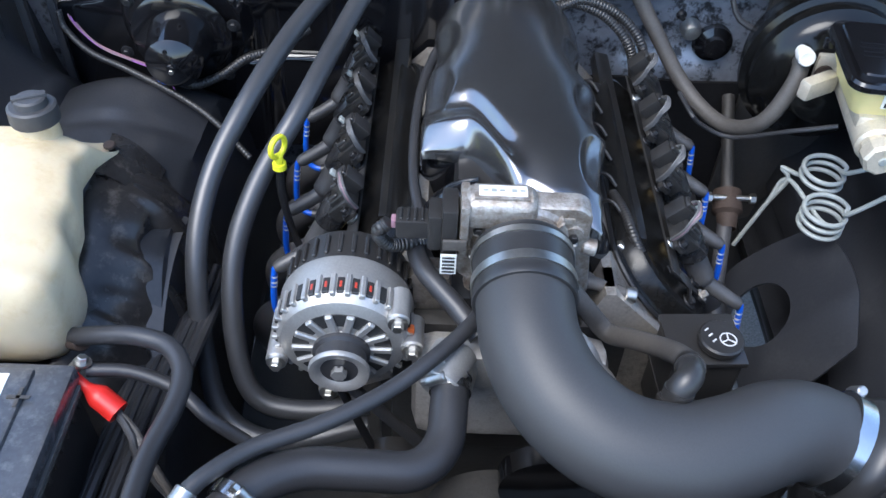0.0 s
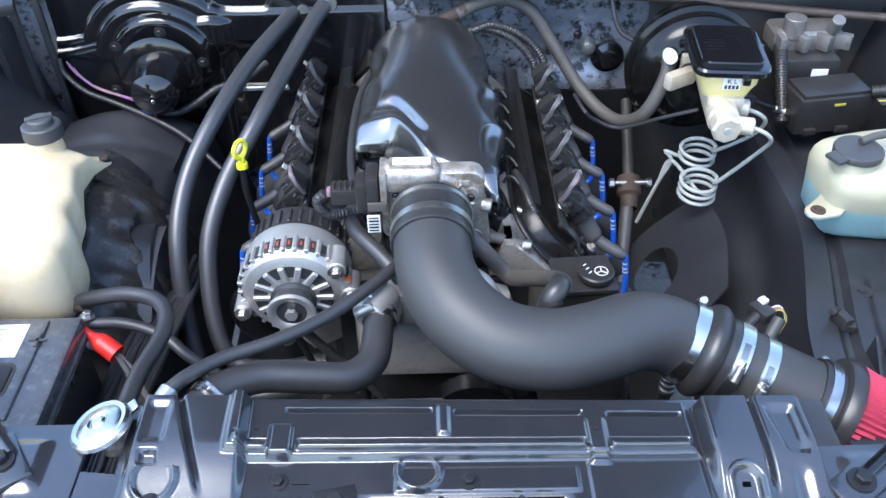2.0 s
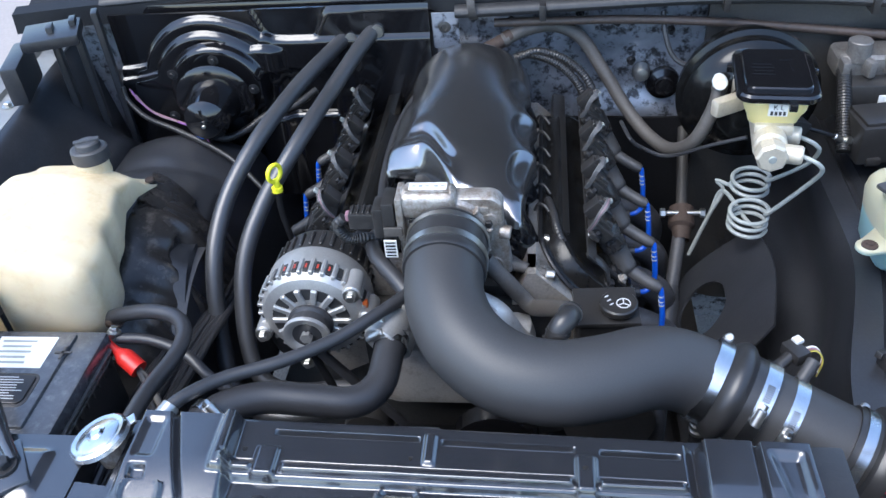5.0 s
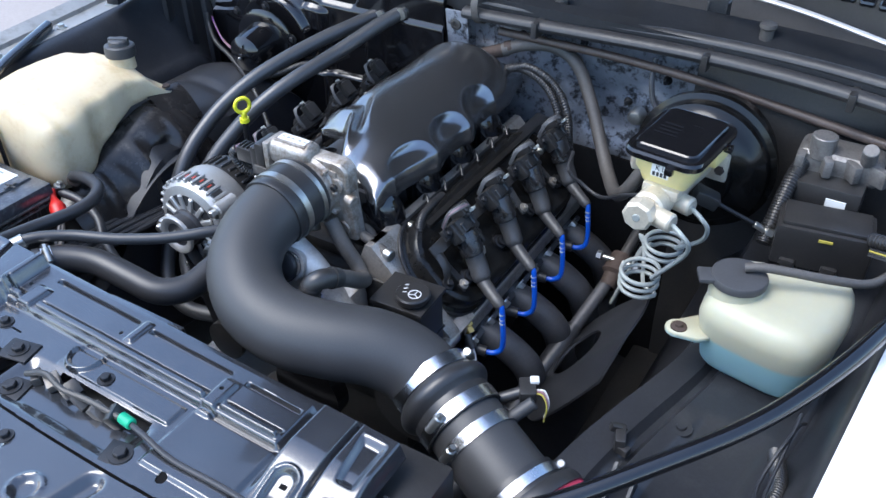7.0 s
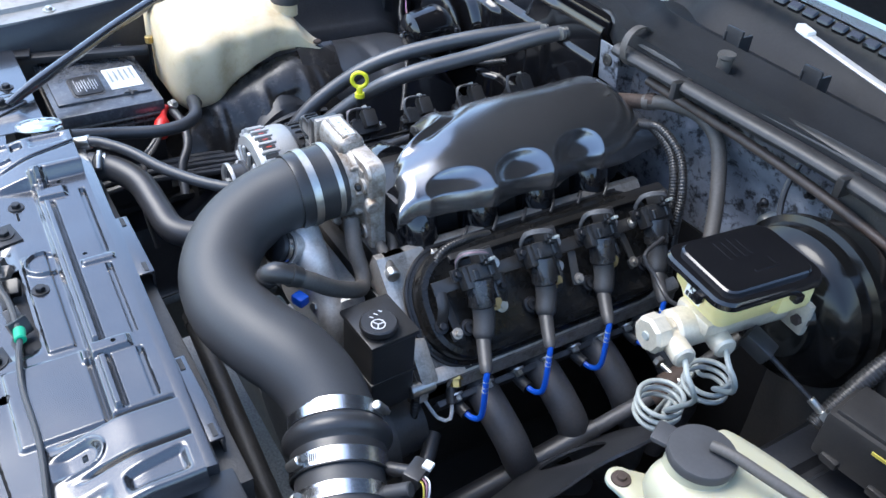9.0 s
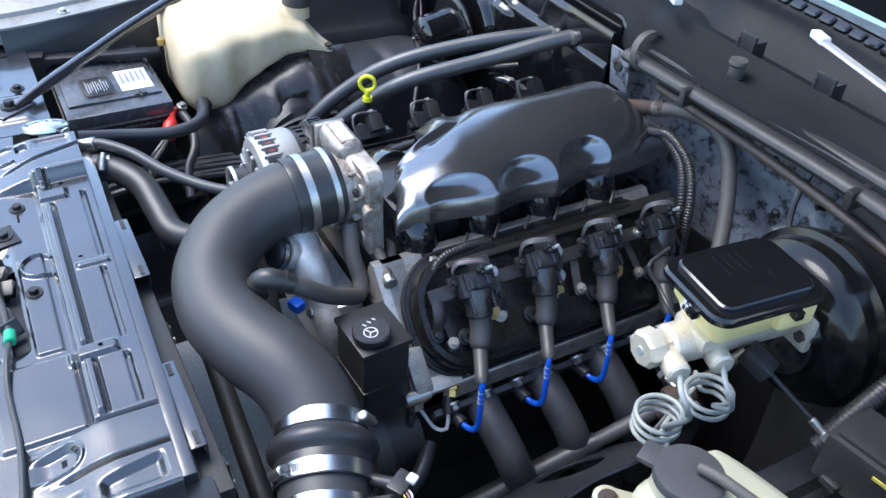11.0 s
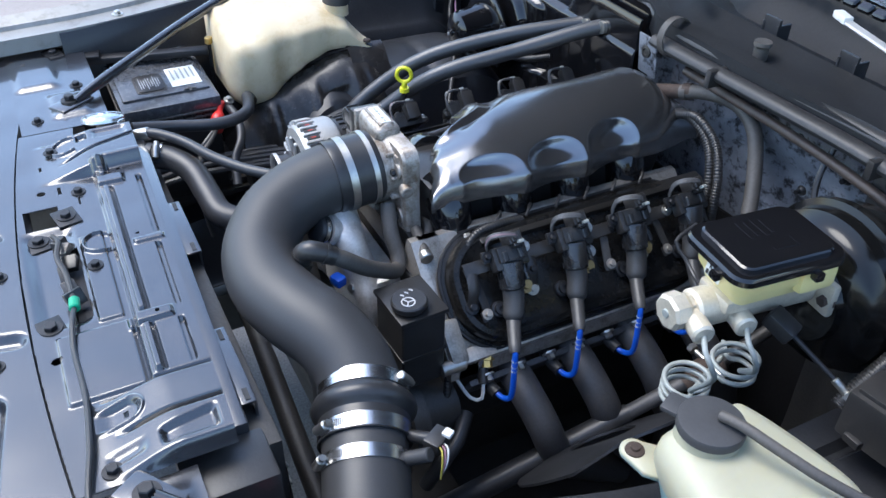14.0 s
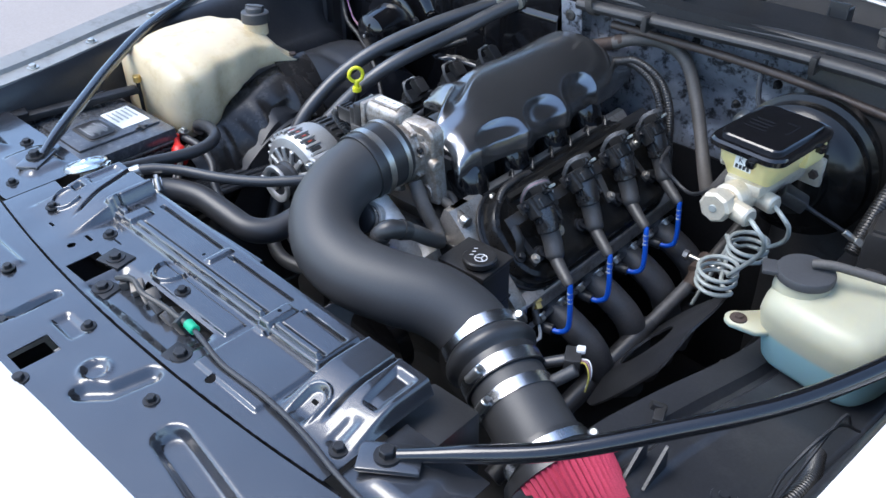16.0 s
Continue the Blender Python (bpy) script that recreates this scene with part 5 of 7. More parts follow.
lathe(bm, A1 - ax * 0.010, ax, [(0, 0.052), (0, 0.0565), (0.020, 0.0568), (0.023, 0.0600), (0.027, 0.0640), (0.032, 0.0665), (0.037, 0.0672), (0.042, 0.0660), (0.046, 0.0630), (0.049, 0.0595), (0.052, 0.0575), (0.058, 0.0575), (0.078, 0.0575), (0.082, 0.0555), (0.082, 0.05)], 48)
hump = thing("hump_coupler", A1, "black rubber hump coupler on the intake tube", "hose coupler")
part("sleeve", bm, M["silicone"], hump)
bm = bmesh.new()
band(bm, A1 + ax * 0.071, ax, 0.0572, 0.003, 0.0012, 48)
part("end_bead", bm, M["silicone"], hump)
bm = bmesh.new()
L = (A4 - A1).length
lathe(bm, A1 + ax * 0.05, ax, [(0, 0), (0, 0.0535), (L - 0.04, 0.0535), (L - 0.04, 0)], 48)
rod(bm, A1 + ax * 0.095 + V(0.03, 0.04, 0.02), A1 + ax * 0.095 + V(0.05, 0.062, 0.038), 0.009)
single("sensor_pipe", bm, M["tube"], "straight matt black pipe ahead of the air filter", "intake pipe")
clamp(A1, ax, 0.0568, ang=2.6, w=0.018)
clamp(A1 + ax * 0.062, ax, 0.0575, ang=0.6, w=0.018)
clamp(A1 + ax * 0.100, ax, 0.0540, ang=0.35, w=0.017)
clamp(A1 + ax * 0.186, ax, 0.0585, ang=2.9, w=0.013)
iat = thing("air_temperature_sensor", A1 + ax * 0.09 + V(0.03, 0.05, 0.03), "small black air temperature sensor with a pigtail", "sensor")
bm = bmesh.new()
p = V(0.556, 0.553, 0.810)
box(bm, p, (0.022, 0.032, 0.018), 0.003, (0, 0, 30))
part("body", bm, M["shell"], iat)
bm = bmesh.new()
box(bm, p + V(0.004, 0.012, 0.010), (0.012, 0.012, 0.006), 0.002, (0, 0, 30))
part("clip", bm, M["whitewire"], iat)
bm = bmesh.new()
rod(bm, p + V(-0.030, -0.022, -0.012), p, 0.008)
part("stem", bm, M["shell"], iat)
for k, mt in enumerate(("whitewire", "pink", "oldyellow")):
    bm = bmesh.new()
    sweep(bm, [p + V(0.010, 0.004 - 0.004 * k, 0.002), p + V(0.024, 0.002 - 0.004 * k, 0.008), p + V(0.033, -0.004 - 0.003 * k, -0.006), p + V(0.030, -0.010, -0.026 - 0.004 * k)], 0.0012, 6, 0.005)
    part("wire", bm, M[mt], iat)
# cone air filter with pleats
filt = thing("air_filter", A4 + ax * 0.1 - V(0, 0, 0.07), "red pleated cotton cone air filter with a black rubber base", "air filter")
bm = bmesh.new()
lathe(bm, A1 + ax * 0.172, ax, [(0, 0.0535), (0, 0.0575), (0.026, 0.0585), (0.028, 0.070), (0.036, 0.074), (0.046, 0.074), (0.046, 0.05)], 48)
part("base", bm, M["silicone"], filt)
bm = bmesh.new()
F0 = A1 + ax * 0.214
d, u, w = frame_of(ax)
NP = 54
rings = []
for k in range(9):
    t = k / 8
    ring = []
    for i in range(NP * 2):
        a = i * math.tau / (NP * 2)
        r = (0.073 - 0.018 * t) * (1 if i % 2 == 0 else 0.925)
        ring.append(F0 + ax * (0.15 * t) + (u * math.cos(a) + w * math.sin(a)) * r)
    rings.append(ring)
ring_loft(bm, rings)
part("pleats", bm, M["filter"], filt, angle=20)
bm = bmesh.new()
lathe(bm, F0 + ax * 0.148, ax, [(0, 0), (0, 0.060), (0.018, 0.058), (0.024, 0.050), (0.024, 0)], 40)
part("end_cap", bm, M["silicone"], filt)

# ---------- breather hose, pump, reservoir ----------
bm = bmesh.new()
sweep(bm, [(0.2595, 0.512, 0.901), (0.267, 0.545, 0.886), (0.262, 0.585, 0.852), (0.240, 0.628, 0.815), (0.217, 0.654, 0.793), (0.200, 0.664, 0.804), (0.178, 0.662, 0.836), (0.150, 0.670, 0.868)], 0.0122, 18, 0.006)
single("breather_hose", bm, M["oldhose"], "dusty black breather hose curving into the intake tube", "hose")
fit = thing("breather_fitting", (0.245, 0.49, 0.87), "black plastic elbow fitting on the intake tube", "fitting")
bm = bmesh.new()
lathe(bm, (0.2455, 0.495, 0.876), (0.10, 0.42, 0.90), [(0, 0), (0, 0.0175), (0.009, 0.0175), (0.010, 0.014), (0.014, 0.0135), (0.015, 0)], 6)
part("hex", bm, M["shell"], fit)
bm = bmesh.new()
sweep(bm, [(0.2465, 0.498, 0.884), (0.2505, 0.501, 0.898), (0.2590, 0.509, 0.905), (0.2640, 0.524, 0.899), (0.2665, 0.538, 0.891)], 0.0142, 16, 0.005)
for q, d in (((0.2645, 0.527, 0.8975), (0.2, 0.85, -0.45)), ((0.2495, 0.500, 0.894), (0.2, 0.3, 0.9))):
    band(bm, q, d, 0.0142, 0.004, 0.0016, 18)
part("elbow", bm, M["shell"], fit)
for k, (a, b) in enumerate((((0.135, 0.700, 0.835), (0.238, 0.692, 0.822)), ((0.150, 0.735, 0.830), (0.215, 0.705, 0.808)))):
    bm = bmesh.new()
    sweep(bm, [a, V(a).lerp(V(b), 0.5) + V(0, 0.004, 0.006), b], 0.0085, 12, 0.008)
    ob = single("coolant_pipe", bm, M["oldhose"], "short dusty hose with a bright zinc end clip", "hose", "coolant pipes")
    bm = bmesh.new()
    d = (V(b) - V(a)).normalized()
    rod(bm, V(b) - d * 0.004, V(b) + d * 0.010, 0.0105)
    part("clip", bm, M["zinc"], ob)

pump = thing("water_pump", (0.15, 0.60, 0.60), "cast aluminium water pump and thermostat housing", "water pump")
bm = bmesh.new()
sweep(bm, [(0.125, 0.600, 0.842), (0.160, 0.600, 0.820), (0.185, 0.610, 0.770), (0.210, 0.612, 0.735), (0.225, 0.62, 0.66)], lambda u: 0.030 - 0.010 * u, 18, 0.01)
box(bm, (0.10, 0.64, 0.70), (0.24, 0.06, 0.16), 0.03)
part("housing", bm, M["brightcast"], pump)
bm = bmesh.new()
lathe(bm, (0.143, 0.597, 0.832), (0.1, -1, 0.5), [(0, 0), (0, 0.024), (0.022, 0.024), (0.024, 0.026), (0.032, 0.026), (0.034, 0.0)], 28)
part("outlet", bm, M["brightcast"], pump)
bm = bmesh.new()
lathe(bm, (0.145, 0.567, 0.846), (0.1, -1, 0.5), [(0, 0), (0, 0.023), (0.005, 0.0235), (0.006, 0.0215), (0.010, 0.0215), (0.011, 0.023), (0.016, 0.0215), (0.018, 0.017), (0.018, 0)], 28)
part("rubber_cap", bm, M["rubber"], pump, "black rubber blanking cap")
bm = bmesh.new()
band(bm, (0.146, 0.561, 0.849), (0.1, -1, 0.5), 0.0232, 0.006, 0.001, 28)
part("cap_clamp", bm, M["steel"], pump)
for q in ((0.165, 0.590, 0.795), (0.195, 0.592, 0.762)):
    bm = bmesh.new()
    hexbolt(bm, q, (0.3, -1, 0.6), 0.007, 0.008)
    part("bolt", bm, M["zinc"], pump)
bm = bmesh.new()
rod(bm, (0.02, 0.56, 0.80), (0.03, 0.60, 0.81), 0.030)
rod(bm, (0.012, 0.545, 0.825), (0.03, 0.590, 0.83), 0.026)
box(bm, (0.065, 0.61, 0.80), (0.07, 0.06, 0.06), 0.012)
part("thermostat_neck", bm, M["altcase"], pump)
bm = bmesh.new()
lathe(bm, (0.16, 0.55, 0.60), (0, 1, 0), [(0, 0), (0, 0.03), (0.002, 0.065), (0.03, 0.065), (0.03, 0)], 36)
part("pulley", bm, M["gloss"], pump)
bm = bmesh.new()
box(bm, (0.190, 0.568, 0.782), (0.022, 0.018, 0.016), 0.004, (0, 0, 20))
single("blue_connector", bm, M["blue"], "small blue plastic connector by the pump", "connector")

psr = thing("steering_reservoir", (0.325, 0.615, 0.70), "square black power steering fluid reservoir with a round cap", "fluid reservoir")
bm = bmesh.new()
box(bm, (0.318, 0.630, 0.752), (0.082, 0.070, 0.135), 0.006, (0, 0, 3), 3)
box(bm, (0.318, 0.630, 0.816), (0.088, 0.076, 0.008), 0.002, (0, 0, 3))
box(bm, (0.318, 0.630, 0.745), (0.085, 0.073, 0.004), 0.001, (0, 0, 3))
part("body", bm, M["shell"], psr)
bm = bmesh.new()
lathe(bm, (0.334, 0.620, 0.824), (0, 0, 1), [(0, 0), (0, 0.024), (0.003, 0.026), (0.010, 0.026), (0.012, 0.024), (0.012, 0)], 32)
part("cap", bm, M["shell"], psr)
bm = bmesh.new()
lathe(bm, (0.340, 0.616, 0.8362), (0, 0, 1), [(0, 0.0085), (0.0006, 0.0085), (0.0006, 0.0100), (0, 0.0100), (0, 0.0085)], 32)
for a in (90, 210, 330):
    box(bm, (0.340 + 0.0045 * math.cos(radians(a)), 0.616 + 0.0045 * math.sin(radians(a)), 0.8364), (0.009, 0.0016, 0.0006), 0, (0, 0, a))
for k in range(3):
    box(bm, (0.318 + 0.003 * k, 0.630 - 0.008 * k, 0.8364), (0.006, 0.0018, 0.0006), 0, (0, 0, 40))
part("cap_symbol", bm, M["whiteink"], psr, "white printed steering symbol")
bm = bmesh.new()
lathe(bm, (0.33, 0.60, 0.60), (0, 1, 0), [(0, 0), (0, 0.03), (0.004, 0.07), (0.03, 0.07), (0.03, 0.05), (0.09, 0.045), (0.09, 0)], 32)
single("steering_pump", bm, M["iron"], "black power steering pump and pulley low on the engine", "pump")

# ---------- alternator ----------
AL = V(-0.099, 0.600, 0.811)
alt = thing("alternator", (-0.09, 0.67, 0.745), "bare cast aluminium alternator with slotted vents and red windings", "alternator")
bm = bmesh.new()
lathe(bm, AL, (0, 1, 0), [(0.0, 0.026), (0.004, 0.030), (0.006, 0.060), (0.010, 0.071), (0.022, 0.079), (0.040, 0.0795), (0.070, 0.0795), (0.076, 0.0775), (0.082, 0.070), (0.082, 0)], 60)
part("case", bm, M["altcase"], alt)
bm = bmesh.new()
lathe(bm, AL + V(0, 0.0065, 0), (0, 1, 0), [(-0.002, 0.031), (-0.002, 0.057), (0.0, 0.057), (0, 0.031), (-0.002, 0.031)], 40)
part("vent_shadow", bm, M["ink"], alt)
bm = bmesh.new()
for k in range(14):
    a = k * math.tau / 14
    box(bm, AL + V(0.043 * math.cos(a), 0.003, 0.043 * math.sin(a)), (0.030, 0.006, 0.0095), 0.002, (0, -math.degrees(a), 0), 1)
part("spoke", bm, M["altcase"], alt)
for k in range(30):
    bm = bmesh.new()
    a = k * math.tau / 30
    box(bm, AL + V(0.0785 * math.cos(a), 0.030, 0.0785 * math.sin(a)), (0.008, 0.030, 0.006), 0.0012, (0, -math.degrees(a), 0), 1)
    part("fin", bm, M["altcase"], alt)
    bm = bmesh.new()
    box(bm, AL + V(0.0740 * math.cos(a), 0.100, 0.0740 * math.sin(a)), (0.006, 0.030, 0.005), 0.0012, (0, -math.degrees(a), 0), 1)
    part("fin", bm, M["shell"], alt)
for k in range(30):
    bm = bmesh.new()
    a = (k + 0.5) * math.tau / 30
    box(bm, AL + V(0.0778 * math.cos(a), 0.030, 0.0778 * math.sin(a)), (0.005, 0.022, 0.008), 0.001, (0, -math.degrees(a), 0), 1)
    part("slot", bm, M["ink"], alt)
bm = bmesh.new()
for k in (5, 6, 7, 8, 9):
    a = (k + 0.5) * math.tau / 30
    box(bm, AL + V(0.0792 * math.cos(a), 0.030, 0.0792 * math.sin(a)), (0.003, 0.010, 0.004), 0.001, (0, -math.degrees(a), 0), 1)
part("winding", bm, M["copper"], alt, "red lacquered windings behind the slots")
bm = bmesh.new()
lathe(bm, AL + V(0, -0.030, 0), (0, 1, 0), [(0.0, 0), (0.0, 0.008), (0.003, 0.008), (0.003, 0.018), (0.001, 0.027), (0.002, 0.0305), (0.004, 0.0305), (0.006, 0.029), (0.022, 0.029), (0.025, 0.033), (0.030, 0.033), (0.03, 0)], 40)
part("pulley", bm, M["rubber"], alt)
bm = bmesh.new()
lathe(bm, AL + V(0, -0.0305, 0), (0, 1, 0), [(0.006, 0.0), (0.006, 0.012), (0.005, 0.019), (0.000, 0.024), (-0.002, 0.030), (-0.002, 0.0335), (0.001, 0.0345), (0.004, 0.0345), (0.007, 0.0)], 48)
lathe(bm, AL + V(0, -0.036, 0), (0, 1, 0), [(0, 0), (0, 0.009), (0.008, 0.009), (0.008, 0)], 6)
part("pulley_face", bm, M["altcase"], alt)
for sx, sz in ((-0.078, -0.03), (0.080, 0.0), (0.064, 0.047), (-0.02, -0.085)):
    bm = bmesh.new()
    rod(bm, AL + V(sx, 0.004, sz), AL + V(sx, 0.05, sz), 0.013, bev=0.003)
    part("mount_ear", bm, M["altcase"], alt)
    bm = bmesh.new()
    hexbolt(bm, AL + V(sx, 0.004, sz), (0, -1, 0), 0.007, 0.008)
    part("bolt", bm, M["zinc"], alt)
bm = bmesh.new()
box(bm, AL + V(0.078, 0.02, 0.018), (0.008, 0.01, 0.010), 0.003)
part("plug", bm, M["orange"], alt, "orange plastic plug")
bm = bmesh.new()
lathe(bm, AL + V(0, 0.078, 0), (0, 1, 0), [(0, 0), (0, 0.074), (0.045, 0.072), (0.055, 0.060), (0.055, 0)], 36)
part("rear_cover", bm, M["shell"], alt)
bm = bmesh.new()
box(bm, (-0.05, 0.70, 0.72), (0.16, 0.05, 0.05), 0.01)
box(bm, (0.0, 0.72, 0.77), (0.05, 0.04, 0.12), 0.01)
single("alternator_bracket", bm, M["cast"], "cast alternator mounting bracket on the engine", "bracket")
bm = bmesh.new()
for a, b in (((-0.11, 0.59, 0.786), (0.02, 0.59, 0.60)), ((-0.115, 0.59, 0.80), (-0.05, 0.59, 0.56)), ((0.02, 0.59, 0.60), (-0.05, 0.59, 0.56))):
    sweep(bm, [a, b], 0.011, 8, 0.03, 0.25)
single("drive_belt", bm, M["rubber"], "ribbed black drive belt below the alternator", "belt")
bm = bmesh.new()
lathe(bm, (-0.04, 0.57, 0.60), (0, 1, 0), [(0, 0), (0, 0.02), (0.003, 0.038), (0.03, 0.038), (0.03, 0)], 30)
single("idler_pulley", bm, M["shell"], "black belt idler pulley", "pulley")
bm = bmesh.new()
lathe(bm, (0.10, 0.55, 0.47), (0, 1, 0), [(0, 0), (0, 0.05), (0.004, 0.095), (0.05, 0.095), (0.05, 0)], 40)
single("crank_pulley", bm, M["iron"], "black steel crankshaft pulley low on the engine", "pulley")

# ---------- hoses ----------


def hose(pts, r, label, mat="rubber", name="coolant_hose", seg=18):
    bm = bmesh.new()
    sweep(bm, pts, r, seg, 0.01)
    if r < 0.0125:
        return single(name, bm, M[mat], label, "hose")
    ob = thing(name, pts[0], label, "hose")
    part("tube", bm, M[mat], ob)
    for a, b in ((pts[0], pts[1]), (pts[-1], pts[-2])):
        bm = bmesh.new()
        band(bm, V(a).lerp(V(b), 0.15), V(b) - V(a), r * 0.98, 0.010, r * 0.12, 20)
        part("end_bead", bm, M[mat], ob)
    return ob


hose([(-0.185, 0.372, 0.848), (-0.165, 0.405, 0.846), (-0.120, 0.432, 0.838), (-0.060, 0.440, 0.826), (-0.010, 0.448, 0.815), (0.018, 0.480, 0.812), (0.024, 0.530, 0.818), (0.026, 0.575, 0.822)], 0.021, "thick black upper radiator hose", name="radiator_hose")
clamp((0.025, 0.545, 0.820), (0.02, 1, 0.1), 0.0215, "steel hose clamp on the radiator hose", ang=2.2, w=0.010)
clamp((0.026, 0.563, 0.822), (0.02, 1, 0.1), 0.0215, "steel hose clamp on the radiator hose", ang=2.2, w=0.010)
clamp((-0.178, 0.392, 0.847), (0.5, 1, 0), 0.0215, "steel hose clamp on the radiator hose", ang=0.8, w=0.014)
bm = bmesh.new()
rod(bm, (-0.20, 0.365, 0.848), (-0.172, 0.400, 0.847), 0.018)
single("radiator_outlet", bm, M["steel"], "bare metal radiator outlet spigot", "pipe")
hose([(-0.222, 0.370, 0.872), (-0.205, 0.395, 0.876), (-0.165, 0.432, 0.872), (-0.100, 0.466, 0.868), (-0.040, 0.508, 0.866), (0.010, 0.555, 0.868), (0.050, 0.610, 0.862), (0.06, 0.66, 0.84)], 0.0088, "thin black steam vent hose above the radiator hose")
bm = bmesh.new()
rod(bm, (-0.226, 0.362, 0.868), (-0.214, 0.386, 0.874), 0.0115)
single("hose_clip", bm, M["zinc"], "small zinc hose clip", "clip")
hose([(-0.415, 0.615, 0.800), (-0.380, 0.600, 0.822), (-0.330, 0.590, 0.838), (-0.285, 0.575, 0.842), (-0.262, 0.545, 0.842), (-0.258, 0.500, 0.843), (-0.268, 0.43, 0.850), (-0.266, 0.365, 0.862)], 0.011, "black overflow hose from the coolant tank to the radiator neck")
hose([(-0.375, 0.560, 0.812), (-0.33, 0.565, 0.805), (-0.28, 0.555, 0.79), (-0.24, 0.53, 0.77), (-0.2, 0.52, 0.74)], 0.008, "thin black battery cable running into the bay", name="battery_cable")
hose([(-0.130, 1.255, 0.962), (-0.165, 1.19, 0.950), (-0.215, 1.08, 0.928), (-0.262, 0.95, 0.893), (-0.300, 0.86, 0.835), (-0.312, 0.78, 0.765), (-0.303, 0.71, 0.65), (-0.275, 0.66, 0.58), (-0.20, 0.635, 0.56), (-0.08, 0.66, 0.57)], 0.0145, "long black heater hose sweeping forward from the heater box", "heaterhose", "heater_hose")
hose([(-0.078, 1.250, 0.976), (-0.104, 1.19, 0.962), (-0.145, 1.08, 0.928), (-0.190, 0.94, 0.890), (-0.240, 0.86, 0.825), (-0.266, 0.79, 0.755), (-0.262, 0.72, 0.66), (-0.235, 0.68, 0.60), (-0.17, 0.67, 0.585), (-0.08, 0.68, 0.59)], 0.0145, "long black heater hose sweeping forward from the heater box", "heaterhose", "heater_hose")
for p, d in (((-0.136, 1.243, 0.961), (0.4, 1, 0.1)), ((-0.083, 1.238, 0.974), (0.3, 1, 0.15))):
    clamp(p, d, 0.0150, "steel hose clamp at the heater core pipe", ang=1.2, w=0.009)
hose([(0.155, 1.222, 0.945), (0.195, 1.240, 0.958), (0.250, 1.258, 0.958), (0.301, 1.255, 0.933), (0.345, 1.232, 0.873), (0.390, 1.190, 0.812), (0.428, 1.142, 0.783), (0.462, 1.092, 0.785), (0.494, 1.055, 0.825), (0.522, 1.065, 0.885), (0.532, 1.085, 0.918)], 0.0125, "dusty black brake booster vacuum hose with a rusty clamp", "oldhose", "vacuum_hose")
bm = bmesh.new()
band(bm, (0.165, 1.228, 0.95), (1, 0.5, 0.3), 0.0125, 0.014, 0.0012, 20)
single("hose_clamp", bm, M["rust"], "rusty spring clamp on the vacuum hose", "hose clamp", "hose clamps")
for dx, dz, rr in ((0.0, 0.0, 0.008), (0.018, 0.006, 0.0075)):
    bm = bmesh.new()
    loom(bm, [(0.165 + dx, 1.20, 0.915 + dz), (0.205 + dx, 1.205, 0.925 + dz), (0.260 + dx, 1.20, 0.905 + dz), (0.300 + dx, 1.18, 0.865 + dz), (0.315 + dx, 1.17, 0.80), (0.32 + dx, 1.18, 0.70)], rr)
    single("firewall_loom", bm, M["shell"], "ribbed black loom arching behind the manifold", "wiring loom")
hose([(-0.02, 0.83, 0.83), (-0.015, 0.78, 0.845), (-0.02, 0.73, 0.86), (-0.01, 0.68, 0.868), (0.03, 0.63, 0.858), (0.055, 0.60, 0.845)], 0.012, "black crankcase hose passing behind the alternator", name="crankcase_hose")
hose([(0.04, 1.19, 0.89), (0.0, 1.13, 0.885), (-0.022, 1.05, 0.875), (-0.03, 0.95, 0.868), (-0.028, 0.85, 0.86), (-0.015, 0.77, 0.855)], 0.007, "thin black hose along the passenger-side rail", name="crankcase_hose")
for k in range(9):
    x = -0.385 + 0.0085 * k
    bm = bmesh.new()
    sweep(bm, [(x - 0.012, 0.36, 0.690), (x, 0.47, 0.700 + 0.006 * (k % 3)), (x + 0.010, 0.60, 0.704 + 0.004 * (k % 2)), (x + 0.022, 0.72, 0.700), (x + 0.024, 0.84, 0.690 - 0.01 * (k % 3))], 0.0045 + 0.001 * (k % 3), 8, 0.02)
    single("battery_harness", bm, M["rubber"], "black wire of the harness beside the battery", "cable", "battery wires")
hose([(0.29, 0.60, 0.45), (0.31, 0.53, 0.50), (0.27, 0.47, 0.38), (0.22, 0.43, 0.32)], 0.018, "black lower radiator hose deep in the bay")
hose([(-0.16, 0.490, 0.50), (0.02, 0.480, 0.50), (0.26, 0.465, 0.50), (0.50, 0.455, 0.49)], 0.018, "black anti-roll bar across the front", "iron", "sway_bar")
hose([(0.37, 0.70, 0.60), (0.40, 0.67, 0.585), (0.41, 0.64, 0.56), (0.395, 0.62, 0.50)], 0.012, "short black hose below the head")
hose([(0.449, 0.554, 0.650), (0.446, 0.552, 0.61), (0.43, 0.55, 0.54)], 0.009, "black hose with a crimped metal end")
bm = bmesh.new()
for k in range(4):
    lathe(bm, (0.450, 0.554, 0.690 - 0.012 * k), (-0.05, 0, -1), [(0, 0.009), (0.002, 0.0125), (0.008, 0.0125), (0.010, 0.009)], 16)
single("crimped_fitting", bm, M["zinc"], "crimped bright metal hose fitting", "fitting")
bm = bmesh.new()
loom(bm, [(0.86, 0.62, 0.80), (0.875, 0.54, 0.83), (0.865, 0.45, 0.84), (0.85, 0.36, 0.83), (0.82, 0.28, 0.82)], 0.010)
single("headlamp_loom", bm, M["shell"], "ribbed black loom along the fender", "wiring loom")
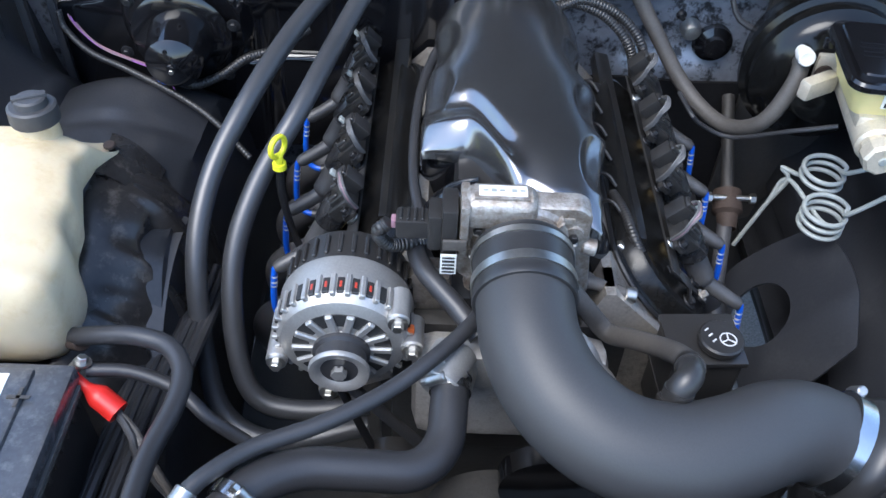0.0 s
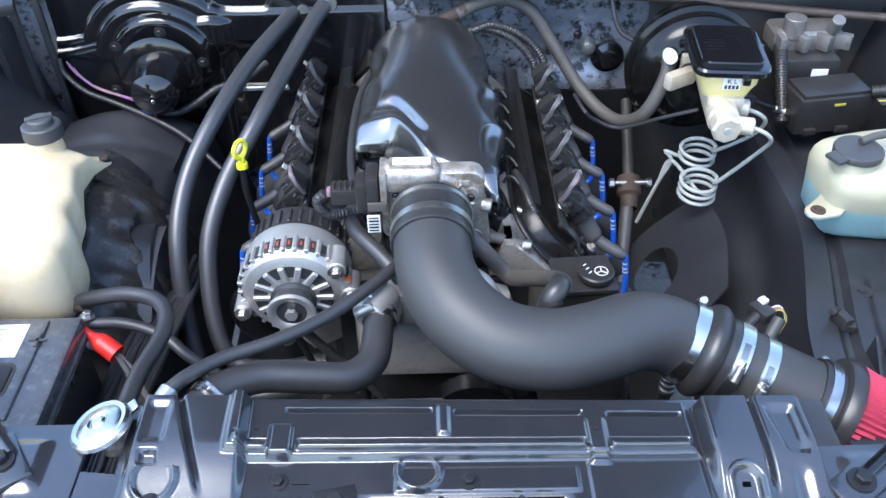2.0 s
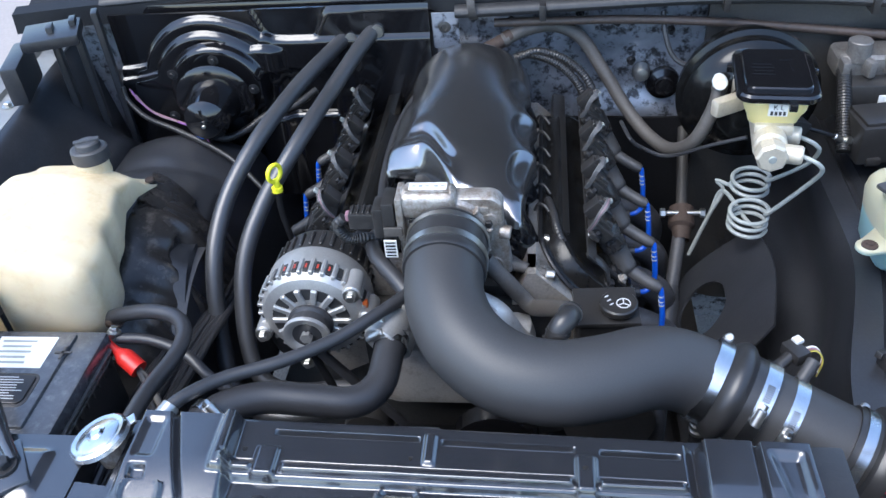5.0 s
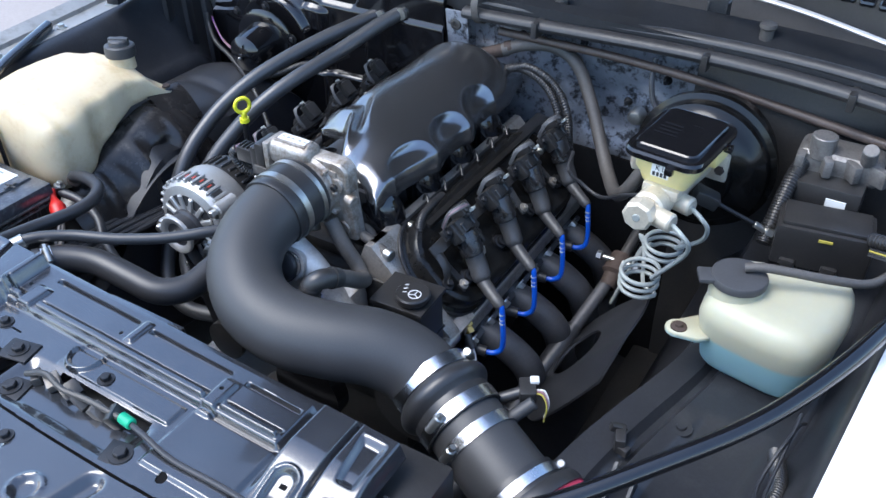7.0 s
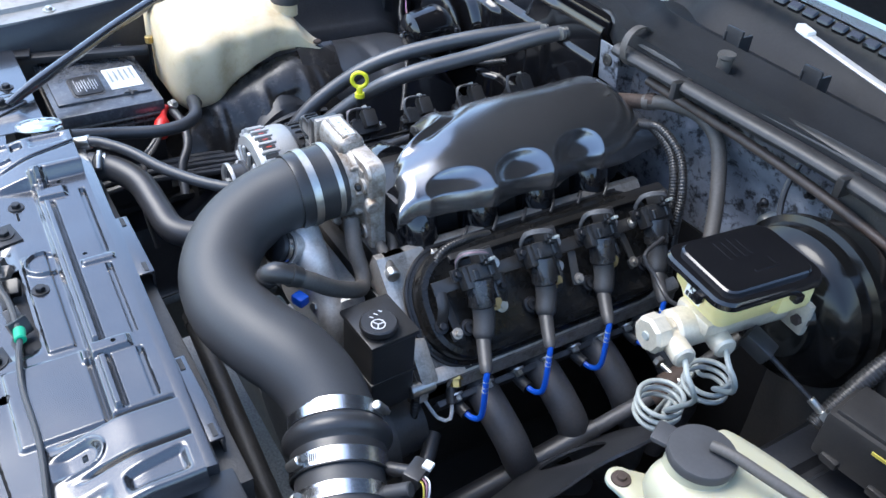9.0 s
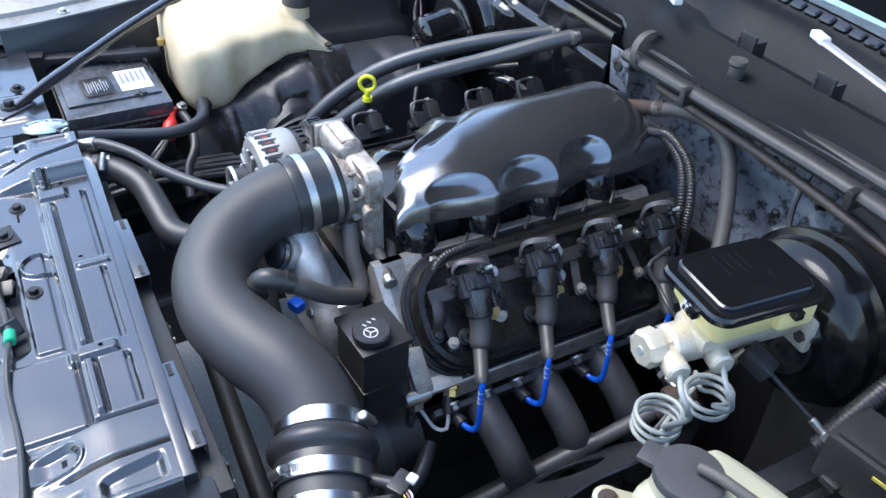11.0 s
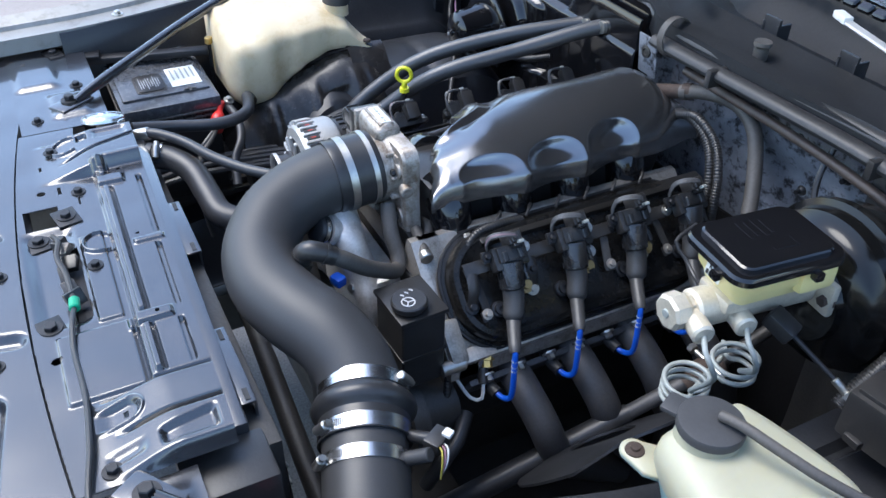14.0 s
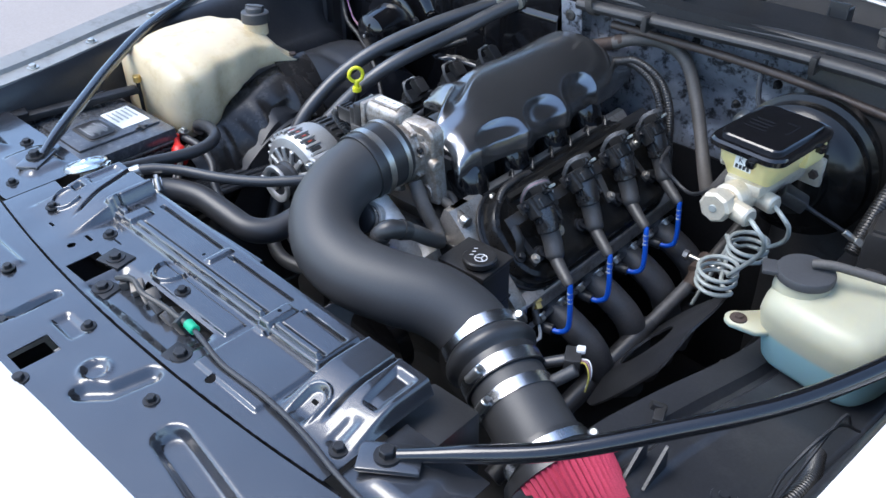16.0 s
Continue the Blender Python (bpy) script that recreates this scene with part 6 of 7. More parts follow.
for k in range(2):
    bm = bmesh.new()
    sweep(bm, [(0.88 - 0.01 * k, 0.70, 0.79), (0.872, 0.60 + 0.02 * k, 0.87), (0.855 + 0.01 * k, 0.52, 0.85), (0.862, 0.42, 0.86), (0.83, 0.33 + 0.02 * k, 0.84)], 0.0022, 6, 0.015)
    single("fender_wire", bm, M["rubber"], "thin loose wire beside the fender", "cable")

# ---------- dipstick ----------
dip = thing("oil_dipstick", (-0.207, 0.865, 0.60), "yellow loop-handled oil dipstick in a black tube", "dipstick")
bm = bmesh.new()
g = [V(-0.204 + 0.0070 * math.cos(a), 0.862 + 0.0120 * math.cos(a), 0.893 + 0.0145 * math.sin(a)) for a in np.linspace(0, math.tau, 21)]
sweep(bm, g, 0.0038, 10, 0.004)
rod(bm, (-0.204, 0.862, 0.881), (-0.205, 0.863, 0.862), 0.0055)
lathe(bm, (-0.205, 0.863, 0.866), (0, 0, -1), [(0, 0), (0, 0.009), (0.008, 0.0095), (0.008, 0)], 18)
part("handle", bm, M["yellow"], dip, angle=60)
bm = bmesh.new()
sweep(bm, [(-0.205, 0.863, 0.860), (-0.206, 0.864, 0.80), (-0.19, 0.87, 0.70), (-0.14, 0.88, 0.60)], 0.0055, 10)
part("tube", bm, M["blackbolt"], dip)

# ---------- brakes ----------
mc = thing("brake_master_cylinder", (0.59, 0.97, 0.87), "aluminium brake master cylinder with a yellowed plastic reservoir", "master cylinder")
bm = bmesh.new()
rod(bm, (0.578, 0.895, 0.905), (0.600, 1.07, 0.905), 0.026, bev=0.004)
box(bm, (0.592, 0.985, 0.922), (0.060, 0.13, 0.020), 0.006, (0, 0, -6))
lathe(bm, (0.574, 0.860, 0.908), (0.05, 1, 0), [(0, 0), (0, 0.0205), (0.004, 0.0245), (0.022, 0.0245), (0.03, 0.018), (0.06, 0.018)], 8)
for q in ((0.602, 0.892, 0.902), (0.612, 0.952, 0.900)):
    rod(bm, V(q) - V(0.02, 0, 0), V(q) + V(0.022, -0.012, 0), 0.015, bev=0.003)
box(bm, (0.600, 1.075, 0.905), (0.10, 0.012, 0.05), 0.005, (0, 0, -6))
box(bm, (0.535, 1.02, 0.915), (0.06, 0.02, 0.03), 0.006, (0, 0, 30))
part("body", bm, M["mcbody"], mc)
bm = bmesh.new()
rod(bm, (0.574, 0.861, 0.908), (0.574, 0.858, 0.908), 0.006)
part("port_plug", bm, M["line"], mc)
bm = bmesh.new()
m = Matrix.Translation((0.590, 0.982, 0.93)) @ Matrix.Rotation(radians(-6), 4, "Z")
slab(bm, rounded(0.095, 0.135, 0.018), [(0, 0.016), (0.014, 0.010), (0.026, 0.002), (0.048, 0.0), (0.050, 0.002)], m)
box(bm, (0.630, 1.03, 0.954), (0.034, 0.055, 0.034), 0.007, (0, 0, -6))
part("reservoir", bm, M["reservoir"], mc)
bm = bmesh.new()
m = Matrix.Translation((0.590, 0.984, 0.978)) @ Matrix.Rotation(radians(-6), 4, "Z")
slab(bm, rounded(0.122, 0.165, 0.024, 8), [(0, 0.002), (0.002, 0), (0.009, 0), (0.013, 0.003), (0.0135, 0.012)], m)
m2 = m @ Matrix.Translation((0, 0, 0.0135))
slab(bm, rounded(0.098, 0.135, 0.014, 6), [(-0.002, 0), (0.0045, 0.0), (0.0065, 0.003), (0.0065, 0.004)], m2)
part("cover", bm, M["gloss"], mc)
bm = bmesh.new()
for k in range(4):
    box(bm, m2 @ V(-0.020 + 0.0, -0.02 + 0.011 * k, 0.0068), (0.034 - 0.006 * (k % 2), 0.004, 0.0008), 0, (0, 0, -6))
box(bm, m2 @ V(0.024, 0.01, 0.0068), (0.004, 0.036, 0.0008), 0, (0, 0, -6))
box(bm, m2 @ V(0.016, 0.028, 0.0068), (0.018, 0.004, 0.0008), 0, (0, 0, -6))
part("embossing", bm, M["gloss"], mc)
for dx, dy in ((0.063, 0.03), (0.02, -0.084), (0.0, 0.084), (-0.063, 0.04)):
    bm = bmesh.new()
    box(bm, m @ V(dx, dy, -0.002), (0.012, 0.012, 0.012), 0.002, (0, 0, -6))
    part("cover_tab", bm, M["gloss"], mc)
bm = bmesh.new()
box(bm, (0.584, 0.9125, 0.9635), (0.028, 0.001, 0.020), 0, (-6, 0, -6))
part("label_plate", bm, M["label"], mc, "white sticker reading K L above a bar code")
txt = bpy.data.curves.new("letters", "FONT")
txt.body, txt.size, txt.extrude, txt.align_x = "K L", 0.011, 0.0003, "CENTER"
letters = new("letters", txt)
letters.data.materials.append(M["ink"])
letters.parent = mc
letters.matrix_parent_inverse = Matrix.Translation(-mc.location)
letters.matrix_basis = Matrix.Translation((0.584, 0.9112, 0.9645)) @ Euler((radians(84), 0, radians(-6))).to_matrix().to_4x4()
bm = bmesh.new()
for k in range(4):
    box(bm, (0.575 + 0.006 * k, 0.9115 - 0.0006 * k, 0.9585), (0.004, 0.001, 0.006), 0, (-6, 0, -6))
part("print_bar", bm, M["ink"], mc)

booster = thing("brake_booster", (0.60, 1.17, 0.74), "glossy black round brake booster on the firewall", "brake booster")
bm = bmesh.new()
lathe(bm, (0.590, 1.078, 0.868), (0.04, 1, -0.02), [(0, 0), (0, 0.045), (0.004, 0.056), (0.004, 0.062), (0.014, 0.066), (0.022, 0.090), (0.030, 0.098), (0.034, 0.101), (0.040, 0.113), (0.058, 0.115), (0.062, 0.124), (0.076, 0.123), (0.080, 0.115), (0.12, 0.108), (0.16, 0.08), (0.19, 0.07), (0.19, 0)], 64)
part("shell", bm, M["boosterpaint"], booster)
bm = bmesh.new()
lathe(bm, (0.530, 1.096, 0.924), (-0.1, -1, 0.2), [(0, 0), (0, 0.009), (0.012, 0.009), (0.014, 0.012), (0.030, 0.0125), (0.034, 0.012), (0.036, 0.010), (0.0345, 0.005), (0.0345, 0)], 24)
part("check_valve", bm, M["label"], booster, "white plastic vacuum check valve")
for a in (20, 160):
    bm = bmesh.new()
    hexbolt(bm, (0.60 + 0.04 * math.cos(radians(a)), 1.072, 0.895 + 0.02 * math.sin(radians(a))), (0, -1, 0), 0.008, 0.01)
    part("bolt", bm, M["rust"], booster)
# brake lines with pig-tail coils
for (sx, sy, sz), start, turns in (((0.586, 1.000, 0.776), V(0.634, 0.940, 0.898), 2.6), ((0.573, 0.930, 0.757), V(0.624, 0.880, 0.900), 3.2)):
    bm = bmesh.new()
    pts = [start - V(0.012, -0.008, 0), start, start + V(0.018, -0.012, -0.004), start + V(0.030, -0.008, -0.022), start + V(0.020, 0.012, -0.060)]
    c = V(sx, sy, sz + 0.012)
    for i in range(int(turns * 12)):
        a = -0.6 + i * math.tau / 12
        pts.append(c + V(0.0305 * math.cos(a), 0.0305 * math.sin(a), -0.0135 * i / 12))
    e = pts[-1]
    pts += [e + V(-0.025, 0.012, 0.004), V(0.548, 1.02, 0.742), V(0.530, 1.02, 0.69), V(0.503, 1.02, 0.597)]
    sweep(bm, pts, 0.0036, 10, 0.005)
    single("brake_line", bm, M["line"], "grey coated brake line wound into loose coils", "brake line", "brake lines")
    bm = bmesh.new()
    lathe(bm, start - V(0.016, -0.010, 0), (0.018, -0.012, 0), [(0, 0), (0, 0.0075), (0.012, 0.0075), (0.013, 0.005), (0.016, 0)], 6)
    single("flare_nut", bm, M["line"], "small hex nut on a brake line", "nut", "flare nuts")
bm = bmesh.new()
sweep(bm, [(0.560, 0.970, 0.882), (0.510, 0.995, 0.852), (0.450, 1.045, 0.800), (0.405, 1.055, 0.812), (0.384, 1.05, 0.832), (0.37, 1.10, 0.84)], 0.0034, 8, 0.01)
single("vacuum_pipe", bm, M["rubber"], "thin black pipe curving behind the master cylinder", "pipe")
cable = thing("switch_lead", (0.68, 1.0, 0.85), "thin rod-like lead from the brake switch with a metal end", "cable")
bm = bmesh.new()
rod(bm, (0.645, 1.000, 0.885), (0.725, 1.025, 0.845), 0.0035)
part("lead", bm, M["blackbolt"], cable)
bm = bmesh.new()
rod(bm, (0.715, 1.022, 0.850), (0.735, 1.028, 0.838), 0.0055)
lathe(bm, (0.733, 1.027, 0.840), (0.8, 0.25, -0.4), [(0, 0), (0, 0.010), (0.012, 0.010), (0.012, 0)], 6)
part("end_fitting", bm, M["zinc"], cable)
bm = bmesh.new()
box(bm, (0.640, 0.995, 0.890), (0.04, 0.03, 0.022), 0.004, (0, 25, 20))
part("switch", bm, M["shell"], cable)

# steering shaft
shaft = thing("steering_shaft", (0.48, 0.95, 0.60), "dark steering column shaft with a rusty joint", "steering shaft")
T0, T1 = V(0.508, 1.25, 0.735), V(0.491, 1.066, 0.640)
T2, T3 = V(0.4647, 0.947, 0.577), V(0.395, 0.590, 0.410)
bm = bmesh.new()
sweep(bm, [T0, T1], 0.011, 14, 0.02)
part("upper_shaft", bm, M["iron"], shaft)
bm = bmesh.new()
sweep(bm, [T1, T2], 0.0125, 16, 0.02)
part("mid_shaft", bm, M["header"], shaft)
bm = bmesh.new()
sweep(bm, [T2, T3], lambda t: 0.019 if t > 0.06 else 0.015, 18, 0.01)
part("lower_sleeve", bm, M["rubber"], shaft)
bm = bmesh.new()
lathe(bm, T1 + (T0 - T1).normalized() * 0.03, T1 - T0, [(0, 0.012), (0.002, 0.023), (0.040, 0.025), (0.046, 0.018), (0.070, 0.015)], 20)
part("joint", bm, M["rust"], shaft, "rusty joint collar")
bm = bmesh.new()
rod(bm, T1 + V(-0.03, 0, 0.02), T1 + V(0.035, 0, 0.02), 0.005)
for s in (-1, 1):
    lathe(bm, T1 + V(0.032 * s, 0, 0.02), (s, 0, 0), [(0, 0), (0, 0.009), (0.009, 0.009), (0.009, 0)], 6)
part("pinch_bolt", bm, M["zinc"], shaft)

# ---------- washer bottle ----------
wash = thing("washer_bottle", (0.79, 0.77, 0.775), "milky plastic washer bottle part-filled with blue fluid", "washer bottle")
foot = [(0.700, 0.690), (0.760, 0.665), (0.845, 0.655), (0.885, 0.69), (0.905, 0.78), (0.900, 0.865), (0.870, 0.885), (0.780, 0.875), (0.705, 0.850), (0.690, 0.825), (0.688, 0.75)]
big = []
for i in range(len(foot)):
    a, b, c2, d2 = (V(*foot[(i + k) % len(foot)], 0) for k in (-1, 0, 1, 2))
    for j in range(4):
        t = j / 4
        q = 0.5 * ((2 * b) + (c2 - a) * t + (2 * a - 5 * b + 4 * c2 - d2) * t * t + (3 * b - a - 3 * c2 + d2) * t ** 3)
        big.append((q.x, q.y))
bm = bmesh.new()
slab(bm, big, [(0.772, 0.03), (0.775, 0.020), (0.785, 0.012), (0.830, 0.006), (0.868, 0.0), (0.885, 0.004), (0.897, 0.014), (0.903, 0.03), (0.907, 0.06)])
for v in bm.verts:
    v.co.y = 0.885 - (0.885 - v.co.y) * (0.67 + 0.10 * sstep(0.77, 0.885, v.co.z))
    v.co.x = 0.708 + (v.co.x - 0.688) * 0.84
lathe(bm, (0.747, 0.778, 0.895), (0, 0, 1), [(0, 0.036), (0.02, 0.034), (0.022, 0)], 28)
ear = [(0.690 + 0.0165 * math.cos(radians(a)), 0.736 + 0.0165 * math.sin(radians(a))) for a in range(110, 291, 20)] + [(0.722, 0.724), (0.735, 0.735), (0.735, 0.785), (0.716, 0.782)]
slab(bm, ear, [(0.834, 0.002), (0.836, 0), (0.841, 0), (0.843, 0.002)])
part("tank", bm, M["washer"], wash, angle=60)
bm = bmesh.new()
lathe(bm, (0.692, 0.735, 0.842), (0, 0, 1), [(0, 0), (0, 0.012), (0.003, 0.011), (0.004, 0.006), (0.007, 0.005), (0.007, 0)], 20)
part("mount_screw", bm, M["rust"], wash)
bm = bmesh.new()
lathe(bm, (0.747, 0.778, 0.916), (0, 0, 1), [(0, 0), (0, 0.0365), (0.008, 0.037), (0.011, 0.0355), (0.012, 0.028), (0.0125, 0.0)], 40)
box(bm, (0.712, 0.762, 0.922), (0.03, 0.03, 0.007), 0.003, (0, 0, 25))
part("cap", bm, M["cap"], wash, angle=40)
bm = bmesh.new()
sweep(bm, [(0.750, 0.785, 0.934), (0.772, 0.792, 0.938), (0.81, 0.805, 0.935), (0.86, 0.83, 0.925), (0.90, 0.87, 0.91), (0.93, 0.95, 0.90)], 0.0062, 12)
part("outlet_hose", bm, M["oldhose"], wash)

# ---------- coolant reservoir ----------
cool = thing("coolant_reservoir", (-0.54, 0.73, 0.77), "yellowed translucent coolant reservoir with brown stains", "coolant reservoir")
st = [(0.582, -0.60, -0.455, 0.800, 0.885), (0.588, -0.64, -0.430, 0.783, 0.915), (0.605, -0.675, -0.410, 0.770, 0.938), (0.650, -0.690, -0.405, 0.775, 0.948), (0.700, -0.695, -0.408, 0.800, 0.950),
      (0.745, -0.690, -0.425, 0.835, 0.952), (0.800, -0.675, -0.440, 0.850, 0.950), (0.840, -0.640, -0.435, 0.852, 0.930), (0.862, -0.58, -0.428, 0.852, 0.895), (0.880, -0.48, -0.420, 0.852, 0.872), (0.890, -0.45, -0.425, 0.853, 0.866)]
bm = bmesh.new()
rings = []
for y in np.linspace(st[0][0], st[-1][0], 44):
    k = max(i for i in range(len(st) - 1) if st[i][0] <= y + 1e-9)
    f = (y - st[k][0]) / (st[k + 1][0] - st[k][0])
    x0, x1, z0, z1 = (st[k][i] * (1 - f) + st[k + 1][i] * f for i in (1, 2, 3, 4))
    x0, z1 = x0 + 0.055 * bump1(y, 0.60, 0.85, 0.03), z1 - 0.012 * bump1(y, 0.60, 0.83, 0.03)
    cx, cz, hx, hz = (x0 + x1) / 2, (z0 + z1) / 2, (x1 - x0) / 2, (z1 - z0) / 2
    ring = []
    for i in range(40):
        a = i * math.tau / 40
        e = 0.32
        ca, sa = math.cos(a), math.sin(a)
        px = cx + hx * math.copysign(abs(ca) ** e, ca)
        pz = cz + hz * math.copysign(abs(sa) ** e, sa)
        pz -= 0.018 * sstep(0.2, 1.0, (px - cx) / hx) * (1 if sa > 0 else 0)
        px -= 0.014 * bump1(y, 0.68, 0.72, 0.02) * (1 if ca > 0 else 0) * (1 - sa * 0.5)
        ring.append(V(px, y, pz + 0.003 * noise.noise(V(px * 14, y * 14, pz * 14))))
    rings.append(ring)
ring_loft(bm, rings)
part("tank", bm, M["tank"], cool, angle=70)
bm = bmesh.new()
lathe(bm, (-0.492, 0.838, 0.915), (0, 0.05, 1), [(0, 0), (0, 0.026), (0.030, 0.024), (0.030, 0)], 28)
part("neck", bm, M["tank"], cool)
bm = bmesh.new()
lathe(bm, (-0.491, 0.839, 0.940), (0, 0.05, 1), [(0, 0), (0, 0.029), (0.003, 0.030), (0.020, 0.029), (0.022, 0.026), (0.022, 0.020), (0.030, 0.019), (0.032, 0.016), (0.032, 0)], 28)
box(bm, (-0.491, 0.841, 0.972), (0.040, 0.010, 0.006), 0.002, (0, 0, 25))
part("cap", bm, M["cap"], cool)
bm = bmesh.new()
rod(bm, (-0.430, 0.880, 0.868), (-0.430, 0.880, 0.874), 0.008)
part("mount_screw", bm, M["rust"], cool)
bm = bmesh.new()
rod(bm, (-0.425, 0.62, 0.792), (-0.395, 0.605, 0.806), 0.0125)
part("outlet", bm, M["rust"], cool)
# moulded shroud below the tank
tbr = thing("tank_bracket", (-0.38, 0.74, 0.65), "dusty black plastic shroud below the coolant tank", "shroud")


def shroud(y, v):
    """v runs from under the tank, over the shoulder and down the inner side."""
    top = 0.800 + 0.052 * sstep(0.64, 0.84, y) - 0.05 * sstep(0.66, 0.58, y) - 0.03 * sstep(0.86, 0.93, y)
    a = v * 1.75
    x = -0.445 + 0.088 * math.sin(min(a, 1.5708)) + 0.02 * max(0.0, a - 1.5708) + 0.030 * sstep(0.60, 0.75, y) * v
    z = top - 0.150 * (1 - math.cos(min(a, 1.5708))) - 0.30 * max(0.0, a - 1.5708)
    for c in (0.655, 0.742, 0.835):
        x += 0.007 * bump1(y, c - 0.010, c + 0.010, 0.004) * sstep(0.2, 0.4, v)
    x -= 0.010 * bump1(y, 0.765, 0.815, 0.006) * bump1(v, 0.45, 0.8, 0.05)
    # creases running slantwise over the shoulder
    for k, c in enumerate((0.62, 0.70, 0.78, 0.88)):
        x += 0.005 * max(0.0, 1 - abs(y - c - 0.06 * (v - 0.5)) / 0.018) * sstep(0.15, 0.35, v) * (1 if k % 2 else -0.7)
    return V(x, y, z)


bm = bmesh.new()
surface(bm, shroud, 0.585, 0.925, 70, 0, 1, 30, thick=0.004)
part("shell", bm, M["bracketplastic"], tbr, angle=50)
bm = bmesh.new()
surface(bm, lambda y, v: V(-0.376 + 0.036 * v, y, 0.786 - 0.018 * v - 3.2 * max(0.0, 0.800 - y) ** 2 - 1.2 * max(0.0, y - 0.80) ** 2), 0.655, 0.86, 26, 0, 1, 8, thick=0.004)
part("arch_strip", bm, M["archstrip"], tbr, "grey curved plastic strip")
bm = bmesh.new()
surface(bm, lambda y, v: V(-0.438 + 0.060 * v, y, 0.864 - 0.004 * v - 0.05 * v * v - 0.02 * abs(y - 0.875) * 10 * v), 0.835, 0.915, 12, 0, 1, 10, thick=0.003)
part("ear_plate", bm, M["bracketplastic"], tbr)

# ---------- battery ----------
batt = thing("battery", (-0.52, 0.46, 0.63), "black car battery with paper labels and a dusty edge", "battery")
bm = bmesh.new()
box(bm, (-0.527, 0.455, 0.725), (0.290, 0.174, 0.19), 0.005)
for k in range(9):
    box(bm, (-0.381, 0.381 + 0.0185 * k, 0.80), (0.006, 0.006, 0.03), 0.001, seg=1)
part("case", bm, M["shell"], batt)
bm = bmesh.new()
box(bm, (-0.527, 0.455, 0.826), (0.302, 0.186, 0.024), 0.005)
box(bm, (-0.540, 0.455, 0.838), (0.250, 0.167, 0.010), 0.004)
part("lid", bm, M["batlid"], batt)
for k in range(2):
    bm = bmesh.new()
    box(bm, (-0.527, 0.455, 0.812 - 0.012 * k), (0.306 - 0.006 * k, 0.190 - 0.006 * k, 0.004), 0.0015)
    part("ledge", bm, M["dustledge"], batt, "dusty moulded ledge")
bm = bmesh.new()
ring = rounded(0.083, 0.058, 0.012)
slab(bm, ring, [(0, 0), (0.0012, 0), (0.0016, 0.0008)], pose(-0.470, 0.432, 0.8425))
part("vent_rim", bm, M["iron"], batt)
bm = bmesh.new()
box(bm, (-0.480, 0.500, 0.8435), (0.085, 0.058, 0.001), 0, (0, 0, 0))
part("label_plate", bm, M["label"], batt, "white paper label")
for k in range(5):
    bm = bmesh.new()
    box(bm, (-0.490, 0.480 + 0.010 * k, 0.8445), (0.05 - 0.008 * (k % 2), 0.0035, 0.0006), 0)
    part("print_bar", bm, M["line"], batt)
bm = bmesh.new()
slab(bm, rounded(0.075, 0.05, 0.01), [(0, 0), (0.0035, 0), (0.004, 0.001)], pose(-0.470, 0.432, 0.8425))
part("vent_cap", bm, M["shell"], batt)
for k in range(9):
    bm = bmesh.new()
    box(bm, (-0.470 + 0.004 * (k % 2), 0.414 + 0.0046 * k, 0.8470), (0.050 - 0.011 * (k % 3), 0.0013, 0.0006), 0)
    part("print_bar", bm, M["whiteink"], batt)
bm = bmesh.new()
box(bm, (-0.418, 0.500, 0.8440), (0.024, 0.004, 0.0015), 0)
box(bm, (-0.418, 0.500, 0.8440), (0.004, 0.024, 0.0015), 0)
part("plus_mark", bm, M["iron"], batt)
bm = bmesh.new()
box(bm, (-0.575, 0.450, 0.858), (0.026, 0.25, 0.014), 0.005, (0, 0, -12))
box(bm, (-0.602, 0.335, 0.870), (0.045, 0.06, 0.006), 0.002, (0, 0, -12))
rod(bm, (-0.548, 0.575, 0.64), (-0.548, 0.575, 0.885), 0.004)
single("battery_holddown", bm, M["blackbolt"], "black battery hold-down bar with a brass nut", "hold-down bar")
bm = bmesh.new()
rod(bm, (-0.548, 0.575, 0.872), (-0.548, 0.575, 0.886), 0.008)
single("brass_nut", bm, M["brass"], "brass nut on the hold-down rod", "nut")
bm = bmesh.new()
box(bm, (-0.53, 0.46, 0.620), (0.32, 0.24, 0.012), 0.003)
box(bm, (-0.40, 0.46, 0.60), (0.03, 0.24, 0.08), 0.006)
single("battery_tray", bm, M["iron"], "black steel battery tray", "tray")
term = thing("battery_terminal", (-0.375, 0.535, 0.80), "red battery terminal cover with a grey corroded bolt", "battery terminal")
bm = bmesh.new()
sweep(bm, [(-0.388, 0.552, 0.815), (-0.378, 0.545, 0.812), (-0.364, 0.537, 0.805), (-0.350, 0.530, 0.798), (-0.334, 0.521, 0.790)], lambda u: 0.006 + 0.008 * sstep(0.3, 0.6, u), 12, 0.004)
part("cover", bm, M["red"], term)
bm = bmesh.new()
rod(bm, (-0.390, 0.560, 0.812), (-0.376, 0.566, 0.826), 0.007)
hexbolt(bm, (-0.378, 0.562, 0.822), (0.2, 0.3, 1), 0.006, 0.007)
part("bolt", bm, M["zinc"], term)
for k in range(2):
    bm = bmesh.new()
    sweep(bm, [(-0.336, 0.522, 0.790), (-0.315, 0.505 - 0.008 * k, 0.78), (-0.295 - 0.012 * k, 0.48, 0.76), (-0.27, 0.46, 0.70), (-0.26, 0.47, 0.60)], 0.005, 10)
    part("cable", bm, M["rubber" if k else "oldhose"], term)

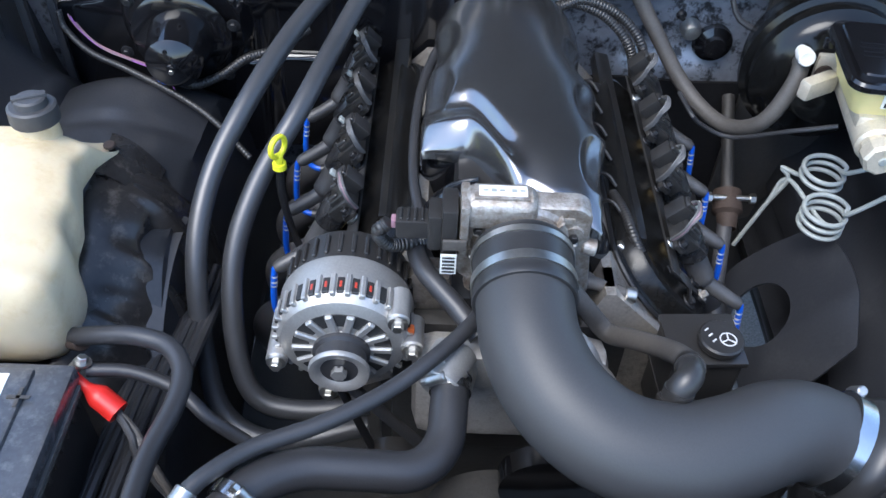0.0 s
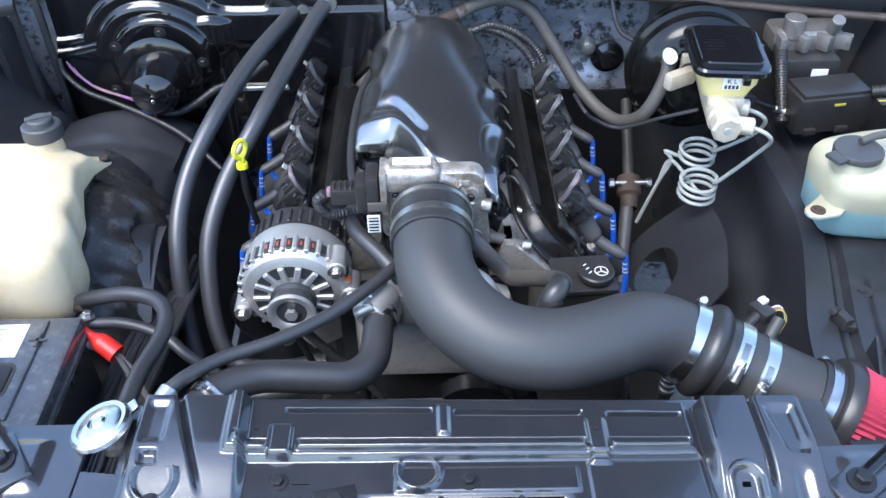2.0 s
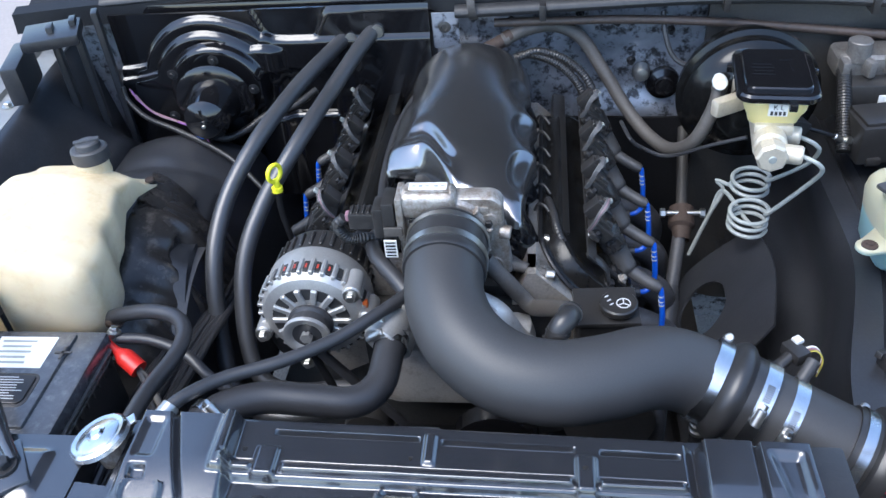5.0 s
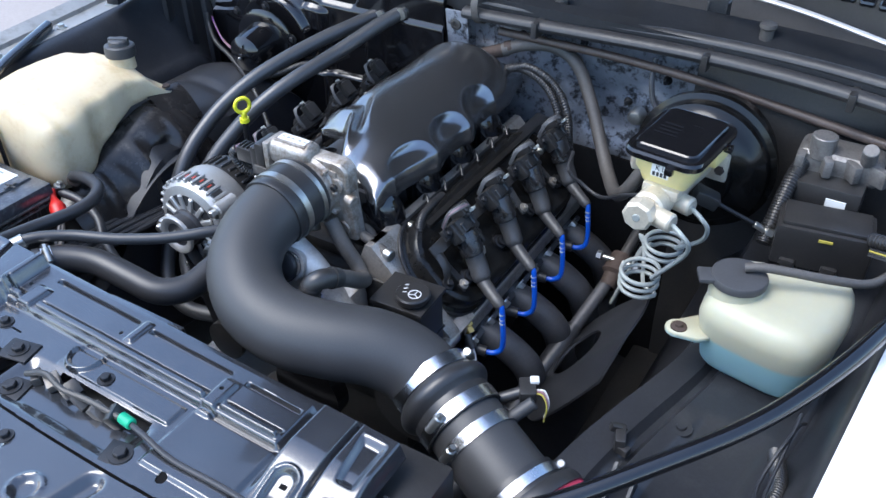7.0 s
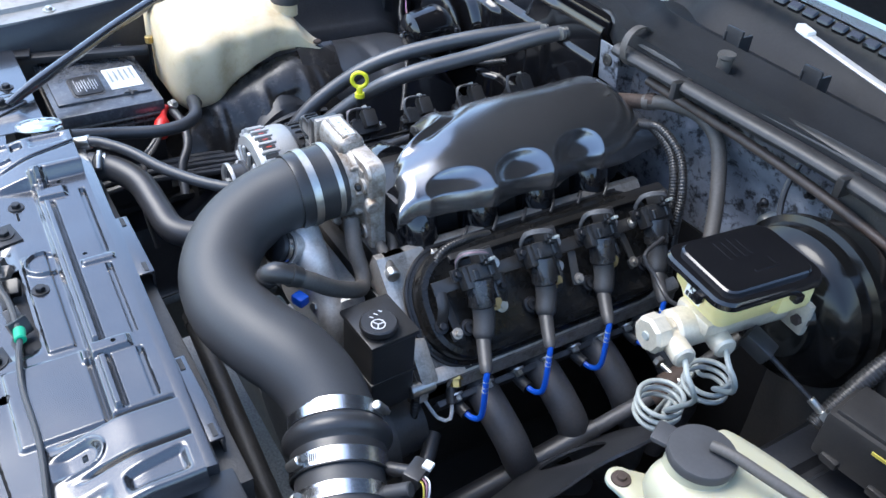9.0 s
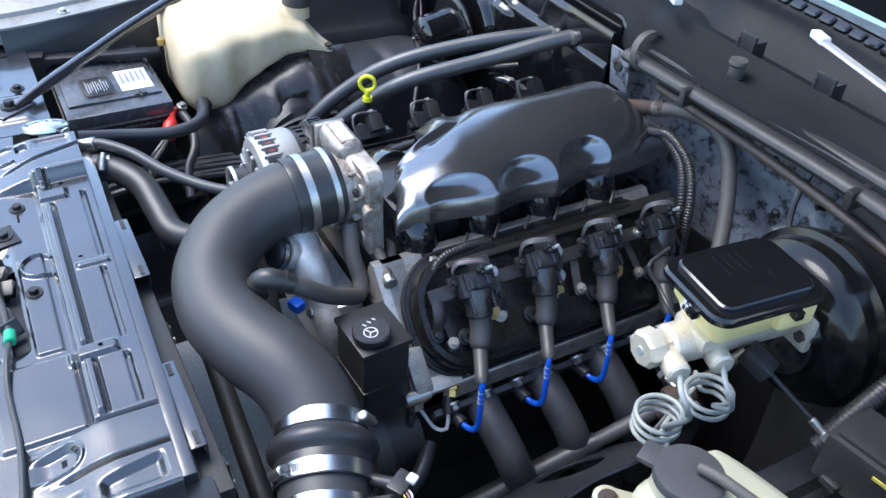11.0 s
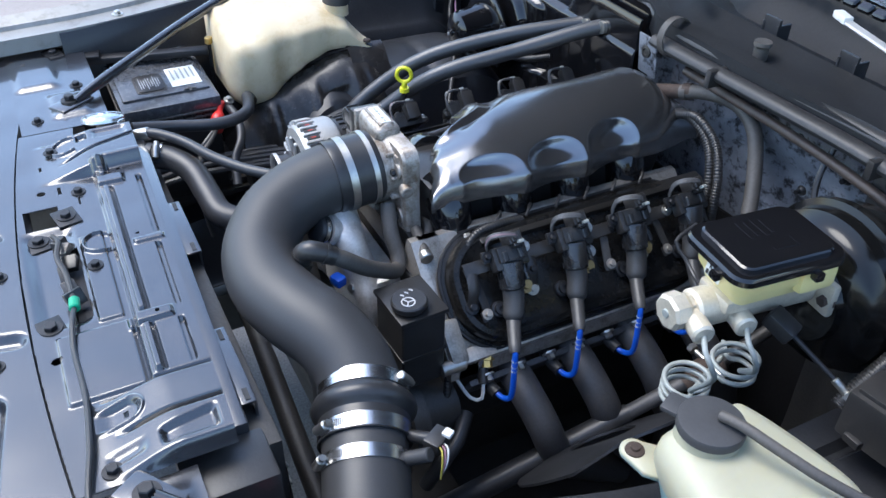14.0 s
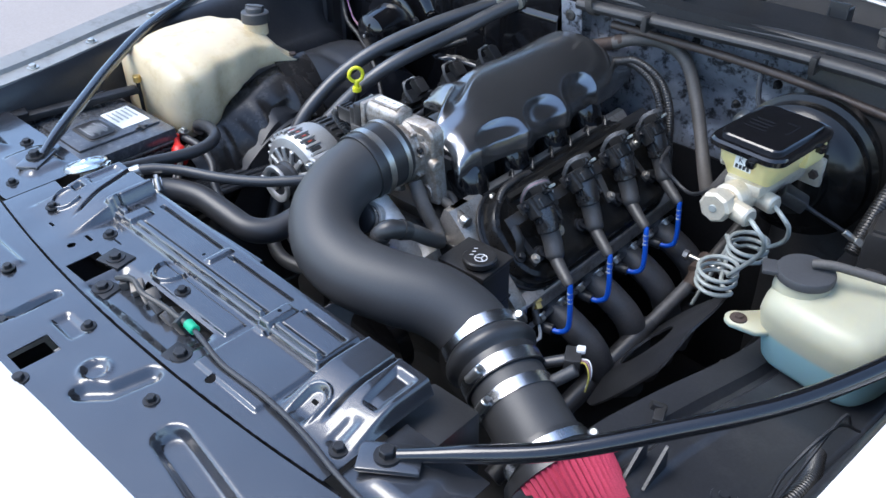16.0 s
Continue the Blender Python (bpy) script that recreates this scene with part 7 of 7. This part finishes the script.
# ---------- fender braces ----------
for pts, lab in (([(0.552, 0.238, 0.882), (0.60, 0.272, 0.892), (0.68, 0.335, 0.905), (0.76, 0.42, 0.926), (0.84, 0.52, 0.946), (0.90, 0.64, 0.960), (0.945, 0.78, 0.962)], 1),
                 ([(-0.362, 0.288, 0.886), (-0.395, 0.325, 0.892), (-0.47, 0.42, 0.905), (-0.56, 0.54, 0.922), (-0.65, 0.68, 0.938), (-0.735, 0.86, 0.946)], 0)):
    brace = thing("fender_brace", pts[0], "black tubular fender brace bolted to the radiator support", "brace", "fender braces")
    bm = bmesh.new()
    sweep(bm, pts, lambda t: 0.0105 * (0.75 + 0.25 * sstep(0.02, 0.12, t)), 16, 0.015)
    part("rod", bm, M["gloss"] if lab else M["panel"], brace)
    bm = bmesh.new()
    box(bm, V(pts[0]) - V(0.006, 0.006, 0.004), (0.07, 0.04, 0.007), 0.003, (0, 0, 35 if lab else 125))
    part("flat_end", bm, M["panel"], brace)
    bm = bmesh.new()
    hexbolt(bm, V(pts[0]) - V(0.008, 0.008, 0), (0, 0, 1), 0.009, 0.009)
    part("bolt", bm, M["blackbolt"], brace)

# ---------- heater box and blower ----------
heater = thing("heater_box", (-0.28, 1.2, 0.75), "glossy black moulded heater box with stepped ribs", "heater box")
BL = V(-0.400, 1.17, 0.872)


def shoulder(x, up):
    """Height of a stepped contour: an arc over the blower running into a level line."""
    r = 0.108 + up
    arc = BL.z + math.sqrt(max(0.0, r * r - (x - BL.x + 0.014) ** 2)) if abs(x - BL.x + 0.014) < r else 0.0
    level = 0.940 + up * 0.7 - 0.05 * sstep(-0.36, -0.60, x)
    return max(arc, level) + 0.010 * math.exp(-((x + 0.31) / 0.03) ** 2)


def heater_front(x, z):
    y = 1.232
    y -= (0.012 - 0.006 * sstep(-0.31, -0.27, x)) * (1 - sstep(-0.006, 0.006, z - shoulder(x, 0.030)))
    y -= 0.012 * (1 - sstep(-0.006, 0.006, z - shoulder(x, 0.004))) * sstep(-0.26, -0.29, x)
    d = math.hypot(x - BL.x, (z - BL.z))
    y -= 0.018 * (1 - sstep(0.088, 0.098, d))
    # the dished bay above, between two shoulders
    lip = 0.962 + 0.085 * sstep(-0.285, -0.335, x) + 0.055 * sstep(-0.205, -0.165, x)
    y -= 0.006 * (1 - sstep(-0.007, 0.007, z - lip)) * (1 - sstep(-0.13, -0.10, x) * 0.4)
    # inset field right of the blower
    y += 0.014 * bump1(x, -0.312, -0.175, 0.004) * bump1(z, 0.80, 0.903, 0.004)
    return V(x, y, z)


bm = bmesh.new()
surface(bm, heater_front, -0.60, 0.02, 170, 0.62, 1.022, 150, thick=0.006)
part("front_moulding", bm, M["gloss"], heater, angle=60)
bm = bmesh.new()
box(bm, (-0.29, 1.268, 0.83), (0.60, 0.04, 0.40), 0.015)
part("case", bm, M["gloss"], heater)
bm = bmesh.new()
box(bm, (0.050, 1.228, 0.968), (0.050, 0.004, 0.075), 0.002, (8, 0, 0))
flange = part("end_flange", bm, M["firewall"], heater, "silver painted flange with a round grommet")
bm = bmesh.new()
lathe(bm, (0.048, 1.225, 0.976), (0, -1, 0.1), [(0, 0), (0, 0.012), (0.003, 0.011), (0.004, 0.006), (0.002, 0.005), (0.002, 0)], 20)
part("grommet", bm, M["shell"], flange)
for k in range(6):
    a = k * math.tau / 6 + 0.3
    bm = bmesh.new()
    p = BL + V(0.090 * math.cos(a), 0, 0.090 * math.sin(a))
    hexbolt(bm, (p.x, 1.145, p.z), (0, -1, 0), 0.006, 0.006)
    part("screw", bm, M["blackbolt"], heater)
blower = thing("blower_motor", (-0.40, 1.12, 0.80), "black blower motor with a shiny domed can", "blower motor")
bm = bmesh.new()
lathe(bm, (-0.398, 1.155, 0.872), (0.05, -1, -0.02), [(0, 0), (0, 0.074), (0.006, 0.076), (0.010, 0.070), (0.012, 0.050), (0.055, 0.045), (0.078, 0.041), (0.088, 0.028), (0.092, 0.008), (0.096, 0.007), (0.096, 0)], 40)
part("can", bm, M["gloss"], blower)
bm = bmesh.new()
hexbolt(bm, (-0.392, 1.058, 0.870), (0, -1, 0), 0.004, 0.004, False)
part("nut", bm, M["zinc"], blower)
for side in (-1, 1):
    bm = bmesh.new()
    sweep(bm, [(-0.105 + 0.026 * side, 1.215, 0.967 + 0.007 * side), (-0.105 + 0.026 * side, 1.275, 0.967 + 0.007 * side)], 0.012, 16, 0.02)
    part("pipe_stub", bm, M["zinc"], heater)
# blower wiring
for pts, mt in (([(-0.572, 1.165, 0.895), (-0.562, 1.160, 0.876), (-0.530, 1.146, 0.856), (-0.490, 1.132, 0.846), (-0.435, 1.122, 0.830), (-0.415, 1.10, 0.822)], "pink"),
                ([(-0.568, 1.162, 0.893), (-0.556, 1.157, 0.872), (-0.524, 1.142, 0.852), (-0.480, 1.128, 0.842), (-0.430, 1.118, 0.826), (-0.405, 1.09, 0.815)], "purple"),
                ([(-0.560, 1.158, 0.886), (-0.548, 1.154, 0.868), (-0.515, 1.138, 0.850), (-0.475, 1.126, 0.842)], "palepink"),
                ([(-0.436, 1.115, 0.832), (-0.430, 1.10, 0.822), (-0.415, 1.098, 0.820)], "blue")):
    bm = bmesh.new()
    sweep(bm, pts, 0.0014, 6, 0.01)
    single("blower_wire", bm, M[mt], "thin coloured wire drooping below the blower", "wire", "blower wires")
bm = bmesh.new()
loom(bm, [(-0.43, 1.110, 0.826), (-0.38, 1.105, 0.816), (-0.34, 1.12, 0.824), (-0.30, 1.145, 0.842), (-0.25, 1.165, 0.85), (-0.21, 1.20, 0.865)], 0.007)
single("blower_loom", bm, M["shell"], "ribbed black loom below the blower", "wiring loom")
bm = bmesh.new()
loom(bm, [(-0.585, 1.165, 0.90), (-0.580, 1.160, 0.872), (-0.54, 1.135, 0.848), (-0.48, 1.115, 0.832), (-0.40, 1.075, 0.818), (-0.34, 1.04, 0.80), (-0.28, 1.0, 0.76)], 0.005)
single("blower_loom", bm, M["shell"], "ribbed black loom over the wheel house", "wiring loom")
bm = bmesh.new()
for k in range(3):
    box(bm, (-0.60 - 0.03 * k, 1.18 - 0.03 * k, 0.90), (0.012, 0.03, 0.30), 0.003, (0, 0, 20))
box(bm, (-0.66, 1.12, 1.03), (0.10, 0.09, 0.02), 0.004, (0, 0, 20))
box(bm, (-0.70, 1.05, 0.99), (0.03, 0.12, 0.07), 0.005, (0, 0, 15))
part("hinge_bracket", bm, M["inner"], cowl, "black hood hinge bracket at the corner of the bay")

# ---------- wiper motor and module, driver side ----------
wm = thing("wiper_motor", (0.80, 1.19, 0.86), "grey cast wiper motor with a black cover", "wiper motor")
bm = bmesh.new()
box(bm, (0.80, 1.17, 0.915), (0.13, 0.07, 0.045), 0.015, seg=3)
rod(bm, (0.77, 1.15, 0.925), (0.77, 1.15, 0.962), 0.020)
rod(bm, (0.84, 1.16, 0.91), (0.84, 1.13, 0.965), 0.012)
for k in range(4):
    box(bm, (0.745 + 0.036 * k, 1.14, 0.92), (0.014, 0.05, 0.03), 0.004, (0, 0, 20 * k))
part("gearbox", bm, M["wipercast"], wm)
bm = bmesh.new()
box(bm, (0.80, 1.125, 0.875), (0.10, 0.06, 0.055), 0.006)
part("cover", bm, M["shell"], wm)
bm = bmesh.new()
box(bm, (0.815, 1.094, 0.873), (0.030, 0.002, 0.024), 0)
part("label_plate", bm, M["label"], wm)
module = thing("fuse_module", (0.823, 1.0, 0.80), "black plastic fuse and relay module with a yellow tag", "fuse box")
bm = bmesh.new()
box(bm, (0.815, 1.046, 0.841), (0.140, 0.080, 0.070), 0.006, (0, 0, 8))
box(bm, (0.815, 1.046, 0.878), (0.126, 0.066, 0.008), 0.003, (0, 0, 8))
part("case", bm, M["shell"], module)
bm = bmesh.new()
box(bm, (0.823, 1.0045, 0.864), (0.020, 0.002, 0.004), 0, (0, 0, 8))
part("tag", bm, M["oldyellow"], module)
for x, y in ((0.800, 1.065), (0.860, 1.070)):
    bm = bmesh.new()
    box(bm, (x, y, 0.788), (0.020, 0.030, 0.050), 0.004)
    part("stand", bm, M["shell"], module)
for k in range(2):
    bm = bmesh.new()
    box(bm, (0.778 + 0.06 * k, 0.999 + 0.008 * k, 0.814), (0.024, 0.012, 0.012), 0.004)
    part("foot_clip", bm, M["shell"], module)
for k, mt in enumerate(("rubber", "rubber", "oldyellow", "rubber")):
    bm = bmesh.new()
    sweep(bm, [(0.883, 0.984 + 0.006 * k, 0.876), (0.913, 0.964 + 0.006 * k, 0.888), (0.938, 0.974 + 0.008 * k, 0.881), (0.953, 1.014, 0.866)], 0.0015, 6, 0.01)
    single("module_wire", bm, M[mt], "thin coloured wire from the fuse module", "wire", "module wires")
bm = bmesh.new()
loom(bm, [(0.735, 1.02, 0.82), (0.738, 1.06, 0.86), (0.745, 1.12, 0.905), (0.76, 1.20, 0.92)], 0.012)
single("module_loom", bm, M["shell"], "ribbed black loom rising behind the fuse module", "wiring loom")
bm = bmesh.new()
loom(bm, [(0.88, 1.02, 0.88), (0.91, 1.005, 0.89), (0.94, 1.01, 0.885), (0.965, 1.05, 0.86)], 0.011)
single("module_loom", bm, M["shell"], "ribbed black loom leaving the fuse module", "wiring loom")
bm = bmesh.new()
sweep(bm, [(0.45, 1.255, 0.98), (0.455, 1.235, 0.94), (0.475, 1.22, 0.90), (0.53, 1.20, 0.885), (0.57, 1.19, 0.90)], 0.005, 8)
single("speedo_cable", bm, M["rubber"], "thin black cable hanging down the firewall", "cable")
bm = bmesh.new()
lathe(bm, (0.465, 1.285, 0.82), (0, -1, 0), [(0, 0), (0, 0.035), (0.008, 0.032), (0.014, 0.020), (0.022, 0.018), (0.024, 0)], 24)
single("firewall_grommet", bm, M["gloss"], "black rubber grommet on the firewall", "grommet")
